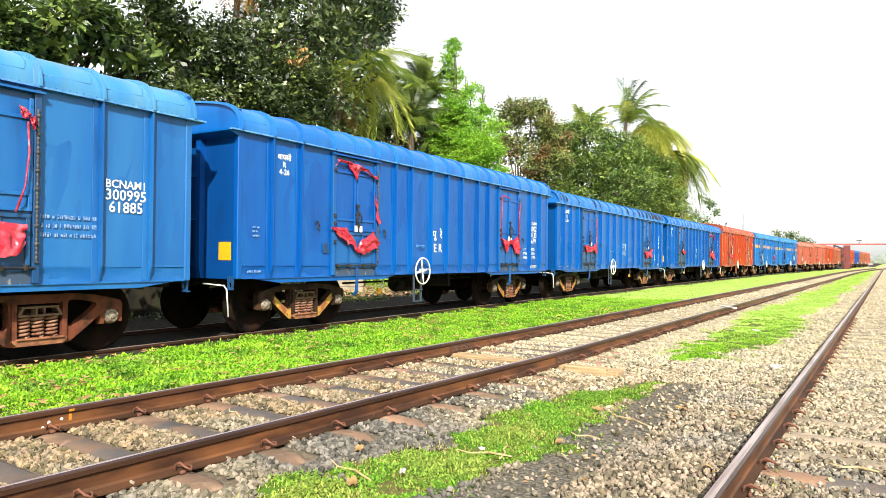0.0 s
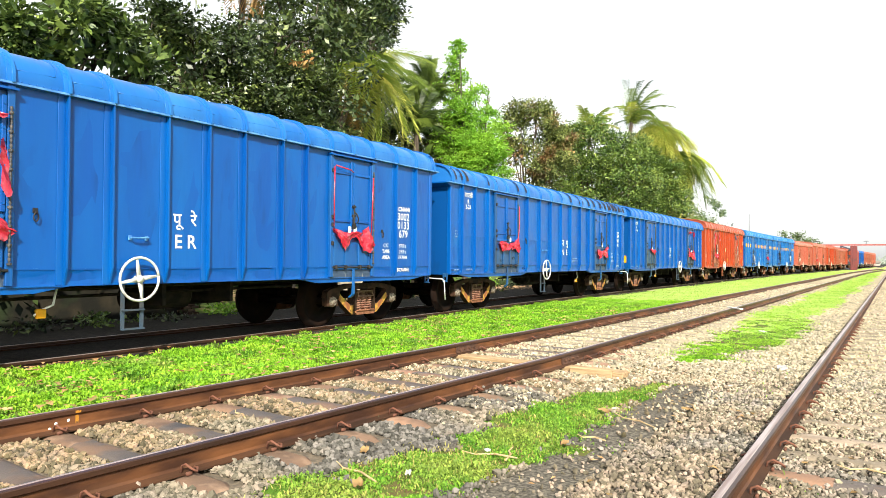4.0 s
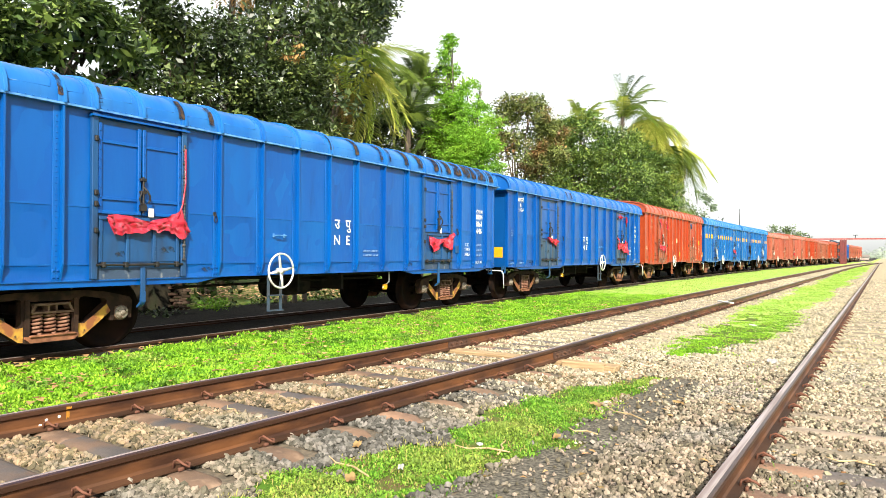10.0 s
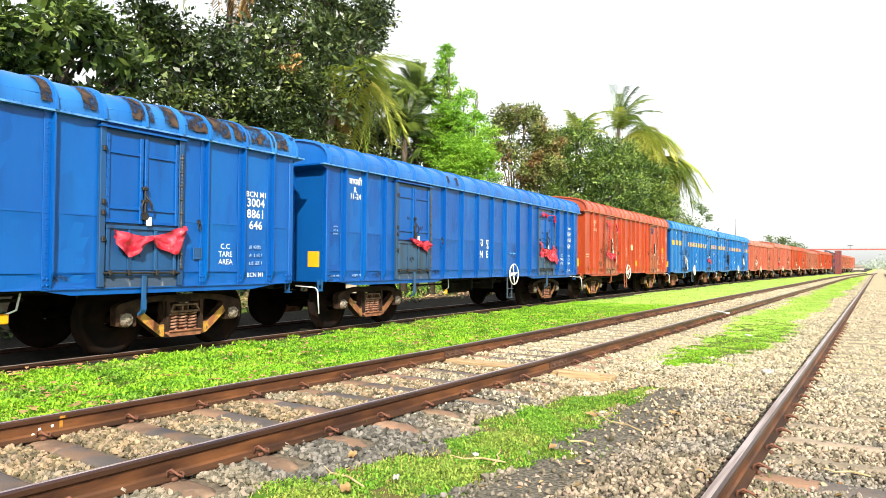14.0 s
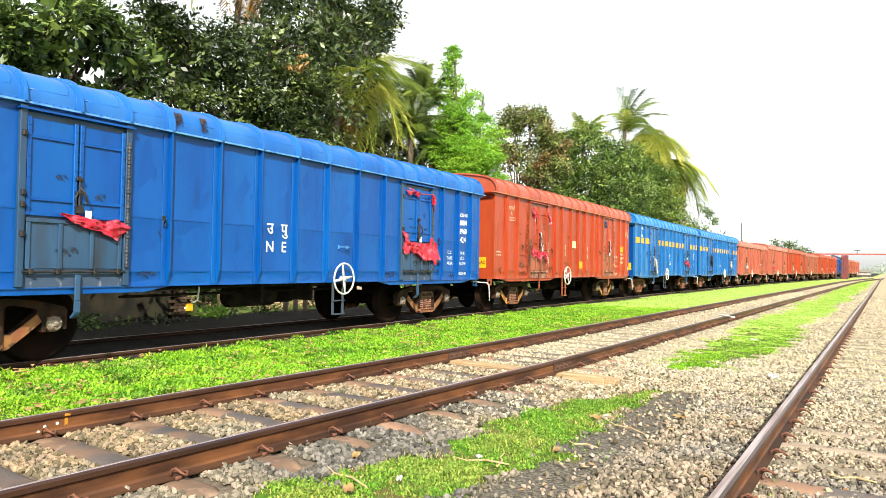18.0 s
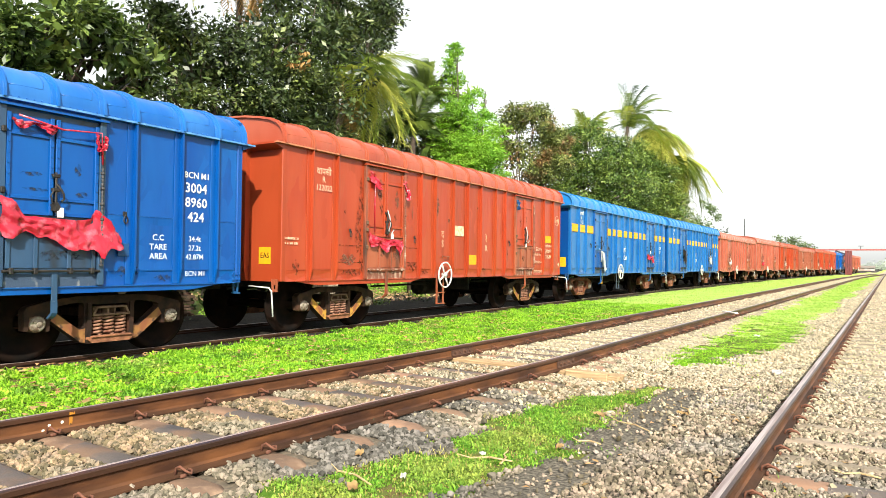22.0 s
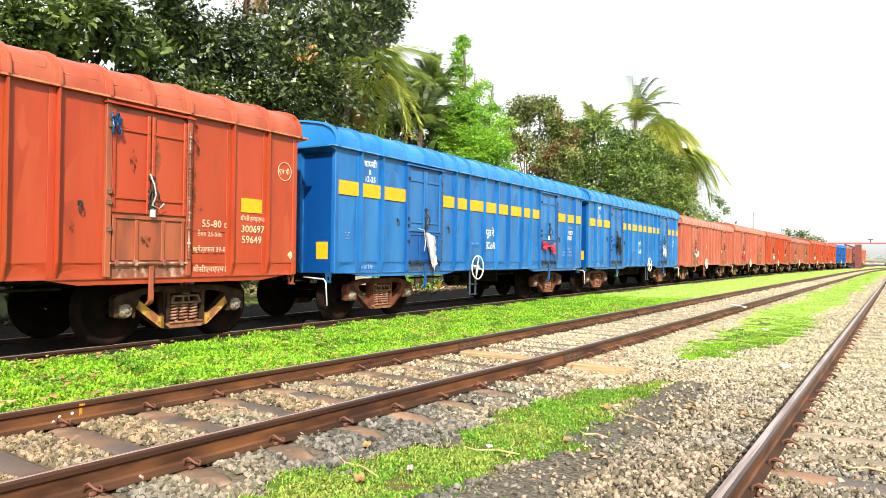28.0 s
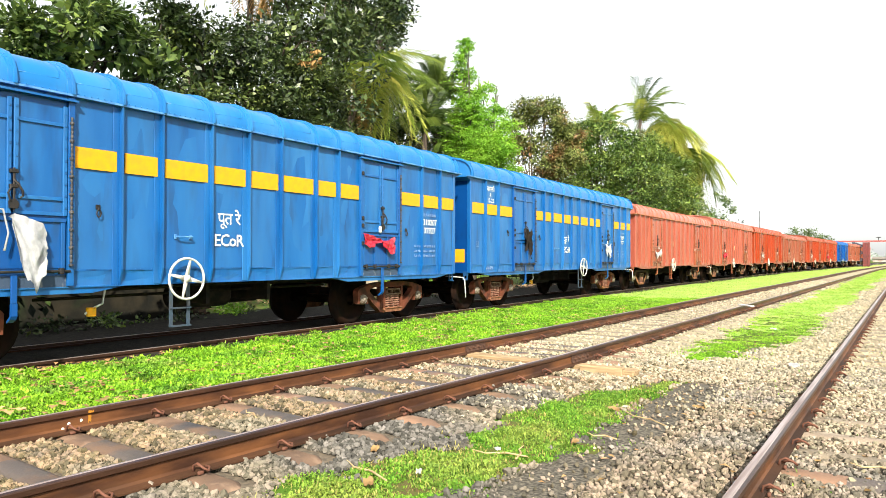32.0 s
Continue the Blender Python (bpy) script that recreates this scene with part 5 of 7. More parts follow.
text_on(wg, "55-80 t", 10.74 - hl, 1.69, 0.155, TAN)
text_on(wg, "टेयर 25-50t", 10.67 - hl, 1.555, 0.10, TAN)
text_on(wg, "क्षेत्रफल 39-8", 10.66 - hl, 1.33, 0.10, TAN)
text_on(wg, "बीसीएनएएम1", 10.68 - hl, 1.03, 0.12, TAN)
part("round_mark", tube(BM(), [(0.0, 0.15 * math.cos(i * math.tau / 24), 0.15 * math.sin(i * math.tau / 24)) for i in range(25)], 0.006, 4), CREAM, wg, "thin cream circle", pose(W + 0.004, 12.17 - hl, 2.68))
text_on(wg, "एन पी", 12.17 - hl, 2.64, 0.11, CREAM)
plate(wg, 12.33 - hl, 1.29, 0.1, 0.1, "small cream diamond", CREAM).rotation_euler.x = 0.785
sheet(wg, [(u - 0.13 - hl, z, d) for u, z, d in ((2.40, 1.98, 0.22), (2.5, 1.85, 0.26), (2.75, 1.80, 0.14), (2.95, 1.78, 0.30), (3.05, 1.76, 0.14), (3.25, 1.78, 0.12), (3.45, 1.76, 0.34), (3.56, 1.78, 0.10))], RAG, 8)
sheet(wg, [(u - 0.13 - hl, z, d) for u, z, d in ((2.42, 3.10, 0.20), (2.52, 3.08, 0.24), (2.66, 3.0, 0.24), (2.80, 2.86, 0.10))], RAG, 47)
rag(wg, 3.55 - hl, 2.95, 0.16, 0.2, RAG, 48)
ribbon(wg, [(W + 0.1, 2.46 - hl, 3.0), (W + 0.1, 2.44 - hl, 2.5), (W + 0.1, 2.45 - hl, 1.9)], RAG)
rag(wg, 9.1 - hl, 3.12, 0.12, 0.3, GRIME_BLUE, 49, 0, "blue_rag", "small blue rag tied to the hinge")
PATCH = patchy(mat("bare_primer", (0.09, 0.06, 0.04), rough=0.9, col2=(0.17, 0.06, 0.03), scale=9), 16, 0.40, 0.60)
RUST = patchy(mat("dark_rust_stain", (0.12, 0.034, 0.016), rough=0.9, spec=0.1, col2=(0.06, 0.028, 0.018), scale=12), 14, 0.44, 0.66)
for k, (u, z, w, h) in enumerate(((4.92, 2.62, 0.22, 0.42), (4.90, 2.45, 0.12, 0.2), (5.45, 2.3, 0.12, 0.10))):
    stain(wg, u - hl, z, w, h, PATCH, 390 + k, label="grey-green patch where paint is gone")
for k, (u, z, w, h) in enumerate(((2.12, 2.5, 0.16, 0.9), (2.06, 1.9, 0.22, 1.1), (2.14, 1.3, 0.14, 0.6), (3.68, 2.9, 0.10, 0.5), (10.40, 2.9, 0.14, 0.7), (10.36, 2.2, 0.12, 0.8))):
    stain(wg, u - hl, z, w, h, RUST, 395 + k, label="dark rusty streak beside the door")
for a, b in ((1.42, 2.20), (3.62, 4.16), (10.32, 11.04)):
    for z in (1.30, 1.62):
        part("plate_seam", box(BM(), 0.0, 0.006, a - hl, b - hl, z - 0.008, z + 0.008), RUST, wg, "rusty seam of a patch plate", pose(W, 0, 0))
for u in (2.92, 9.65):
    ribbon(wg, [(W + 0.11, u - 0.06 - hl, 2.36), (W + 0.12, u - hl, 2.22), (W + 0.12, u + 0.03 - hl, 2.08), (W + 0.11, u - 0.02 - hl, 1.94), (W + 0.12, u + 0.08 - hl, 1.90), (W + 0.11, u + 0.16 - hl, 1.97)], RAG_WHITE, "loose white seal wire")
for k, (u, z, w, h) in enumerate(((1.75, 1.35, 0.5, 0.22), (1.85, 1.10, 0.62, 0.16), (3.92, 1.22, 0.42, 0.24), (3.9, 2.35, 0.05, 0.25), (1.65, 2.25, 0.1, 0.08), (4.4, 1.1, 0.4, 0.1), (6.9, 2.7, 0.14, 0.06),
                                  (8.6, 1.6, 0.07, 0.2), (10.45, 1.36, 0.3, 0.10), (10.5, 1.95, 0.08, 0.05), (11.05, 1.55, 0.14, 0.06), (0.35, 1.2, 0.2, 0.3), (7.2, 1.15, 0.3, 0.07))):
    stain(wg, u - hl, z, w, h, RUST if k % 3 else PATCH, 400 + k)
for k, (u, z, w, h) in enumerate(((2.72, 2.75, 0.18, 0.5), (2.75, 2.4, 0.12, 0.3), (3.3, 2.6, 0.16, 0.42), (3.25, 2.25, 0.1, 0.2), (2.75, 1.5, 0.3, 0.18), (9.4, 2.5, 0.1, 0.4), (9.75, 2.6, 0.14, 0.5), (9.6, 1.45, 0.2, 0.2), (3.25, 1.45, 0.2, 0.22))):
    stain(wg, u - hl, z, w, h, RUST if k % 2 else PATCH, 430 + k, W + 0.018)
for u in (3.05, 9.65):
    tag(wg, u - hl, 1.84)
hook(wg, 1.8 - hl, 1.85)
hook(wg, 4.0 - hl, 1.8)
hook(wg, 8.7 - hl, 1.85)
grab_handle(wg, 5.3 - hl, 1.45, GRIME_RED)
TRAIN.append(wg)

for s0, last in ((46.97, "first"), (60.25, "second")):
    first = last == "first"
    wg, hl = covered_wagon("light blue covered wagon with broken yellow band and " + ("white bag" if first else "dark rag"),
                           s0, 12.55, BLUE_LIGHT, "short", DOOR_BLUE, bogie_tone=BOGIE_RED, wheel_u=5.19 if first else 7.23, spoke=-14)
    f = 12.55 / 12.45
    marks = [0.0, 0.70, 1.38, 2.24, 3.56, 4.21, 4.80, 5.62, 6.32, 7.00, 7.82, 8.40, 9.04, 10.26, 11.06, 11.78, 12.45]
    spans = [(a + 0.06, b - 0.05) for a, b in zip(marks, marks[1:]) if b - a < 1.0]
    stripe(wg, hl, f, spans, 2.555, 0.262)
    text_on(wg, "वापसी", 1.02 - hl, 3.02, 0.17)
    text_on(wg, "R", 1.02 - hl, 2.87, 0.14)
    text_on(wg, "12-25", 1.02 - hl, 2.73, 0.15)
    bars_on(wg, 0.35 - hl, 1.72, 3, 0.14, 0.03)
    end_plate(wg, hl, 1.30, 1.38, 0.28, 0.32)
    text_on(wg, "पूत रे", 6.02 - hl, 1.83, 0.25, spacing=0.95)
    text_on(wg, "ECoR", 6.01 - hl, 1.50, 0.255, spacing=0.9)
    text_on(wg, "310207", 11.50 - hl, 2.04, 0.18)
    text_on(wg, "37927", 11.50 - hl, 1.86, 0.18)
    bars_on(wg, 11.50 - hl, 2.26, 1, 0.5, 0.08)
    bars_on(wg, 11.3 - hl, 1.58, 3, 0.8, 0.06)
    bars_on(wg, 0.95 - hl, 1.08, 1, 0.35, 0.10)
    if first:
        sheet(wg, [(u - 0.14 - hl, z, d) for u, z, d in ((3.03, 1.80, 0.10), (3.08, 1.82, 0.45), (3.16, 1.80, 0.70), (3.26, 1.76, 0.80), (3.38, 1.72, 0.62), (3.42, 1.60, 0.30))], RAG_WHITE, 9, "plastic_bag", "torn white plastic bag hanging from the door bolt")
        ribbon(wg, [(W + 0.1, 2.6 - hl, 1.88), (W + 0.1, 2.8 - hl, 1.86), (W + 0.1, 2.86 - hl, 1.6), (W + 0.1, 2.82 - hl, 1.4)], RAG_WHITE, "loose strip of white plastic")
        rag(wg, 9.62 - hl, 1.80, 1.0, 0.28, RAG, 10, 0.15)
    else:
        rag(wg, 3.05 - hl, 2.15, 0.4, 0.75, BLACK, 11, 0.0, "dark_rag", "dark oily rag hanging from the door bolt")
        rag(wg, 9.7 - hl, 1.85, 0.5, 0.5, RAG_WHITE, 12, 0.0, "plastic_bag", "white plastic bag tied to the door")
    tag(wg, 9.62 - hl, 1.88)
    hook(wg, 1.95 - hl, 1.98)
    hook(wg, 3.95 - hl, 1.9)
    hook(wg, 10.6 - hl, 1.85)
    grab_handle(wg, 5.2 - hl, 1.62, BEAD_BLUE)
    yellow_handle(wg, 4.15 - hl)
    TRAIN.append(wg)

# some far reds carry the haze in their paint colour
far_paint = [RED_HAZY, RED_HAZY, RED, BROWN, RED, RED, BLUE_DEEP, BROWN, BROWN, RED_HAZY]
s0 = 73.5
for i, col in enumerate(far_paint):
    blue = col is BLUE_DEEP
    wg, hl = covered_wagon({"red_oxide_paint": "rust-red", "hazy_red_paint": "haze-paled red", "brown_paint": "dull brown", "deep_blue_paint": "dark blue"}[col.name] + " steel covered wagon farther up the train",
                           s0, LONG if i in (0, 3) else SHORT, col, "long" if i in (0, 3) else "short", GRIME_BLUE if blue else GRIME_RED, bogie_tone=BOGIE, wheel_u=5.4, detail=False)
    if i < 6:
        plate(wg, 6.0 - hl, 2.0, 0.4, 0.24, "cream painted notice panel", CREAM)
        tag(wg, 3.05 - hl, 1.78)
        tag(wg, 9.65 - hl, 1.78)
        if i != 3:
            rag(wg, 3.0 - hl, 1.7, 0.9, 0.3, RAG if i % 2 else RAG_WHITE, 20 + i, 0.1, label="plastic rag tied across the door bars")
    TRAIN.append(wg)
    s0 += 14.3 if i in (0, 3) else 13.3

# ---- ground ----
GAUGE = 1.748
KNEE = Vector((-5.519, 8.232, 0.0))
T1, T2 = radians(-2.30), radians(-0.37)


def mid_rail(y):
    """x of the middle track's farther rail at y."""
    t = T1 if y < KNEE.y else T2
    return KNEE.x - math.tan(t) * (y - KNEE.y)


def train_x(y):
    """x of the middle of the train's track, at y."""
    return on_track(y / math.cos(HEAD)).x


def in_patch(x, y):
    """Green verge between the two open tracks, as a weight."""
    w = 0.0
    if -5 < y < 8.6:
        c = -2.86 + 0.075 * (max(y, 1) - 3) + 0.08 * math.sin(y * 1.7)
        half = 0.43 * min(1, (8.6 - y) / 2.0) + 0.30 * noise.noise((x * 2.2, y * 2.2, 21)) + 0.12 * noise.noise((x * 7, y * 7, 22))
        w = max(w, min(1, (half - abs(x - c)) / 0.2 + 0.5))
    if y > 10.3:
        c = -2.45 + 0.18 * math.sin(y * 0.5)
        half = min(0.74, 0.14 + (y - 10.3) * 0.14) + 0.35 * noise.noise((x * 1.1, y * 0.7, 23)) + 0.30 * noise.noise((x * 3.1, y * 2.3, 24))
        w = max(w, min(1, (half - abs(x - c)) / 0.4 + 0.5))
    return max(0.0, w)


def in_verge(x, y):
    """Grass between the train and the middle track, as a weight."""
    a, b = train_x(y) + 1.22, mid_rail(y) - 0.30
    return max(0.0, min(1, min(x - a, b - x) / 0.18 + 0.5))


def ground_z(x, y):
    z = -0.235 + 0.02 * noise.noise((x * 0.9, y * 0.9, 3.1))
    c = mid_rail(y) + 0.874
    z += 0.035 * max(0, 1 - (abs(x - c) / 1.5) ** 4)
    z += 0.02 * max(0, 1 - (abs(x - 0.04) / 1.5) ** 4)
    if -1.5 < x < -0.86 and y < 60:
        z += 0.09 * math.sin(min(0.5, (x + 1.5) / 0.64) * math.pi) ** 0.5
    v = in_verge(x, y)
    z += 0.10 * v
    d = abs(x - train_x(y)) if y < 400 else 9
    if d < 1.2:
        z = -0.128 + 0.012 * noise.noise((x * 3, y * 3, 8))
    if x < train_x(min(y, 300)) - 1.6:
        z += 0.05
    if x > 3 or x < -16 or y > 200:
        z -= 0.03
    return z


xs = [-900, -400, -200, -120, -80, -60, -45, -35, -28, -22, -18] + [-15 + 0.25 * i for i in range(77)] + [5, 7, 10, 15, 25, 45, 90, 200, 500, 900]
ys = [-600, -250, -120, -60, -30, -15, -8, -4, -2] + [-1 + 0.25 * i for i in range(125)] + [30 + 1.0 * i for i in range(1, 61)] + [100, 112, 125, 140, 160, 190, 230, 300, 420, 600, 900, 1500, 2500]
gv = [(x, y, ground_z(x, y)) for y in ys for x in xs]
nx = len(xs)
gf = [(j * nx + i, j * nx + i + 1, (j + 1) * nx + i + 1, (j + 1) * nx + i) for j in range(len(ys) - 1) for i in range(nx - 1)]
gme = raw_mesh("ground", gv, gf, GROUND, True)
for m_ in (TURF, DIRT, GROUND_FAR, TURF_FAR, SHADE_SOIL):
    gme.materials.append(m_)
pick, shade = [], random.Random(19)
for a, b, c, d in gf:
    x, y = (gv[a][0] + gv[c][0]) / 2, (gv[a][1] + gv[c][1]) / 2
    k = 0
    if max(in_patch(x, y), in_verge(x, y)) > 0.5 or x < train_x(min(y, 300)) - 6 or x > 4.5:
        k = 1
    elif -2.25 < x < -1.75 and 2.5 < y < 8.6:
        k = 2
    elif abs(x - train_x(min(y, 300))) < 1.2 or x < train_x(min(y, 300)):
        # under and behind the train: soil coloured for shade
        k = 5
    # farther ground takes the colour paled for haze
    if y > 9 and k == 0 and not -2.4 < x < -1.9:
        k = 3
    # turf changes to its haze-paled copy with distance
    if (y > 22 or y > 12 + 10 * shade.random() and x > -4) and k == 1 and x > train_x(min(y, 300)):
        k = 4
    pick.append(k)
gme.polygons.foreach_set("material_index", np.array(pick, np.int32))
tagged(new("ground", gme), "stony railway ground with soil and green verges", "ground", kind="structure")

# ---- rails and sleepers ----
RPROF = [(-0.07, -0.172), (0.07, -0.172), (0.07, -0.160), (0.02, -0.142), (0.010, -0.125), (0.010, -0.052), (0.034, -0.036), (0.036, -0.006), (0.028, -0.0004),
         (-0.028, -0.0004), (-0.036, -0.006), (-0.034, -0.036), (-0.010, -0.052), (-0.010, -0.125), (-0.02, -0.142), (-0.07, -0.160)]


def rail(parent, path, label="", face=(-0.030, 0.030), steel=RAIL):
    """A flat-bottomed rail along (x, y, z) points, with its worn running face."""
    bm = BM()
    rings = []
    for i, p in enumerate(path):
        p = Vector(p)
        d = (Vector(path[min(i + 1, len(path) - 1)]) - Vector(path[max(i - 1, 0)])).normalized()
        n = Vector((d.y, -d.x, 0)).normalized()
        rings.append([bm.verts.new(p + n * u + Vector((0, 0, v))) for u, v in RPROF])
    k = len(RPROF)
    for a, b in zip(rings, rings[1:]):
        for j in range(k):
            bm.faces.new((a[j], a[(j + 1) % k], b[(j + 1) % k], b[j]))
    bm.faces.new(rings[0][::-1])
    bm.faces.new(rings[-1])
    r = part("rail", bm, steel, parent, label or "rust-brown steel rail")
    r.data.materials.append(RAIL_HEAD)
    r.data.materials.append(RAIL_DARK)
    # head and foot each darker than the web
    for p in r.data.polygons:
        z = p.center.z - path[0][2]
        p.material_index = 1 if z > -0.045 else 2 if z < -0.135 else 0
    top = BM()
    rr = []
    for i, p in enumerate(path):
        p = Vector(p)
        d = (Vector(path[min(i + 1, len(path) - 1)]) - Vector(path[max(i - 1, 0)])).normalized()
        n = Vector((d.y, -d.x, 0)).normalized()
        rr.append([top.verts.new(p + n * u + Vector((0, 0, v))) for u, v in ((face[0], -0.003), (face[0] + 0.006, 0.0022), (face[1] - 0.006, 0.0022), (face[1], -0.003))])
    for a, b in zip(rr, rr[1:]):
        for j in range(3):
            top.faces.new((a[j], a[j + 1], b[j + 1], b[j]))
    part("running_face", top, RAIL_TOP, r, "bright worn running face")
    return r


def sleeper_mesh(material, greasy=None):
    """Pressed steel trough, its ends turned down."""
    bm = BM()
    prof = [(-0.13, -0.29), (-0.115, -0.19), (-0.07, -0.172), (0.07, -0.172), (0.115, -0.19), (0.13, -0.29)]
    stations = [(-1.36, -0.10, 0.82), (-1.30, -0.05, 0.92), (-1.20, -0.012, 1.0), (-0.42, 0.0, 0.94), (0, 0.002, 0.90), (0.5, 0.0, 0.94), (1.20, -0.012, 1.0), (1.30, -0.05, 0.92), (1.36, -0.10, 0.82)]
    rings = [[bm.verts.new((x, y * k, z + dz)) for y, z in prof] for x, dz, k in stations]
    for a, b in zip(rings, rings[1:]):
        for j in range(5):
            bm.faces.new((a[j], a[j + 1], b[j + 1], b[j]))
    bm.faces.new(rings[0])
    bm.faces.new(rings[-1][::-1])
    me = mesh_of("sleeper", bm, material, True)
    if greasy:
        # oil and brake dust between the rails
        me.materials.append(greasy)
        for p in me.polygons:
            p.material_index = int(-0.45 < p.center.x < 0.8)
    return me


def clip_mesh():
    """Bent spring clip and its lug, on one side of the rail foot."""
    bm = BM()
    box(bm, 0.072, 0.092, -0.022, 0.022, -0.172, -0.148, bevel=0.004)
    tube(bm, [(0.045, -0.035, -0.152), (0.055, -0.035, -0.105), (0.09, -0.03, -0.090), (0.14, -0.02, -0.112), (0.155, 0.01, -0.135), (0.125, 0.035, -0.120), (0.085, 0.04, -0.125), (0.05, 0.06, -0.150)], 0.0085, 6)
    return mesh_of("rail_clip", bm, mat("clip_rust", (0.15, 0.055, 0.03), rough=0.8, col2=(0.12, 0.05, 0.03), scale=20), True)


def fishplate_mesh():
    bm = BM()
    for sx in (-1, 1):
        prism(bm, [(sx * 0.012, -0.135), (sx * 0.040, -0.140), (sx * 0.030, -0.115), (sx * 0.030, -0.070), (sx * 0.036, -0.045), (sx * 0.012, -0.05)], "y", -0.28, 0.28)
        for y in (-0.21, -0.07, 0.07, 0.21):
            tube(bm, [(sx * 0.028, y, -0.092), (sx * 0.062, y, -0.092)], 0.016, 6)
    return mesh_of("fishplate", bm, mat("fishplate_rust", (0.055, 0.025, 0.014), rough=0.8, col2=(0.10, 0.045, 0.024), scale=15))


slm, slp, clm, fpm = sleeper_mesh(SLEEPER, SLEEPER_OILY), sleeper_mesh(SLEEPER_PALE), clip_mesh(), fishplate_mesh()
mid = thing("railway_track", "rusty open railway track on steel sleepers in ballast", "railway track", kind="structure")
ypts = [-9, -4, 0, 2, 4, 6, 7.4, 8.232, 9.2, 11, 14, 20, 30, 45, 60, 80]
far_end = [(100, 0.12), (120, 0.5), (140, 1.2), (165, 2.4)]
for off in (0.0, GAUGE):
    rail(mid, [(mid_rail(y) + off, y, 0) for y in ypts] + [(mid_rail(y) + off + k, y, 0) for y, k in far_end], face=(-0.034, -0.006))
ysl = [2.94 + 0.6965 * (i - 16) for i in range(16)] + [2.90, 3.63, 4.36, 5.02, 5.71, 6.40, 7.09, 7.74, 9.32, 9.86] + [10.45 + 0.64 * i for i in range(70)]
for y in ysl:
    t = T1 if y < KNEE.y else T2
    m = pose(mid_rail(y) + 0.874, y, random.uniform(-0.004, 0.004), 0, 0, math.degrees(t) + random.uniform(-0.6, 0.6))
    attach("sleeper", slm if y < 11 else slp, mid, m=m if y < 11 else m @ pose(0, 0, -0.018))
    if y < 22:
        for x in (-0.874, 0.874):
            attach("rail_clip", clm, mid, m=m @ pose(x, 0, 0))
            attach("rail_clip", clm, mid, m=m @ pose(x, 0, 0, 0, 0, 180))
attach("fishplate", fpm, mid, "dark bolted fishplate", pose(mid_rail(8.9), 8.95, 0))
attach("fishplate", fpm, mid, "dark bolted fishplate", pose(mid_rail(8.9) + GAUGE, 8.85, 0))
box(bm := BM(), 0.010, 0.0125, -0.013, 0.013, -0.122, -0.054)
box(bm, 0.034, 0.0375, -0.024, 0.020, -0.034, -0.014)
part("paint_daub", bm, mat("old_ochre_paint", (0.40, 0.17, 0.012), rough=0.7, col2=(0.10, 0.045, 0.015), scale=40, mix=(0.5, 0.6)), mid, "ochre paint daub on the rail", pose(mid_rail(3.10), 3.10, 0, 0, 0, math.degrees(T1)))
for y, z in ((2.93, -0.098), (3.03, -0.088), (2.88, -0.132)):
    fan = BM()
    bmesh.ops.create_circle(fan, cap_ends=True, segments=9, radius=0.013, matrix=pose(0.0122 if z > -0.12 else 0.016, 0, z, 0, 90))
    part("paint_daub", fan, WHITE, mid, "white paint spot on the rail", pose(mid_rail(y), y, 0, 0, 0, math.degrees(T1)))
bm = BM()
box(bm, -1.0, 1.72, -0.13, 0.13, -0.30, -0.160, bevel=0.012)
part("timber_sleeper", bm, TIMBER, mid, "pale split timber sleeper under the joint", pose(mid_rail(8.7) + 0.92, 8.72, 0, 0, 0, -3))
box(bm := BM(), -0.28, 0.28, -0.06, 0.06, -0.28, -0.13, bevel=0.01)
part("timber_block", bm, TIMBER, mid, "pale timber offcut", pose(-3.30, 8.50, 0, 0, 0, 4))
box(bm := BM(), -0.05, 0.05, -0.35, 0.35, -0.02, 0.012, bevel=0.004)
part("rail_board", bm, WHITE, mid, "pale plank lying over the rail", pose(mid_rail(19.5) + GAUGE + 0.1, 19.6, 0.02, 0, 0, 38))

right = thing("railway_track", "open railway track with a polished rail and half-buried sleepers", "railway track", kind="structure")
RX = -0.797
for off in (0.0, GAUGE):
    rail(right, [(RX + off, y, 0) for y in (-9, -3, 0, 3, 6, 10, 15, 25, 40, 70, 110, 170)], "polished purple-brown steel rail", face=(-0.034, 0.018))
for i in range(92):
    y = 4.61 - 0.635 * 20 + 0.635 * i
    m = pose(RX + 0.874, y, -0.008 - 0.020 * max(0, min(1, (y - 5.5) / 3)) + random.uniform(-0.008, 0.006), random.uniform(-1.5, 1.5), random.uniform(-0.5, 0.5), random.uniform(-1.2, 1.2))
    attach("sleeper", slp if y > 5.5 else slm, right, m=m)
    if 2 < y < 20:
        for x in (-0.874, 0.874):
            attach("rail_clip", clm, right, m=m @ pose(x, 0, 0))
            attach("rail_clip", clm, right, m=m @ pose(x, 0, 0, 0, 0, 180))

trk = thing("railway_track", "half-buried railway track under the goods train", "railway track", kind="structure")
# these rails are coloured darker to stand for the train's shade
for lat in (0.874, -0.874):
    rail(trk, [tuple(on_track(s, lat)) for s in (-25, -10, 0, 5, 10, 15, 20, 25, 30, 40, 50, 60, 70, 80, 90, 120, 160, 220, 270)], "brown rail half sunk in grass", steel=RAIL_DARK)

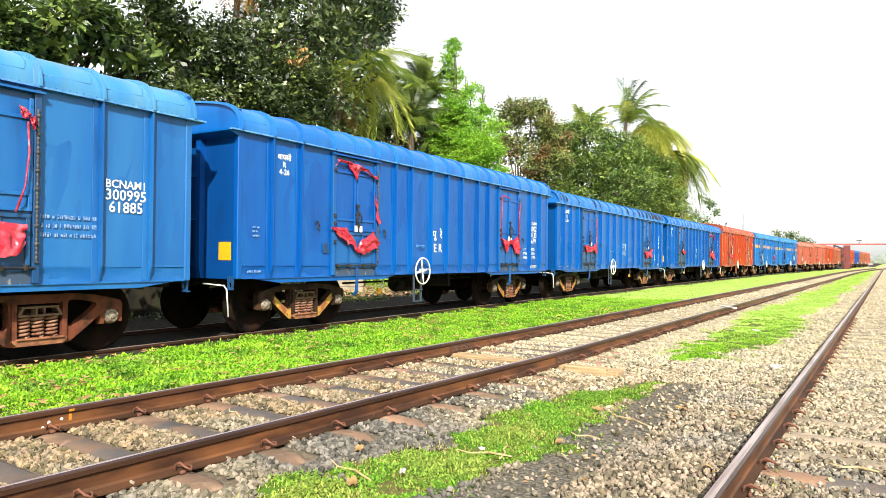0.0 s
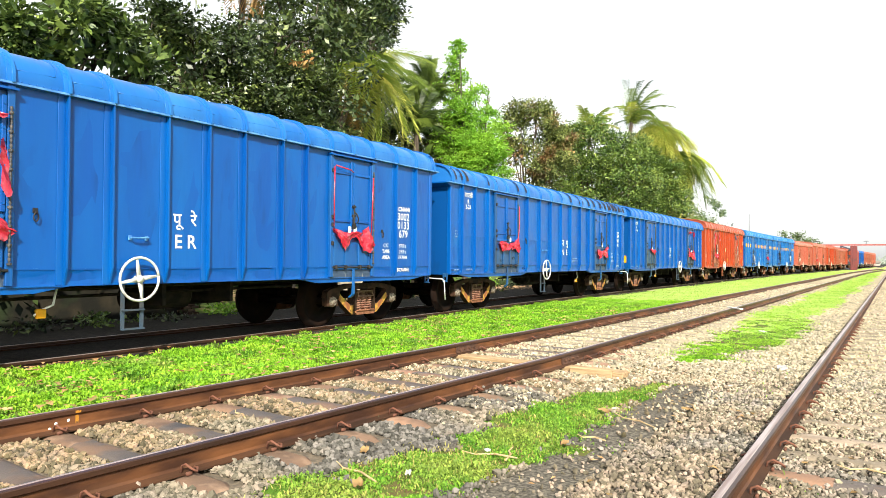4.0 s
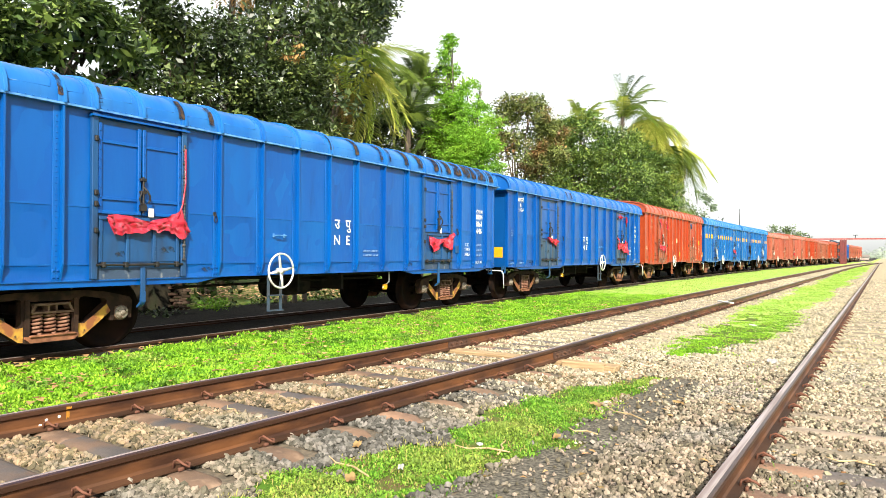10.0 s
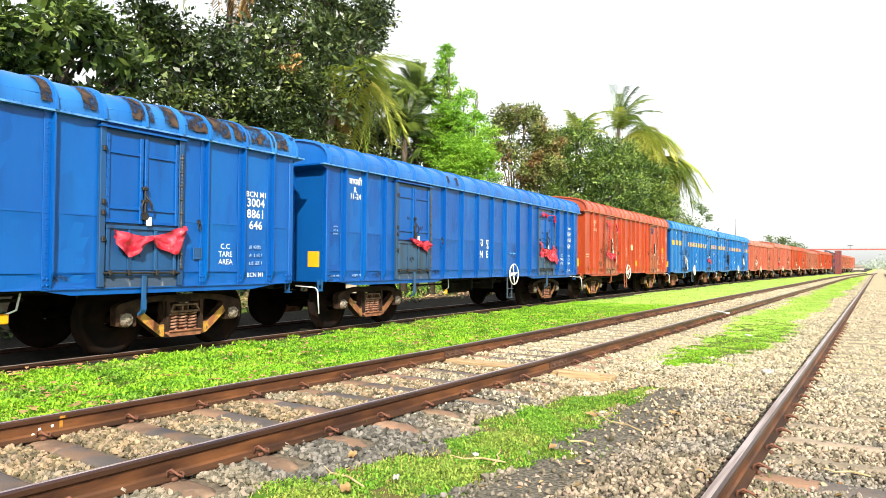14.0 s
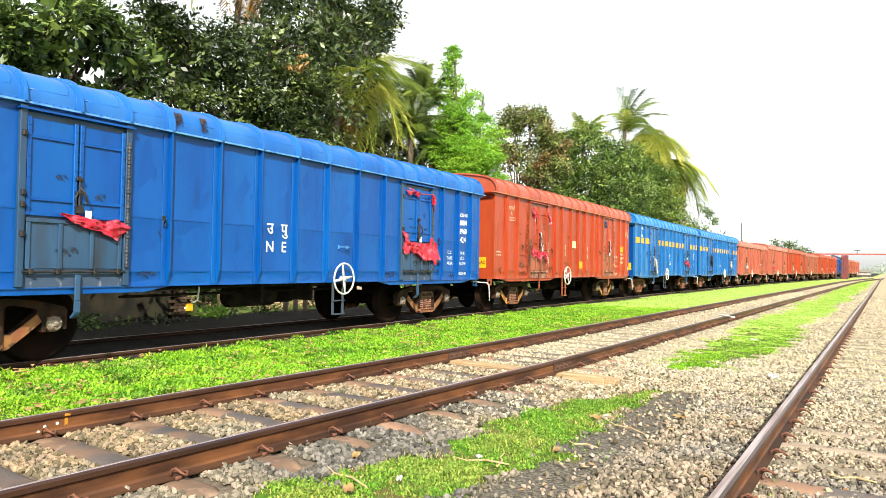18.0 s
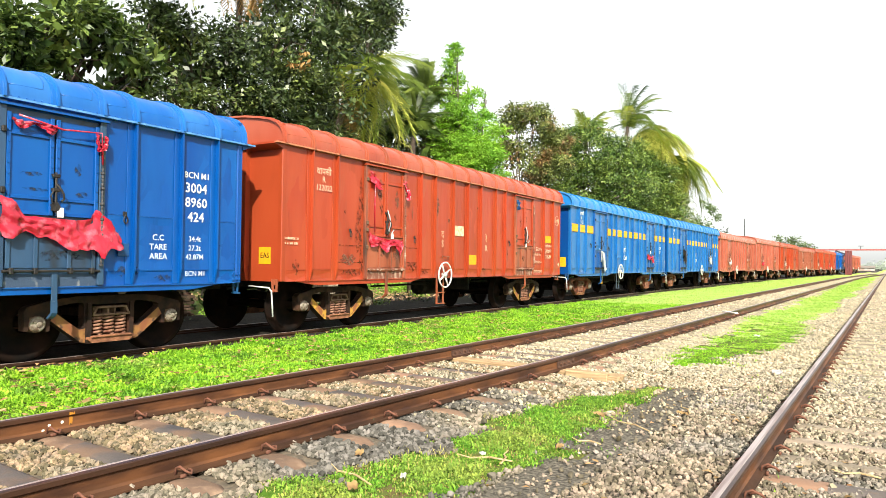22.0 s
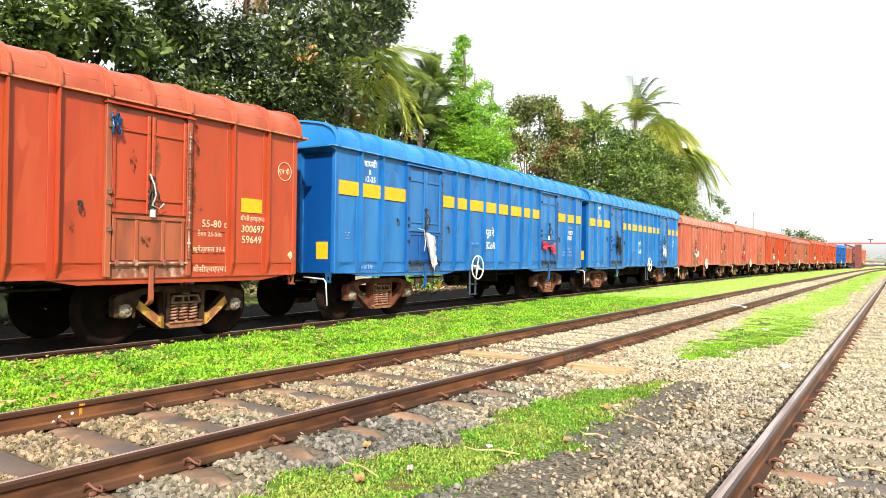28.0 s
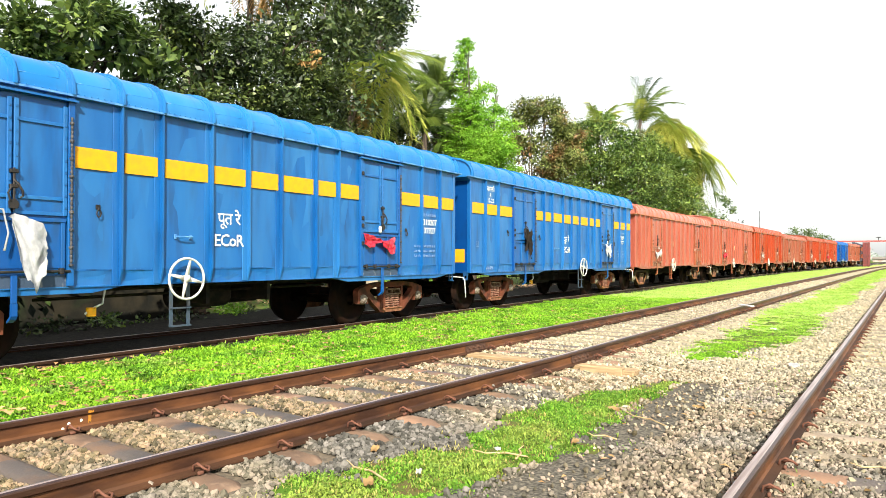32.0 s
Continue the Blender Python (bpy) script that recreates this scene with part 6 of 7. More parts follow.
# ---- ballast ----
ICO = [(0, 0, 1), (0.894, 0, 0.447), (0.276, 0.851, 0.447), (-0.724, 0.526, 0.447), (-0.724, -0.526, 0.447), (0.276, -0.851, 0.447),
       (0.724, 0.526, -0.447), (-0.276, 0.851, -0.447), (-0.894, 0, -0.447), (-0.276, -0.851, -0.447), (0.724, -0.526, -0.447)]
ICOF = [(0, 1, 2), (0, 2, 3), (0, 3, 4), (0, 4, 5), (0, 5, 1), (1, 6, 2), (2, 7, 3), (3, 8, 4), (4, 9, 5), (5, 10, 1), (2, 6, 7), (3, 7, 8), (4, 8, 9), (5, 9, 10), (1, 10, 6)]


def stones(name, places, sizes, material, label):
    """Broken stones: one mesh, every stone with its own uneven shape."""
    rng = np.random.default_rng(7)
    n = len(places)
    P = np.asarray(places, float)
    base = np.asarray(ICO)
    v = base[None] * (1 + rng.uniform(-0.42, 0.42, (n, len(ICO), 1)))
    v = v * rng.uniform(0.55, 1.0, (n, 1, 3)) * np.asarray(sizes)[:, None, None]
    a, b = rng.uniform(0, math.tau, n), rng.uniform(-0.6, 0.6, n)
    ca, sa, cb, sb = np.cos(a), np.sin(a), np.cos(b), np.sin(b)
    x, y, z = v[..., 0], v[..., 1], v[..., 2]
    y, z = y * cb[:, None] - z * sb[:, None], y * sb[:, None] + z * cb[:, None]
    x, y = x * ca[:, None] - y * sa[:, None], x * sa[:, None] + y * ca[:, None]
    v = np.stack([x, y, z], -1) + P[:, None]
    f = np.asarray(ICOF)[None] + (np.arange(n) * len(ICO))[:, None, None]
    me = raw_mesh(name, v.reshape(-1, 3), f.reshape(-1, 3), material)
    return tagged(new(name, me), label, "ballast", kind="stuff")


def ballast_weight(x, y):
    """How thickly stones lie at a place."""
    if in_verge(x, y) > 0.45:
        return 0.0
    w = 1.0
    if y < 30:
        if abs(x - mid_rail(y) - 0.874) < 1.38 and min(abs(y - q) for q in ysl) < 0.15:
            return 0.0
        if abs(x - RX - 0.874) < 1.36 and abs((y - 4.61 + 0.3175) % 0.635 - 0.3175) < 0.105:
            return 0.3 if x < RX and y < 7 else 0.45 if y < 7 else 0.5
        if -5.9 < x < -2.85 and abs(y - 8.62) < 0.28:
            return 0.0
    g = in_patch(x, y)
    w *= max(0.0, 1 - 1.25 * g) if y < 10 else max(0.0, 1 - 1.6 * g)
    if -2.24 + 0.10 * noise.noise((x, y * 2, 3)) < x < -1.76 + 0.14 * noise.noise((x, y * 2, 4)) and 2 < y < 8.6:
        w *= 0.07
    elif -2.0 < x < -1.5 and y < 9:
        w *= 0.7
    return w


pl, sz = [[], [], [], []], [[], [], [], []]
r = random.Random(3)
for _ in range(165000):
    y = 1.8 + 9.0 * r.random() ** 1.2 if r.random() < 0.91 else r.uniform(-4.5, 1.8)
    x = r.uniform(-6.1, min(2.3, 1.2 + abs(y) * 0.16))
    if r.random() > ballast_weight(x, y):
        continue
    s = r.uniform(0.016, 0.029) if r.random() < 0.92 else r.uniform(0.029, 0.038)
    edge = mid_rail(y) + GAUGE + 0.3 * noise.noise((x * 1.1, y * 1.1, 8))
    if x > -2.1:
        s *= 0.8
    elif -2.5 < x < -1.8 and y < 9.5 and in_patch(x, y) < 0.2:
        s *= 0.6
    bed = 1 if x < edge - 0.1 or x < -1.9 and y > 6.6 + 1.8 * noise.noise((x, y, 31)) else 2 if x > -2.1 + 0.4 * noise.noise((x * 1.4, y * 1.4, 2)) else 0
    # more stones take the haze-paled colour with distance
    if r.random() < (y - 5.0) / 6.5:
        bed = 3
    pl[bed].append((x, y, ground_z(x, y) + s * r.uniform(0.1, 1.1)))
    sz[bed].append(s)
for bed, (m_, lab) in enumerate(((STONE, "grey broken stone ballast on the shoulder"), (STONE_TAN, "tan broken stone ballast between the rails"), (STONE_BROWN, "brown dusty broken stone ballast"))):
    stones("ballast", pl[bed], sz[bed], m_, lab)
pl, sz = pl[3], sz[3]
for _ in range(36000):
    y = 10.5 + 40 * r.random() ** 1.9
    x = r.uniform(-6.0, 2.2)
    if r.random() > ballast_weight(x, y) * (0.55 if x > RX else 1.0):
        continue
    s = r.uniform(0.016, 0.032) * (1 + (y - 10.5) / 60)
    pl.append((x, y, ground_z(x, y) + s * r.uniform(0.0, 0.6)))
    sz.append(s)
stones("far_ballast", pl, sz, STONE_FAR, "broken stone ballast up the line, paled for haze")

# ---- grass ----
def blades(name, places, lengths, widths, material, label, flat=False):
    """Blades or small round leaves, one mesh: each a bent strip of two faces."""
    rng = np.random.default_rng(11)
    n = len(places)
    P = np.asarray(places, float)
    L, B = np.asarray(lengths)[:, None], np.asarray(widths)[:, None]
    a = rng.uniform(0, math.tau, n)
    lean = rng.uniform(0.4, 1.5, n)[:, None]
    d = np.stack([np.cos(a), np.sin(a), np.zeros(n)], 1)
    s = np.stack([-np.sin(a), np.cos(a), np.zeros(n)], 1)
    up = np.array([0, 0, 1.0])
    m = P + L * 0.55 * (up * np.cos(lean * 0.5) + d * np.sin(lean * 0.5))
    t = m + L * 0.5 * (up * np.cos(lean * 1.3) + d * np.sin(lean * 1.3))
    if flat:
        curl = rng.uniform(0.02, 0.25, n)[:, None]
        m = P + L * (d * 0.5 + up * curl)
        t = P + L * (d + up * rng.uniform(-0.1, 0.2, n)[:, None])
    v = np.stack([P, m + s * B * 0.6, t, m - s * B * 0.6], 1)
    k = np.arange(n)[:, None] * 4
    tri = np.concatenate([k + np.array([[0, 1, 3]]), k + np.array([[3, 1, 2]])])
    me = raw_mesh(name, v.reshape(-1, 3), tri, material)
    return tagged(new(name, me), label, "grass", kind="stuff")


def sow(n, y0, y1, x0, x1, weight, seed, power=1.4):
    r = random.Random(seed)
    out = []
    for _ in range(n):
        y = y0 + (y1 - y0) * r.random() ** power
        x = r.uniform(x0, x1) + 0
        clump = 0.40 + 1.2 * noise.noise((x * 1.7, y * 1.7, seed)) + 0.9 * noise.noise((x * 5.3, y * 5.3, seed))
        if r.random() < weight(x, y) * max(0.03, min(1, clump + 0.30)):
            out.append((x, y, ground_z(x, y) - 0.005 + max(0, clump) * r.uniform(0, 0.045)))
    return out


r = random.Random(5)
pts = sow(380000, 1.0, 24, -9.9, -5.4, in_verge, 1, 1.5) + sow(50000, -8, 1.0, -9.9, -5.2, in_verge, 7, 1.0)
blades("verge_grass", pts, [r.uniform(0.022, 0.056) * (0.6 + 0.8 * max(0, 0.5 + noise.noise((p[0] * 1.5, p[1] * 1.5, 4)))) for p in pts], [r.uniform(0.008, 0.021) for p in pts], GRASS, "bright green low grass and clover verge")
for lo, hi, n, material, label in ((0.04, 0.078, 1900, GRASS, "taller bright tufts in the verge"), (0.035, 0.07, 1500, GRASS_PATCH, "darker leafy weeds in the verge")):
    pts = []
    while len(pts) < n * 26:
        y = 1.5 + 20 * r.random() ** 1.4
        x = r.uniform(train_x(y) + 1.08, mid_rail(y) - 0.22)
        if x < train_x(y) + 1.3 and noise.noise((x * 2.1, y * 2.1, 41)) < 0.05 or noise.noise((x * 1.3, y * 1.3, n)) < 0.0:
            continue
        w = r.uniform(0.02, 0.07)
        pts += [(x + r.gauss(0, w), y + r.gauss(0, w), ground_z(x, y) + r.uniform(0.0, 0.03)) for _ in range(r.randint(14, 38))]
    blades("grass_tufts", pts, [r.uniform(lo, hi) for p in pts], [r.uniform(0.014, 0.027) for p in pts], material, label)
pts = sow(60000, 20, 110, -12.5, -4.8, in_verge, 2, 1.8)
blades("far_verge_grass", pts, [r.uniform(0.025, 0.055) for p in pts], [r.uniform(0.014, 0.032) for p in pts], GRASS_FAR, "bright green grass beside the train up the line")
pts = sow(180000, 2.0, 9.5, -3.9, -1.8, lambda x, y: in_patch(x, y) ** 2 * 0.9, 3, 1.3) + sow(40000, -4.5, 2.0, -3.9, -1.8, in_patch, 5, 1.0)
blades("patch_grass", pts, [r.uniform(0.012, 0.040) for p in pts], [r.uniform(0.007, 0.017) for p in pts], GRASS_PATCH, "green grass patch between the tracks")
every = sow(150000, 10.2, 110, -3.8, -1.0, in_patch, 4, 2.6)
# the share of haze-paled blades grows with distance
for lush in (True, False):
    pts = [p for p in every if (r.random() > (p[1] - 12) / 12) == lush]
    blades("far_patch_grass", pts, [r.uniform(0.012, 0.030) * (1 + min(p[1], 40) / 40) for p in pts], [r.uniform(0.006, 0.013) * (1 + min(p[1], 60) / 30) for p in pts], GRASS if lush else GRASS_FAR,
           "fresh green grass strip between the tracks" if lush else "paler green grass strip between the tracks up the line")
pts = sow(26000, 2.0, 9.5, -3.9, -1.2, lambda x, y: in_patch(x, y) * 0.8, 13, 1.5) + sow(26000, 1.5, 18, -9.0, -5.5, lambda x, y: in_verge(x, y) * 0.18, 14, 1.4)
blades("dry_grass", pts, [r.uniform(0.02, 0.06) for p in pts], [r.uniform(0.003, 0.008) for p in pts], mat("straw_blade", (0.36, 0.33, 0.10), rough=0.8, spec=0.1, island=0.4, trans=0.2), "withered straw-coloured blades in the grass")
pts = sow(26000, 2.0, 16, -2.4, 2.2, lambda x, y: 0.3 * max(0, noise.noise((x * 1.3, y * 1.3, 9))), 6)
blades("weeds", pts, [r.uniform(0.02, 0.05) for p in pts], [r.uniform(0.008, 0.016) for p in pts], GRASS_PATCH, "thin green weeds among the stones")

# ---- trees ----
def leaf_cloud(centers, radii, n, size, seed, aspect=0.45, droop=0.3):
    """Leaves in sprays about the twigs of uneven clumps."""
    rng = np.random.default_rng(seed)
    C, R = np.asarray(centers, float), np.asarray(radii, float)
    k = rng.choice(len(C), n, p=(R ** 2) / (R ** 2).sum())
    d = rng.normal(size=(n, 3)) * np.array([1, 1, 0.55])
    d *= np.minimum(1, 1.5 / np.linalg.norm(d, axis=1))[:, None]
    P = C[k] + d * R[k][:, None]
    u = d * 0.6 + rng.normal(scale=0.7, size=(n, 3)) + np.array([0, 0, -droop])
    u /= np.linalg.norm(u, axis=1)[:, None]
    w = np.cross(u, rng.normal(size=(n, 3)) + np.array([0, 0, 1.5]))
    w /= np.linalg.norm(w, axis=1)[:, None]
    s = (size * rng.uniform(0.6, 1.3, n))[:, None]
    v = np.stack([P, P + u * s * 0.5 + w * s * aspect * 0.5, P + u * s, P + u * s * 0.5 - w * s * aspect * 0.5], 1)
    return v.reshape(-1, 3), (np.arange(n)[:, None] * 4 + np.array([[0, 1, 2, 3]]))


def crown_mesh(clumps, base, n, size, seed, material, aspect=0.45, per=16, flat=0.45, core=0.07, droop=0.15, deep=1.6, hollow=0.0):
    """A crown: sprays of leaves set about the outer shell of uneven clumps, shaded leaves inside them and in a second layer behind."""
    rng = np.random.default_rng(seed)
    K = np.asarray(clumps, float)
    C, R = K[:, :3] - np.asarray(base), K[:, 3]
    if deep:
        back = C + np.stack([-rng.uniform(0.7, 1.3, len(C)) * deep, rng.uniform(-0.6, 0.6, len(C)), rng.uniform(-0.7, 0.1, len(C))], 1)
        front = C + np.stack([rng.uniform(-0.3, 0.5, len(C)), rng.uniform(-0.25, 0.25, len(C)), rng.uniform(-0.15, 0.15, len(C))], 1)
        C, R = np.concatenate([front, back]), np.concatenate([R, R * 0.95])
    share = R ** 2 * np.where(np.arange(len(R)) < len(K), 1.0, 0.32)
    share /= share.sum()
    ns = int(n * (1 - core) / per)
    k = rng.choice(len(C), ns, p=share)
    o = rng.normal(size=(ns, 3)) + np.array([0.25, 0, 0.15])
    o /= np.linalg.norm(o, axis=1)[:, None]
    S = C[k] + o * (R[k] * (0.40 + 0.72 * rng.random(ns) ** 0.7))[:, None] * np.array([1, 1, 0.9])
    # foliage gathers in tufts with hollows between them
    keep = np.array([noise.noise((p[0] * 1.15 + seed, p[1] * 1.15, p[2] * 1.35)) + 0.7 * noise.noise((p[0] * 0.4, p[1] * 0.5 + seed, p[2] * 0.6)) > hollow + 0.25 * (h - 0.5) for p, h in zip(S.tolist(), rng.random(ns))])
    S, o, k = S[keep], o[keep], k[keep]
    ns = len(S)
    rad = np.clip(R[k] * rng.uniform(0.16, 0.36, ns), size * 0.8, size * 3.4)
    q = np.repeat(np.arange(ns), per)
    m = len(q)
    g = rng.normal(size=(m, 3)) * np.array([1, 1, flat])
    g *= np.minimum(1, 1.4 / np.linalg.norm(g, axis=1))[:, None]
    P = S[q] + g * rad[q][:, None] * 0.75
    u = g * 0.8 + o[q] * 0.35 + rng.normal(scale=0.4, size=(m, 3)) + np.array([0, 0, -droop])
    up = o[q] * 0.5 + rng.normal(scale=0.45, size=(m, 3)) + np.array([0, 0, 1.0])
    ln = size * rng.uniform(0.6, 1.3, m)
    nc = int(n * core)
    kc = rng.choice(len(C), nc, p=share)
    P = np.concatenate([P, C[kc] + np.clip(rng.normal(size=(nc, 3)) * 0.33, -0.7, 0.7) * R[kc][:, None]])
    u = np.concatenate([u, rng.normal(size=(nc, 3))])
    up = np.concatenate([up, rng.normal(size=(nc, 3))])
    ln = np.concatenate([ln, size * rng.uniform(1.2, 2.0, nc)])[:, None]
    u /= np.linalg.norm(u, axis=1)[:, None]
    w = np.cross(u, up)
    w /= np.linalg.norm(w, axis=1)[:, None] + 1e-6
    v = np.stack([P, P + u * ln * 0.55 + w * ln * aspect * 0.5, P + u * ln, P + u * ln * 0.55 - w * ln * aspect * 0.5], 1)
    return raw_mesh("crown", v.reshape(-1, 3), np.arange(len(P))[:, None] * 4 + np.array([[0, 1, 2, 3]]), material)


def broadleaf(label, base, height, clumps, n, size, material, seed, trunk_r=0.22, aspect=0.45, per=16, flat=0.45, core=0.07, deep=1.6, limbs=True, wood=None, hollow=0.0):
    """clumps: list of (x, y, z, radius) of the crown, in the world."""
    t = thing("tree", label, "tree", Matrix.Translation(base))
    r = random.Random(seed)
    wood = wood or BARK
    bm = BM()
    top = Vector((r.uniform(-0.4, 0.4), r.uniform(-0.4, 0.4), height * 0.75))
    tube(bm, [(0, 0, -0.2), Vector((0.1, 0.1, height * 0.25)), top * 0.6, top], [trunk_r, trunk_r * 0.8, trunk_r * 0.55, trunk_r * 0.2], 9)
    part("trunk", bm, wood, t, smooth=True)
    for x, y, z, rad in clumps if limbs else ():
        q = Vector((x, y, z)) - Vector(base)
        if math.hypot(q.x, q.y) > 6:
            continue
        a = Vector((0.1, 0.1, min(height * 0.3, max(q.z - 1.0, 0.5)) + r.uniform(0, height * 0.15)))
        bm = BM()
        tube(bm, [a, a.lerp(q, 0.35) + Vector((r.uniform(-0.4, 0.4), r.uniform(-0.4, 0.4), 0.3)), a.lerp(q, 0.7) + Vector((r.uniform(-0.3, 0.3), r.uniform(-0.3, 0.3), 0.1)), q],
             [trunk_r * 0.4, trunk_r * 0.28, trunk_r * 0.17, trunk_r * 0.07], 6)
        for _ in range(3):
            d = Vector((r.gauss(0, 1), r.gauss(0, 1), r.gauss(0.2, 0.7))).normalized() * rad * 0.95
            tube(bm, [a.lerp(q, 0.75), q.lerp(q + d, 0.4) + Vector((0, 0, 0.08)), q + d], [trunk_r * 0.12, trunk_r * 0.09, trunk_r * 0.03], 5)
        part("limb", bm, wood, t, smooth=True)
    attach("crown", crown_mesh(clumps, base, n, size, seed, material, aspect, per, flat, core, deep=deep, hollow=hollow), t)
    return t


def frond_mesh(length, seed, material, curl=1.0, leaflet=0.6, width=0.026):
    """A palm frond: a bowed midrib and hanging leaflets."""
    r = random.Random(seed)
    verts, faces = [], []
    n = 44
    for i in range(n):
        u = i / (n - 1)
        x = length * (u - 0.16 * curl * u * u)
        z = length * (0.35 * u - 0.72 * curl * u * u)
        k = leaflet * math.sin(min(1, u * 1.3 + 0.18) * 2.6) + 0.12
        for sgn in (-1, 1):
            drop = r.uniform(0.5, 1.1)
            p = Vector((x, 0.01 * sgn, z))
            q = p + Vector((0.30 * k, sgn * k * 0.62, -0.45 * k * drop))
            e = q + Vector((0.18 * k, sgn * k * 0.22, -0.55 * k * drop))
            w = Vector((width if leaflet > 1 else width * 0.62, 0, 0.010))
            b = len(verts)
            verts += [p - w, p + w, q + w * 0.8, e, q - w * 0.8]
            faces += [(b, b + 1, b + 2), (b, b + 2, b + 4), (b + 4, b + 2, b + 3)]
        if i:
            b = len(verts)
            verts += [Vector((x, 0, z + 0.02)), Vector((x, 0.02, z)), last[0], last[1]]
            faces += [(b, b + 1, b + 2), (b + 1, b + 3, b + 2)]
        last = (Vector((x, 0, z + 0.02)), Vector((x, 0.02, z)))
    return raw_mesh("frond", [tuple(v) for v in verts], faces, material)


def palm(label, base, height, n, length, seed, lean=(0, 0), dry=3, droop=0.0, leaflet=0.6, leaf=None, wind=(0, 180), rise=75):
    t = thing("palm_tree", label, "palm tree", Matrix.Translation(base))
    r = random.Random(seed)
    top = Vector((lean[0], lean[1], height))
    bm = BM()
    tube(bm, [(0, 0, -0.2), (lean[0] * 0.2, lean[1] * 0.2, height * 0.4), (lean[0] * 0.6, lean[1] * 0.6, height * 0.75), top], [0.2, 0.15, 0.13, 0.12], 9)
    part("trunk", bm, BARK_DARK, t, smooth=True)
    kinds = [frond_mesh(length, seed + k, leaf[k] if isinstance(leaf, tuple) else leaf or FROND, 0.6 + 0.35 * k + droop / 60, leaflet) for k in range(3)]
    old = frond_mesh(length * 0.9, seed + 9, FROND_DRY, 1.5, leaflet * 0.8)
    for i in range(n):
        a = wind[0] + ((i * 0.382 + r.uniform(-0.04, 0.04)) % 1 * 2 - 1) * wind[1]
        up = -(rise - 95 * i / n) + r.uniform(-8, 8)
        attach("frond", kinds[min(2, i * 3 // n)], t, m=Matrix.Translation(top) @ pose(0, 0, 0, r.uniform(-15, 15), up * 0.75 + droop, a))
    for i in range(dry):
        attach("dry_frond", old, t, "withered brown frond", Matrix.Translation(top) @ pose(0, 0, 0, 0, 30 + r.uniform(0, 25), wind[0] + r.uniform(-1, 1) * wind[1]))
    return t


# the dark wood behind the nearer part of the train; every crown clump as x, y, z, radius
broadleaf("large-leaved dark tree with glossy leaves in rosettes", (-16.6, 8.0, -0.2), 9, [(-15.4, 7.1, 5.9, 0.7), (-15.5, 8.2, 5.6, 0.7), (-15.5, 7.7, 6.5, 0.7), (-15.5, 9.0, 6.3, 0.7), (-15.5, 9.8, 6.0, 0.6), (-15.5, 8.7, 6.7, 0.6), (-15.4, 7.0, 4.9, 0.6), (-15.5, 10.1, 5.6, 0.4), (-15.4, 7.6, 4.9, 0.5), (-15.5, 9.4, 5.3, 0.4)], 26000, 0.235, LEAF_GLOSSY, 21, 0.3, 0.40, hollow=0.14, per=9, flat=0.6, core=0.06, deep=1.2, wood=BARK_DARK)
broadleaf("tall dark evergreen tree with dense foliage", (-19.8, 15.5, -0.2), 11, [(-18.9, 13.6, 8.1, 1.1), (-19.0, 14.2, 7.0, 1.1), (-19.0, 15.6, 8.4, 1.3), (-19.0, 16.4, 7.0, 1.3), (-19.0, 15.1, 5.6, 1.0), (-19.1, 17.7, 9.4, 1.4), (-19.1, 18.3, 7.9, 1.4), (-18.9, 13.2, 6.5, 0.8), (-19.1, 17.5, 6.0, 1.1), (-19.1, 19.5, 10.2, 1.2), (-19.2, 20.2, 6.3, 1.0), (-18.9, 12.4, 8.4, 0.7)], 74000, 0.185, LEAF_DARK, 22, 0.34, 0.46, hollow=0.14, wood=BARK_DARK)
broadleaf("tall dark tree with hanging small leaves", (-22.5, 24.0, -0.2), 14, [(-21.8, 23.3, 10.9, 1.6), (-21.8, 25.3, 12.5, 1.6), (-21.9, 26.9, 12.7, 1.3), (-21.7, 22.9, 8.8, 1.4), (-21.7, 21.5, 7.0, 1.2), (-21.8, 24.9, 10.3, 1.2), (-21.9, 26.6, 13.7, 1.3), (-21.8, 24.0, 14.0, 1.6), (-21.6, 20.1, 12.6, 1.4), (-21.8, 24.5, 7.4, 1.2), (-19.6, 23.9, 6.5, 1.1), (-19.6, 25.7, 7.3, 1.0), (-19.7, 27.1, 6.2, 0.9), (-19.4, 27.9, 5.7, 0.7), (-21.9, 27.6, 10.0, 1.2), (-19.3, 25.7, 5.9, 1.0)], 86000, 0.195, LEAF_DARK, 23, 0.4, 0.44, hollow=0.14, wood=BARK_DARK)
palm("coconut palm with dry fronds hanging from the canopy", (-24.0, 19.5, -0.2), 13.2, 10, 2.7, 30, lean=(3.5, -2.2), dry=7)
broadleaf("dark undergrowth tree hung with creepers", (-21.2, 24.5, -0.2), 11, [(-20.3, 24, 8.1, 1.0), (-19.3, 24, 7.2, 0.9), (-15.3, 17.5, 7.7, 0.6), (-14.5, 17.5, 8.5, 0.5), (-15.4, 17.5, 6.4, 0.6), (-14.5, 17.5, 9.4, 0.6), (-15.1, 17.5, 8.8, 0.6), (-15.9, 17.5, 5.4, 0.6), (-21.0, 24, 6.9, 1.1), (-19.7, 24, 6.0, 1.0), (-20.6, 24, 5.5, 1.0), (-20.9, 24, 11.7, 1.1), (-19.8, 24, 12.3, 0.7), (-19.5, 24, 10.8, 0.7), (-20.8, 24, 9.8, 1.0), (-18.6, 25.2, 5.6, 0.8), (-18.0, 25.8, 4.9, 0.8)], 30000, 0.18, LEAF_DARK, 53, 0.2, 0.42, deep=0.8, wood=BARK_DARK)
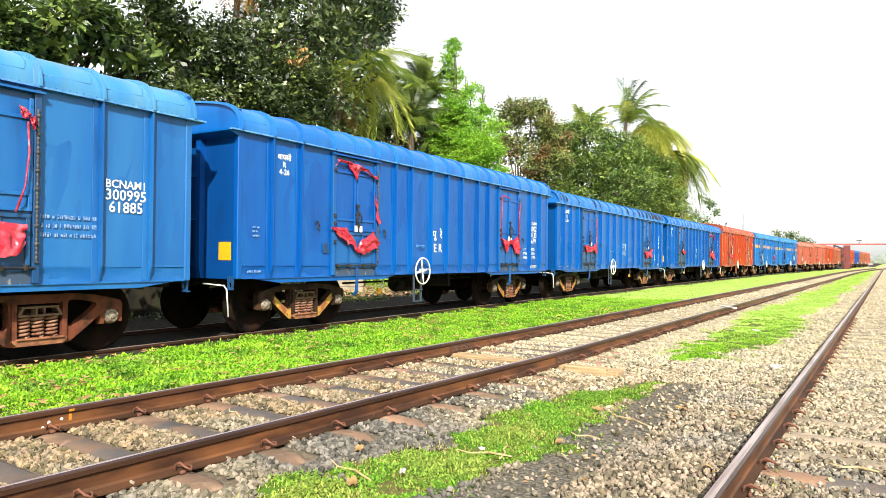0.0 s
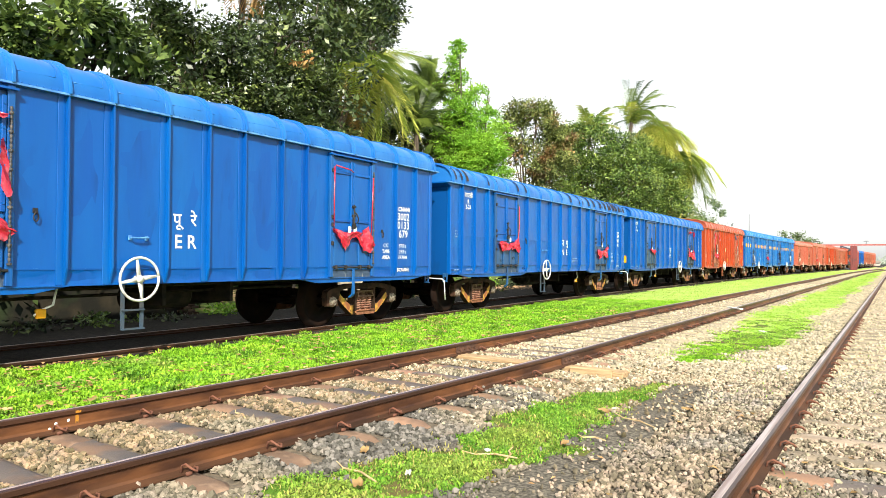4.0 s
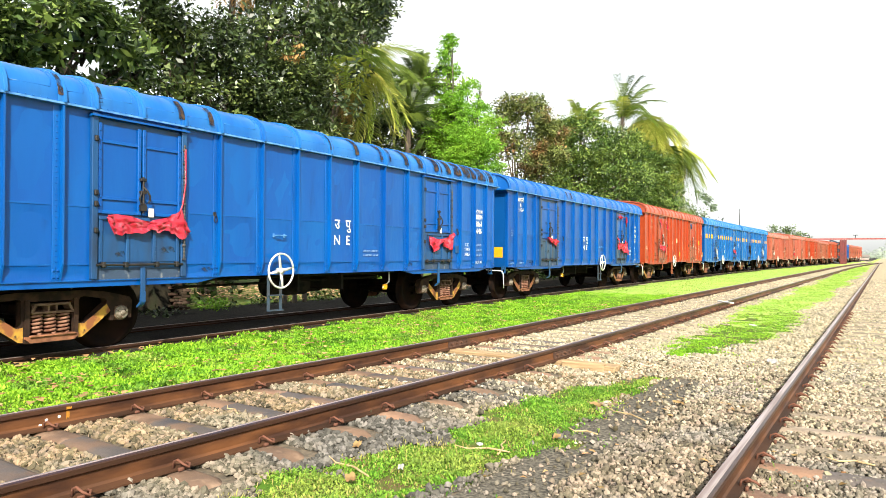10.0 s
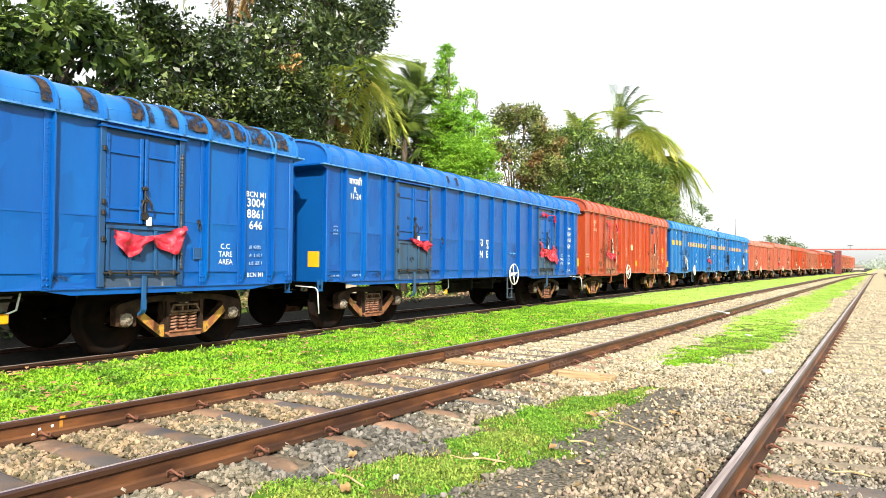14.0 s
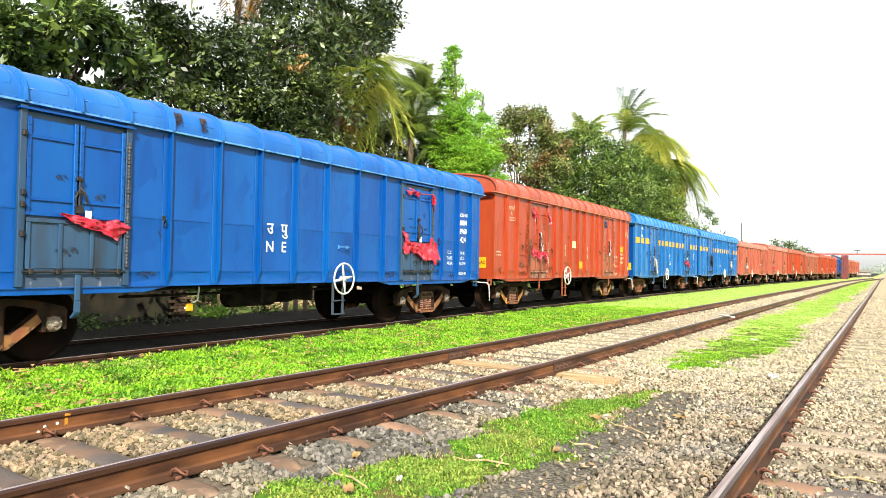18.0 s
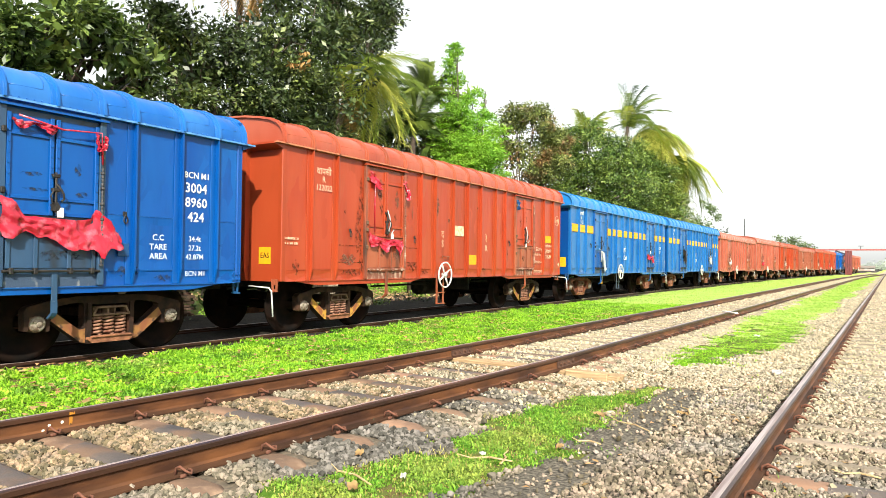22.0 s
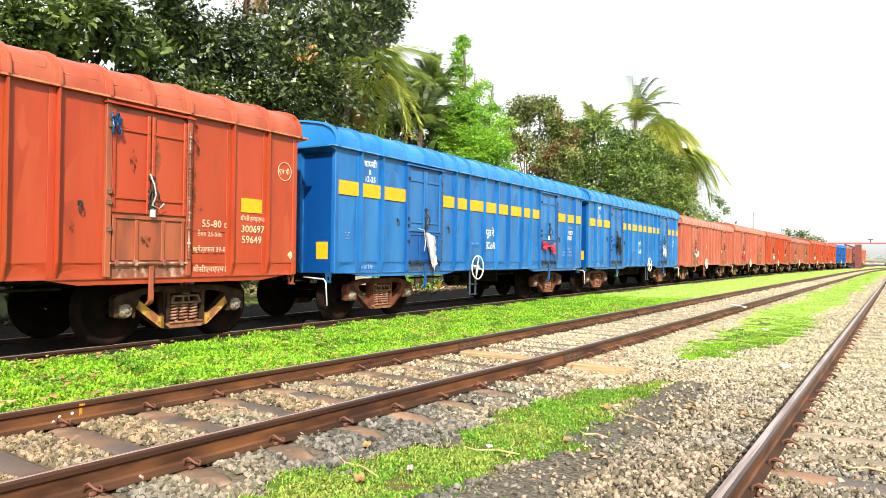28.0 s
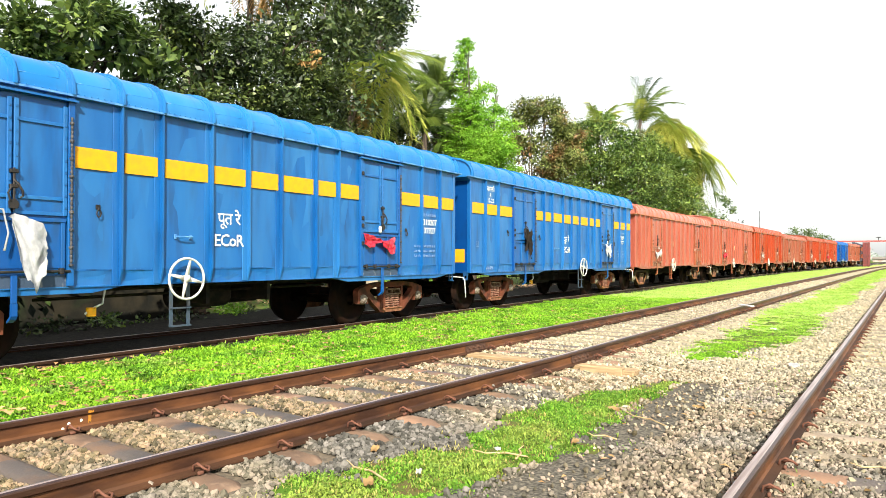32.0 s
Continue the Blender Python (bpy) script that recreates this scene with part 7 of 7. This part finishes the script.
palm("coconut palm with drooping yellow-green fronds", (-18.35, 19.25, -0.2), 8.5, 22, 3.1, 31, lean=(1.0, 0.6), dry=3, droop=28, leaflet=0.85, leaf=(FROND_SHADE, FROND, FROND), wind=(48, 100), rise=84)
palm("slender dark-leaved palm beside the lime tree", (-18.1, 26.0, -0.2), 8.9, 30, 1.9, 32, dry=0, leaf=FROND_DARK, leaflet=0.42, droop=-14, rise=100)
palm("lower dark-leaved palm beside the lime tree", (-18.2, 25.2, -0.2), 7.4, 28, 1.9, 36, dry=1, leaf=FROND_DARK, leaflet=0.45, droop=-8, rise=90)
palm("young dark-leaved palm under the lime tree", (-17.6, 26.6, -0.2), 6.6, 26, 1.8, 38, dry=2, leaf=FROND_DARK, leaflet=0.45, droop=-6, rise=85)
broadleaf("fresh lime-green feathery tree", (-16.6, 26.8, -0.2), 9.0, [(x - 0.4, y - 0.5, z, k) for x, y, z, k in ((-16.3, 27, 10.9, 0.36), (-16.5, 27, 10.45, 0.45), (-16.6, 27, 10.0, 0.40), (-16.6, 27, 9.5, 0.40), (-16.7, 27, 8.9, 0.40), (-16.6, 27, 8.1, 0.8), (-15.8, 27.2, 7.6, 0.85), (-14.9, 27.3, 7.1, 0.7), (-16.8, 27, 6.7, 0.9), (-15.4, 27, 6.3, 1.0), (-14.5, 27, 6.4, 0.8), (-14.7, 27, 5.6, 0.9), (-17.6, 27, 6.2, 0.55), (-15.7, 27, 5.2, 0.9), (-14.9, 27.3, 8.9, 0.2), (-14.95, 27.3, 8.5, 0.26), (-15.0, 27.3, 8.1, 0.36), (-16.9, 27, 5.3, 0.7), (-14.2, 27, 4.9, 0.6), (-16.1, 27, 8.8, 0.42), (-15.6, 27.2, 8.5, 0.5), (-16.9, 27, 7.6, 0.6), (-15.2, 27.2, 7.9, 0.5), (-16.4, 27.1, 9.6, 0.6), (-15.9, 27.3, 9.2, 0.5))], 112000, 0.115, LEAF_LIME, 24, 0.14, 0.42, per=34, flat=0.14, core=0.03, deep=0.9, hollow=0.05)
broadleaf("olive-brown tree with thin crown", (-17.4, 34.5, -0.2), 9, [(-17.4, 34, 9.2, 0.9), (-16.3, 34, 9.5, 0.8), (-15.5, 34, 8.6, 0.8), (-17.2, 34, 7.5, 1.0), (-16.1, 34, 6.6, 1.0), (-15.1, 34, 7.0, 0.8), (-16.6, 34, 5.4, 0.9), (-18.2, 34.5, 8.0, 0.6), (-14.6, 34, 8.0, 0.7)], 36000, 0.16, LEAF_OLIVE, 25, 0.2, deep=0.8, core=0.08)
broadleaf("dense mid-green tree behind the train", (-18.6, 46.6, -0.2), 10, [(-19.2, 46, 10.1, 1.2), (-17.7, 46, 10.2, 1.2), (-16.5, 46, 9.2, 1.3), (-18.6, 46, 8.2, 1.4), (-16.8, 46, 7.2, 1.5), (-15.2, 46, 8.0, 1.3), (-14.2, 46, 6.7, 1.2), (-15.2, 46, 5.9, 1.2), (-17.8, 46, 6.0, 1.2), (-19.4, 46.5, 6.6, 1.2), (-20.4, 47, 8.6, 1.3), (-20.3, 47, 10.0, 1.0), (-20.6, 47, 6.6, 1.2), (-14.6, 56, 6.6, 1.1), (-14.4, 56, 5.6, 1.0)], 110000, 0.175, LEAF_MID, 26, 0.25, hollow=0.08)
broadleaf("dense leafy tree with small glossy leaves", (-18.0, 54, -0.2), 8, [(-16.3, 56, 9.5, 1.2), (-15.7, 56, 8.1, 1.3), (-17.4, 50.8, 8.0, 1.4), (-17.2, 52.8, 6.6, 1.6), (-17.0, 55.0, 5.6, 1.5), (-17.1, 58.5, 5.6, 1.4), (-17.0, 61.5, 5.0, 1.4), (-17.1, 64.7, 5.0, 1.2), (-17.2, 69.5, 4.4, 1.0), (-16.5, 51.5, 9.9, 1.1), (-16.8, 56.5, 8.9, 1.0)], 92000, 0.175, LEAF_MID, 27, 0.25)
palm("low palm with pale upright fronds among the trees", (-19.4, 48.6, -0.2), 11.2, 14, 2.2, 37, lean=(0.3, 0.0), dry=0, leaflet=0.7, wind=(30, 150), rise=85)
palm("tall coconut palm with windblown top fronds", (-17.8, 52.4, -0.2), 12.2, 15, 3.5, 33, lean=(0.75, -0.4), dry=1, droop=-4, leaflet=0.65, leaf=(FROND_DARK, FROND_SHADE, FROND_SHADE), wind=(30, 125), rise=92)
palm("coconut palm with long drooping yellowed fronds", (-18.9, 58.4, -0.2), 12.7, 34, 4.8, 34, lean=(0.9, -0.4), dry=4, droop=27, leaflet=1.8, wind=(30, 80), rise=50)
palm("coconut palm with hanging fronds at the wood's end", (-17.4, 60.4, -0.2), 10.6, 30, 5.0, 35, lean=(1.0, -0.4), dry=8, droop=40, leaflet=1.8, leaf=(FROND_SHADE, FROND, FROND), wind=(35, 95), rise=62)
broadleaf("small bushy tree at the end of the wood", (-17.6, 76, -0.2), 6, [(-17.1, 72.5, 5.5, 1.3), (-17.3, 80.0, 5.2, 1.0), (-17.5, 83.3, 7.7, 0.6), (-17.6, 87.8, 7.0, 0.5), (-17.3, 79.2, 8.3, 0.4)], 3600, 0.24, LEAF_MID, 28, 0.1, deep=0, per=10)
broadleaf("lone round tree far behind the train", (-20, 180, -0.3), 8,
          [(-19.2, 180, 6.8, 1.8), (-22.0, 180, 6.9, 1.6), (-16.8, 180, 5.6, 1.6), (-20, 180, 4.6, 2.0), (-14.5, 181, 4.4, 1.4), (-24, 181, 6.5, 0.9)], 5000, 0.45, HAZE, 29, 0.2, deep=0)

dead = thing("dead_leaf_cluster", "cluster of dead orange-brown leaves hung in the dark tree", "dead leaves", pose(-17.6, 17.3, 8.45))
r = random.Random(77)
for k in range(9):
    v, f = leaf_cloud([(0, 0, 0)], [0.03], 5, 0.24, 300 + k, 0.5, 0.8)
    attach("leaf_bunch", raw_mesh("leaf_bunch", v, f, FROND_DRY), dead, m=pose(r.uniform(-0.3, 0.5), r.uniform(-0.2, 0.4), r.uniform(-0.35, 0.3)))
bm = BM()
g = [[bm.verts.new((0.05 * noise.noise((i * 0.7, j * 0.9, 1)), -0.22 + i * 0.07, -0.12 + j * 0.06 + 0.06 * noise.noise((i * 0.5, j, 2)))) for i in range(7)] for j in range(5)]
for j in range(4):
    for i in range(6):
        bm.faces.new((g[j][i], g[j][i + 1], g[j + 1][i + 1], g[j + 1][i]))
bag = thing("plastic_bag", "torn white plastic bag caught in the tree", "plastic bag", pose(-15.3, 17.4, 9.6))
part("sheet", bm, RAG_WHITE, bag, smooth=True)

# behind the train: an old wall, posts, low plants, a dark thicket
# wall and brick colours darkened to carry the deep shade
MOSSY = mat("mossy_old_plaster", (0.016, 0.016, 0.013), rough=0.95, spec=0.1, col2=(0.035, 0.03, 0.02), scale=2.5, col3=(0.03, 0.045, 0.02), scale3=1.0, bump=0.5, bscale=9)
OLD_BRICK = mat("old_brick", (0.055, 0.034, 0.024), rough=0.95, spec=0.1, col2=(0.09, 0.065, 0.045), scale=6, bump=0.4, rnd=0.35)
wall = thing("wall_old", "dark mossy old brick wall behind the train", "wall", kind="structure")
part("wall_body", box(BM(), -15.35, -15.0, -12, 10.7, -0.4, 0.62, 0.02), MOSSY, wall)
brick_me = mesh_of("brick", box(BM(), -0.055, 0.055, -0.115, 0.115, -0.034, 0.034, 0.008), OLD_BRICK)
r = random.Random(14)
for row in range(11):
    for k in range(4 if row % 2 else 3):
        if row > 8 and r.random() < (row - 8) * 0.16:
            continue
        attach("brick", brick_me, wall, m=pose(-14.97 - 0.12 * (k % 2), 10.72 + (k // 2) * 0.25 + (0.12 if row % 2 else 0) + r.uniform(-0.01, 0.01), -0.24 + row * 0.078, 0, 0, r.uniform(-4, 4)))
for k, (x, y, h) in enumerate(((-14.5, 14.05, 1.1), (-14.55, 14.5, 1.2), (-14.6, 14.95, 1.05))):
    p = thing("wooden_post", "weathered grey wooden post behind the train", "post", pose(x, y, -0.3), group="posts behind the train")
    part("stake", tube(BM(), [(0, 0, 0), (0.01, 0.02, h * 0.5), (0.03, -0.01, h)], [0.075, 0.065, 0.06], 8), mat("grey_wood", (0.22, 0.18, 0.13), rough=0.9, col2=(0.12, 0.10, 0.07), scale=4, stretch=(4, 4, 0.5), bump=0.3), p)


def low_plant(label, x, y, w, h, n, seed, material):
    p = thing("low_plant", label, "plant", pose(x, y, -0.3), group="plants behind the train")
    r = random.Random(seed)
    c = [(r.gauss(0, w * 0.35), r.gauss(0, w * 0.5), r.uniform(0.1, h)) for _ in range(12)]
    v, f = leaf_cloud(c, [0.12] * 12, n, 0.11, seed, 0.6, 0.1)
    attach("leaves", raw_mesh("leaves", v, f, material), p)
    return p


for k, (x, y, w, h) in enumerate(((-14.0, 8.2, 0.6, 0.4), (-13.7, 6.6, 0.9, 0.35), (-14.4, 11.5, 0.5, 0.35), (-14.2, 9.6, 0.7, 0.15), (-14.6, 15.6, 0.5, 0.5), (-14.8, 13.2, 0.9, 0.25), (-14.5, 17.5, 1.0, 0.3),
                                  (-14.6, 20.5, 1.2, 0.45), (-15.2, 24, 1.4, 0.6), (-15.3, 28, 1.5, 0.6))):
    low_plant("low green leafy plant in the shade", x, y, w, h, 220, 60 + k, LEAF_LIME if k == 2 else LEAF_DARK if k % 2 else LEAF_MID)
for k, (x, y, w, h) in enumerate(((-19.3, 24.7, 0.9, 0.6), (-18.9, 25.6, 1.0, 0.65), (-19.6, 27.4, 0.9, 0.6), (-19.4, 30.2, 1.0, 0.6), (-18.2, 27.0, 0.6, 0.35), (-19.8, 32.0, 1.3, 0.7), (-18.3, 31.5, 0.9, 0.5), (-16.6, 23.6, 0.5, 0.25))):
    low_plant("bright green leafy plant on the sunlit bank", x, y, w, h, 420, 160 + k, LEAF_LIME)
kerb = thing("wall_low", "pale weathered concrete wall on the bank behind the train", "wall", pose(-19.9, 22.4, -0.4, 0, 0, -48), kind="structure")
OLD_WALL = mat("weathered_concrete", (0.36, 0.30, 0.22), rough=0.9, col2=(0.20, 0.17, 0.13), scale=3, bump=0.4, bscale=20)
for k in range(3):
    part("wall_course", box(BM(), -0.14, 0.14, -1.0, 1.0, 0.0, 0.385, 0.02), OLD_WALL, kerb, m=pose(0.012 * (k % 2), 0, 0.39 * k))
pts, rr, r = [], [], random.Random(15)
for _ in range(420):
    y = r.uniform(-8, 85)
    pts.append((train_x(y) - r.uniform(5.4, 8.5) - (9 if 14 < y < 33 else 0), y, r.uniform(0.2, 2.6)))
    rr.append(r.uniform(0.4, 0.9))
# unseen overhang, added to keep sky light off the ground behind the train
for _ in range(260):
    y = r.uniform(-6, 80)
    if 8 < y < 30:
        continue
    pts.append((train_x(y) - r.uniform(2.9, 6.0), y, r.uniform(2.5, 4.2)))
    rr.append(r.uniform(0.5, 0.9))
# thicket leaves coloured near black for the shade under the trees
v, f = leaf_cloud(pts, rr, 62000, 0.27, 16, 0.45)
tagged(new("thicket", raw_mesh("thicket", v, f, mat("thicket_leaf", (0.012, 0.024, 0.007), rough=0.6, spec=0.2, col2=(0.03, 0.055, 0.012), scale=0.8, island=0.6, trans=0.15))), "dark leafy thicket with an added unseen overhang for shade", "bushes", kind="stuff")
pts, r = [], random.Random(17)
for _ in range(5200):
    y = r.uniform(14.5, 33)
    x = train_x(y) - r.uniform(4.2, 13.5)
    pts.append((x, y, ground_z(x, y) + r.uniform(0.01, 0.10)))
blades("leaf_litter", pts, [r.uniform(0.08, 0.19) for p in pts], [r.uniform(0.07, 0.13) for p in pts], mat("pale_litter", (0.50, 0.34, 0.19), rough=0.85, spec=0.2, col2=(0.24, 0.13, 0.06), scale=2, island=0.55), "dry leaf litter behind the train", True)
pts, r = [], random.Random(9)
for _ in range(5200):
    y = 2 + 16 * r.random() ** 1.3
    x = r.uniform(-8.9, -5.6)
    brim = min(x - train_x(y) - 1.0, mid_rail(y) - 0.16 - x)
    if brim > 0 and r.random() < (0.7 if brim < 0.22 else 0.05 + 0.6 * max(0, noise.noise((x * 1.2, y * 1.2, 5)))):
        pts.append((x, y, ground_z(x, y) + (r.uniform(0.04, 0.10) if in_verge(x, y) > 0.6 else 0.012)))
blades("fallen_leaves", pts, [r.uniform(0.06, 0.12) for p in pts], [r.uniform(0.04, 0.075) for p in pts], DRYLEAF, "dry fallen leaves on the grass", True)
pts = []
for _ in range(900):
    y = 2.4 + 11 * r.random() ** 1.5
    x = r.uniform(-2.3, 2.0)
    if r.random() < 0.15 + 0.9 * max(0, noise.noise((x * 1.6, y * 1.6, 51))):
        pts.append((x, y, ground_z(x, y) + 0.028))
blades("fallen_leaves", pts, [r.uniform(0.035, 0.085) for p in pts], [r.uniform(0.022, 0.045) for p in pts], DRYLEAF, "dry fallen leaves and scraps among the stones", True)

# ---- far up the line ----
g = thing("gantry", "red-painted steel gantry across the line", "gantry", pose(-6.3, 140, -0.25))
part("beam", box(BM(), -25, 14, -0.2, 0.2, 4.42, 4.66), BRICK, g)
for x in (-0.20, 0.16, 0.52):
    part("post", box(BM(), x - 0.17, x + 0.17, -0.2, 0.2, 0, 4.35, 0.02), mat("dark_red_post", (0.16, 0.03, 0.03), rough=0.7, col2=(0.10, 0.03, 0.03), scale=3), g, "dark red steel post")
for x in (-9.5, -5.5, 2.0):
    part("lamp_bracket", tube(tube(BM(), [(x, 0, 4.6), (x, 0, 5.2)], 0.05, 5), [(x - 0.4, 0, 5.2), (x + 0.4, 0, 5.2)], 0.05, 5), BLACK, g, "thin dark bracket on the beam")
LATTICE = mat("dark_blue_lattice", (0.05, 0.055, 0.08), rough=0.8)
for k in range(7):
    z = 0.15 + 0.6 * k
    part("bracing", tube(BM(), [(-1.75, 0, z), (-0.25, 0, z + 0.55)] if k % 2 else [(-0.25, 0, z), (-1.75, 0, z + 0.55)], 0.13, 5), LATTICE, g, "dark lattice bar")
part("bracing_post", box(BM(), -1.95, -1.65, -0.15, 0.15, 0, 4.4), LATTICE, g, "dark lattice post")
mast = thing("mast", "thin dark metal mast behind the wood", "mast", pose(-14.9, 90, -0.3))
part("pole", tube(BM(), [(0, 0, 0), (0, 0, 7.3)], [0.07, 0.04], 6), BLACK, mast)

pts, rr = [], []
r = random.Random(12)
for i in range(70):
    x = -60 + i * 4.2
    pts.append((x * 1.5, r.uniform(480, 560), r.uniform(0, 3)))
    rr.append(r.uniform(3, 5))
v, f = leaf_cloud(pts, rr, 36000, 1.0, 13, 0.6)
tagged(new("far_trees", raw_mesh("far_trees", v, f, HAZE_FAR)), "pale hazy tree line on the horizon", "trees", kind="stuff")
for k, (x, y, w, h) in enumerate(((-9, 340, 7, 1.3),)):
    hs = thing("station_building", "pale low station building in the distance", "building", pose(x, y, -0.3))
    part("wall", box(BM(), -w / 2, w / 2, -3, 3, 0, h), PALE, hs)
    part("roof", prism(BM(), [(-w / 2 - 0.5, h), (w / 2 + 0.5, h), (w / 2, h + 0.9), (-w / 2, h + 0.9)], "y", -3.5, 3.5), mat("tin_roof", (0.24, 0.21, 0.19), rough=0.7), hs)

# ---- two crows that cross the sky ----
CROW = mat("crow_feathers", (0.012, 0.012, 0.014), rough=0.6, col2=(0.03, 0.03, 0.035), scale=20)
BIRDS = []
B1A, B1V = Vector((-7.6, 27.64, 5.65)), Vector((10.66, 0.28, -2.3))
B2A, B2V = Vector((-7.08, 27.57, 6.81)), Vector((10.11, -0.19, -0.24))


def crow(label):
    b = thing("crow", label, "bird", group="crows over the line")
    part("body", tube(BM(), [(0, -0.2, 0), (0, -0.1, 0.01), (0, 0.05, 0.015), (0, 0.14, 0.03), (0, 0.21, 0.03), (0, 0.26, 0.02)], [0.012, 0.045, 0.065, 0.045, 0.035, 0.006], 8), CROW, b, smooth=True)
    part("tail", prism(BM(), [(-0.03, -0.18), (0.03, -0.18), (0.045, -0.28), (-0.045, -0.28)], "z", 0.0, 0.006), CROW, b)
    wings = []
    for k in (1, -1):
        bm = prism(BM(), [(0, 0.10), (k * 0.13, 0.10), (k * 0.27, 0.02), (k * 0.28, -0.03), (k * 0.14, -0.07), (0, -0.07)], "z", 0.01, 0.018)
        wings.append((part("wing", bm, CROW, b), k))
    return b, wings


BIRDS.append((*crow("black crow flying low over the wood's end"), 11.2, B1A, B1V))
BIRDS.append((*crow("black crow gliding across the bright sky"), 13.0, B2A, B2V))

# ---- small litter on the near ground ----
def twig(label, x, y, length, turn, material):
    z = ground_z(x, y) + 0.03
    p = thing("twig", label, "twig", pose(x, y, z, 0, 0, turn), group="twigs on the ground")
    part("stick", tube(BM(), [(0, -length / 2, 0.0), (0.02, -length * 0.1, 0.012), (-0.01, length * 0.25, 0.006), (0.015, length / 2, 0.02)], [0.006, 0.008, 0.006, 0.003], 6), material, p)


STRAW = mat("dry_straw", (0.52, 0.40, 0.20), rough=0.85, col2=(0.35, 0.24, 0.12), scale=9)
for x, y, ln, turn in ((-2.0, 6.2, 0.55, 60), (-2.55, 4.5, 0.42, 110), (-2.45, 4.62, 0.3, 20), (-3.1, 3.6, 0.5, 75), (-2.1, 5.4, 0.25, 95), (-1.75, 7.2, 0.35, 30), (-5.0, 4.2, 0.3, 70), (-0.2, 5.6, 0.3, 100)):
    twig("pale dry twig on the ground", x, y, ln, turn, STRAW)


def scrap(label, x, y, w, material, turn, name="litter_scrap"):
    z = ground_z(x, y) + 0.045
    p = thing(name, label, "litter", pose(x, y, z, 8, -6, turn), group="scraps on the ground")
    bm = BM()
    n = 5
    g = [[bm.verts.new(((i / n - 0.5) * w * (1 - 0.3 * abs(j / n - 0.5)), (j / n - 0.5) * w * 1.5, 0.02 * noise.noise((i * 0.8 + x, j * 0.7 + y, 1)) + 0.012)) for i in range(n + 1)] for j in range(n + 1)]
    for j in range(n):
        for i in range(n):
            bm.faces.new((g[j][i], g[j][i + 1], g[j + 1][i + 1], g[j + 1][i]))
    part("sheet", bm, material, p, smooth=True)


for x, y, w, m_, lab, turn in ((-2.75, 3.75, 0.045, RAG_WHITE, "white plastic scrap in the grass", 30), (-2.6, 4.55, 0.035, RAG_WHITE, "white plastic scrap in the grass", 80), (-3.35, 4.0, 0.07, DRYLEAF, "yellowed fallen leaf on the stones", 20),
                               (-2.35, 6.4, 0.08, DRYLEAF, "yellowed fallen leaf on the stones", 70), (-1.7, 6.9, 0.07, DRYLEAF, "yellowed fallen leaf on the stones", 120), (-2.9, 3.4, 0.07, DRYLEAF, "dry brown leaf in the grass", 45),
                               (-2.2, 5.1, 0.06, DRYLEAF, "dry brown leaf in the grass", 10), (-1.2, 9.6, 0.12, RAG_WHITE, "white plastic scrap on the ground", 15), (-2.3, 15.5, 0.10, RAG_WHITE, "white plastic scrap in the grass", 60)):
    scrap(lab, x, y, w, m_, turn)


# ---- what moves ----
def motions():
    # every wagon runs along the track; every wheelset turns as it rolls
    runs = [0.5 * k for k in range(65)]
    xs, ys = [t for t, d in RUN], [d for t, d in RUN]

    def run(t):
        # a smooth curve through the timed places
        i = max(0, min(len(xs) - 2, sum(1 for x in xs[1:-1] if x <= t)))
        a, b = max(i - 1, 0), min(i + 2, len(xs) - 1)
        m0 = (ys[i + 1] - ys[a]) / (xs[i + 1] - xs[a])
        m1 = (ys[b] - ys[i]) / (xs[b] - xs[i])
        h = xs[i + 1] - xs[i]
        u = (t - xs[i]) / h
        return ((2 * u ** 3 - 3 * u * u + 1) * ys[i] + (u ** 3 - 2 * u * u + u) * h * m0 + (3 * u * u - 2 * u ** 3) * ys[i + 1] + (u ** 3 - u * u) * h * m1)

    for wagon in TRAIN:
        walk(wagon, [(t, track_pose(MID[wagon] + run(t))) for t in runs])
    spin = [0.25 * k for k in range(129)]
    turns = [(t, (run(0.0) - run(t)) / 0.5) for t in spin]
    shown = set(TRAIN[:9])
    for wheel, y in WHEELS:
        if wheel.parent in shown:
            walk(wheel, [(t, Matrix.Translation((0, y, 0.5)) @ Matrix.Rotation(a, 4, "X")) for t, a in turns])

    # the crows cross in straight flight and beat their wings
    for bird, wings, t0, place, speed in BIRDS:
        turn = Matrix.Rotation(math.atan2(-speed.x, speed.y), 4, "Z")
        rows = []
        for t in range(0, 33):
            p = place + speed * (t - t0)
            p.z = place.z + speed.z * max(-2.0, min(1.2, t - t0))
            rows.append((t, Matrix.Translation(p) @ turn))
        walk(bird, rows)
        beats = [(0.0, 0)] + [(10.0 + 0.125 * i, (16, 2, -14, 2)[i % 4]) for i in range(40)] + [(32.0, 0)]
        for wing, k in wings:
            walk(wing, [(t, Matrix.Rotation(radians(-k * a), 4, "Y")) for t, a in beats])


motions()
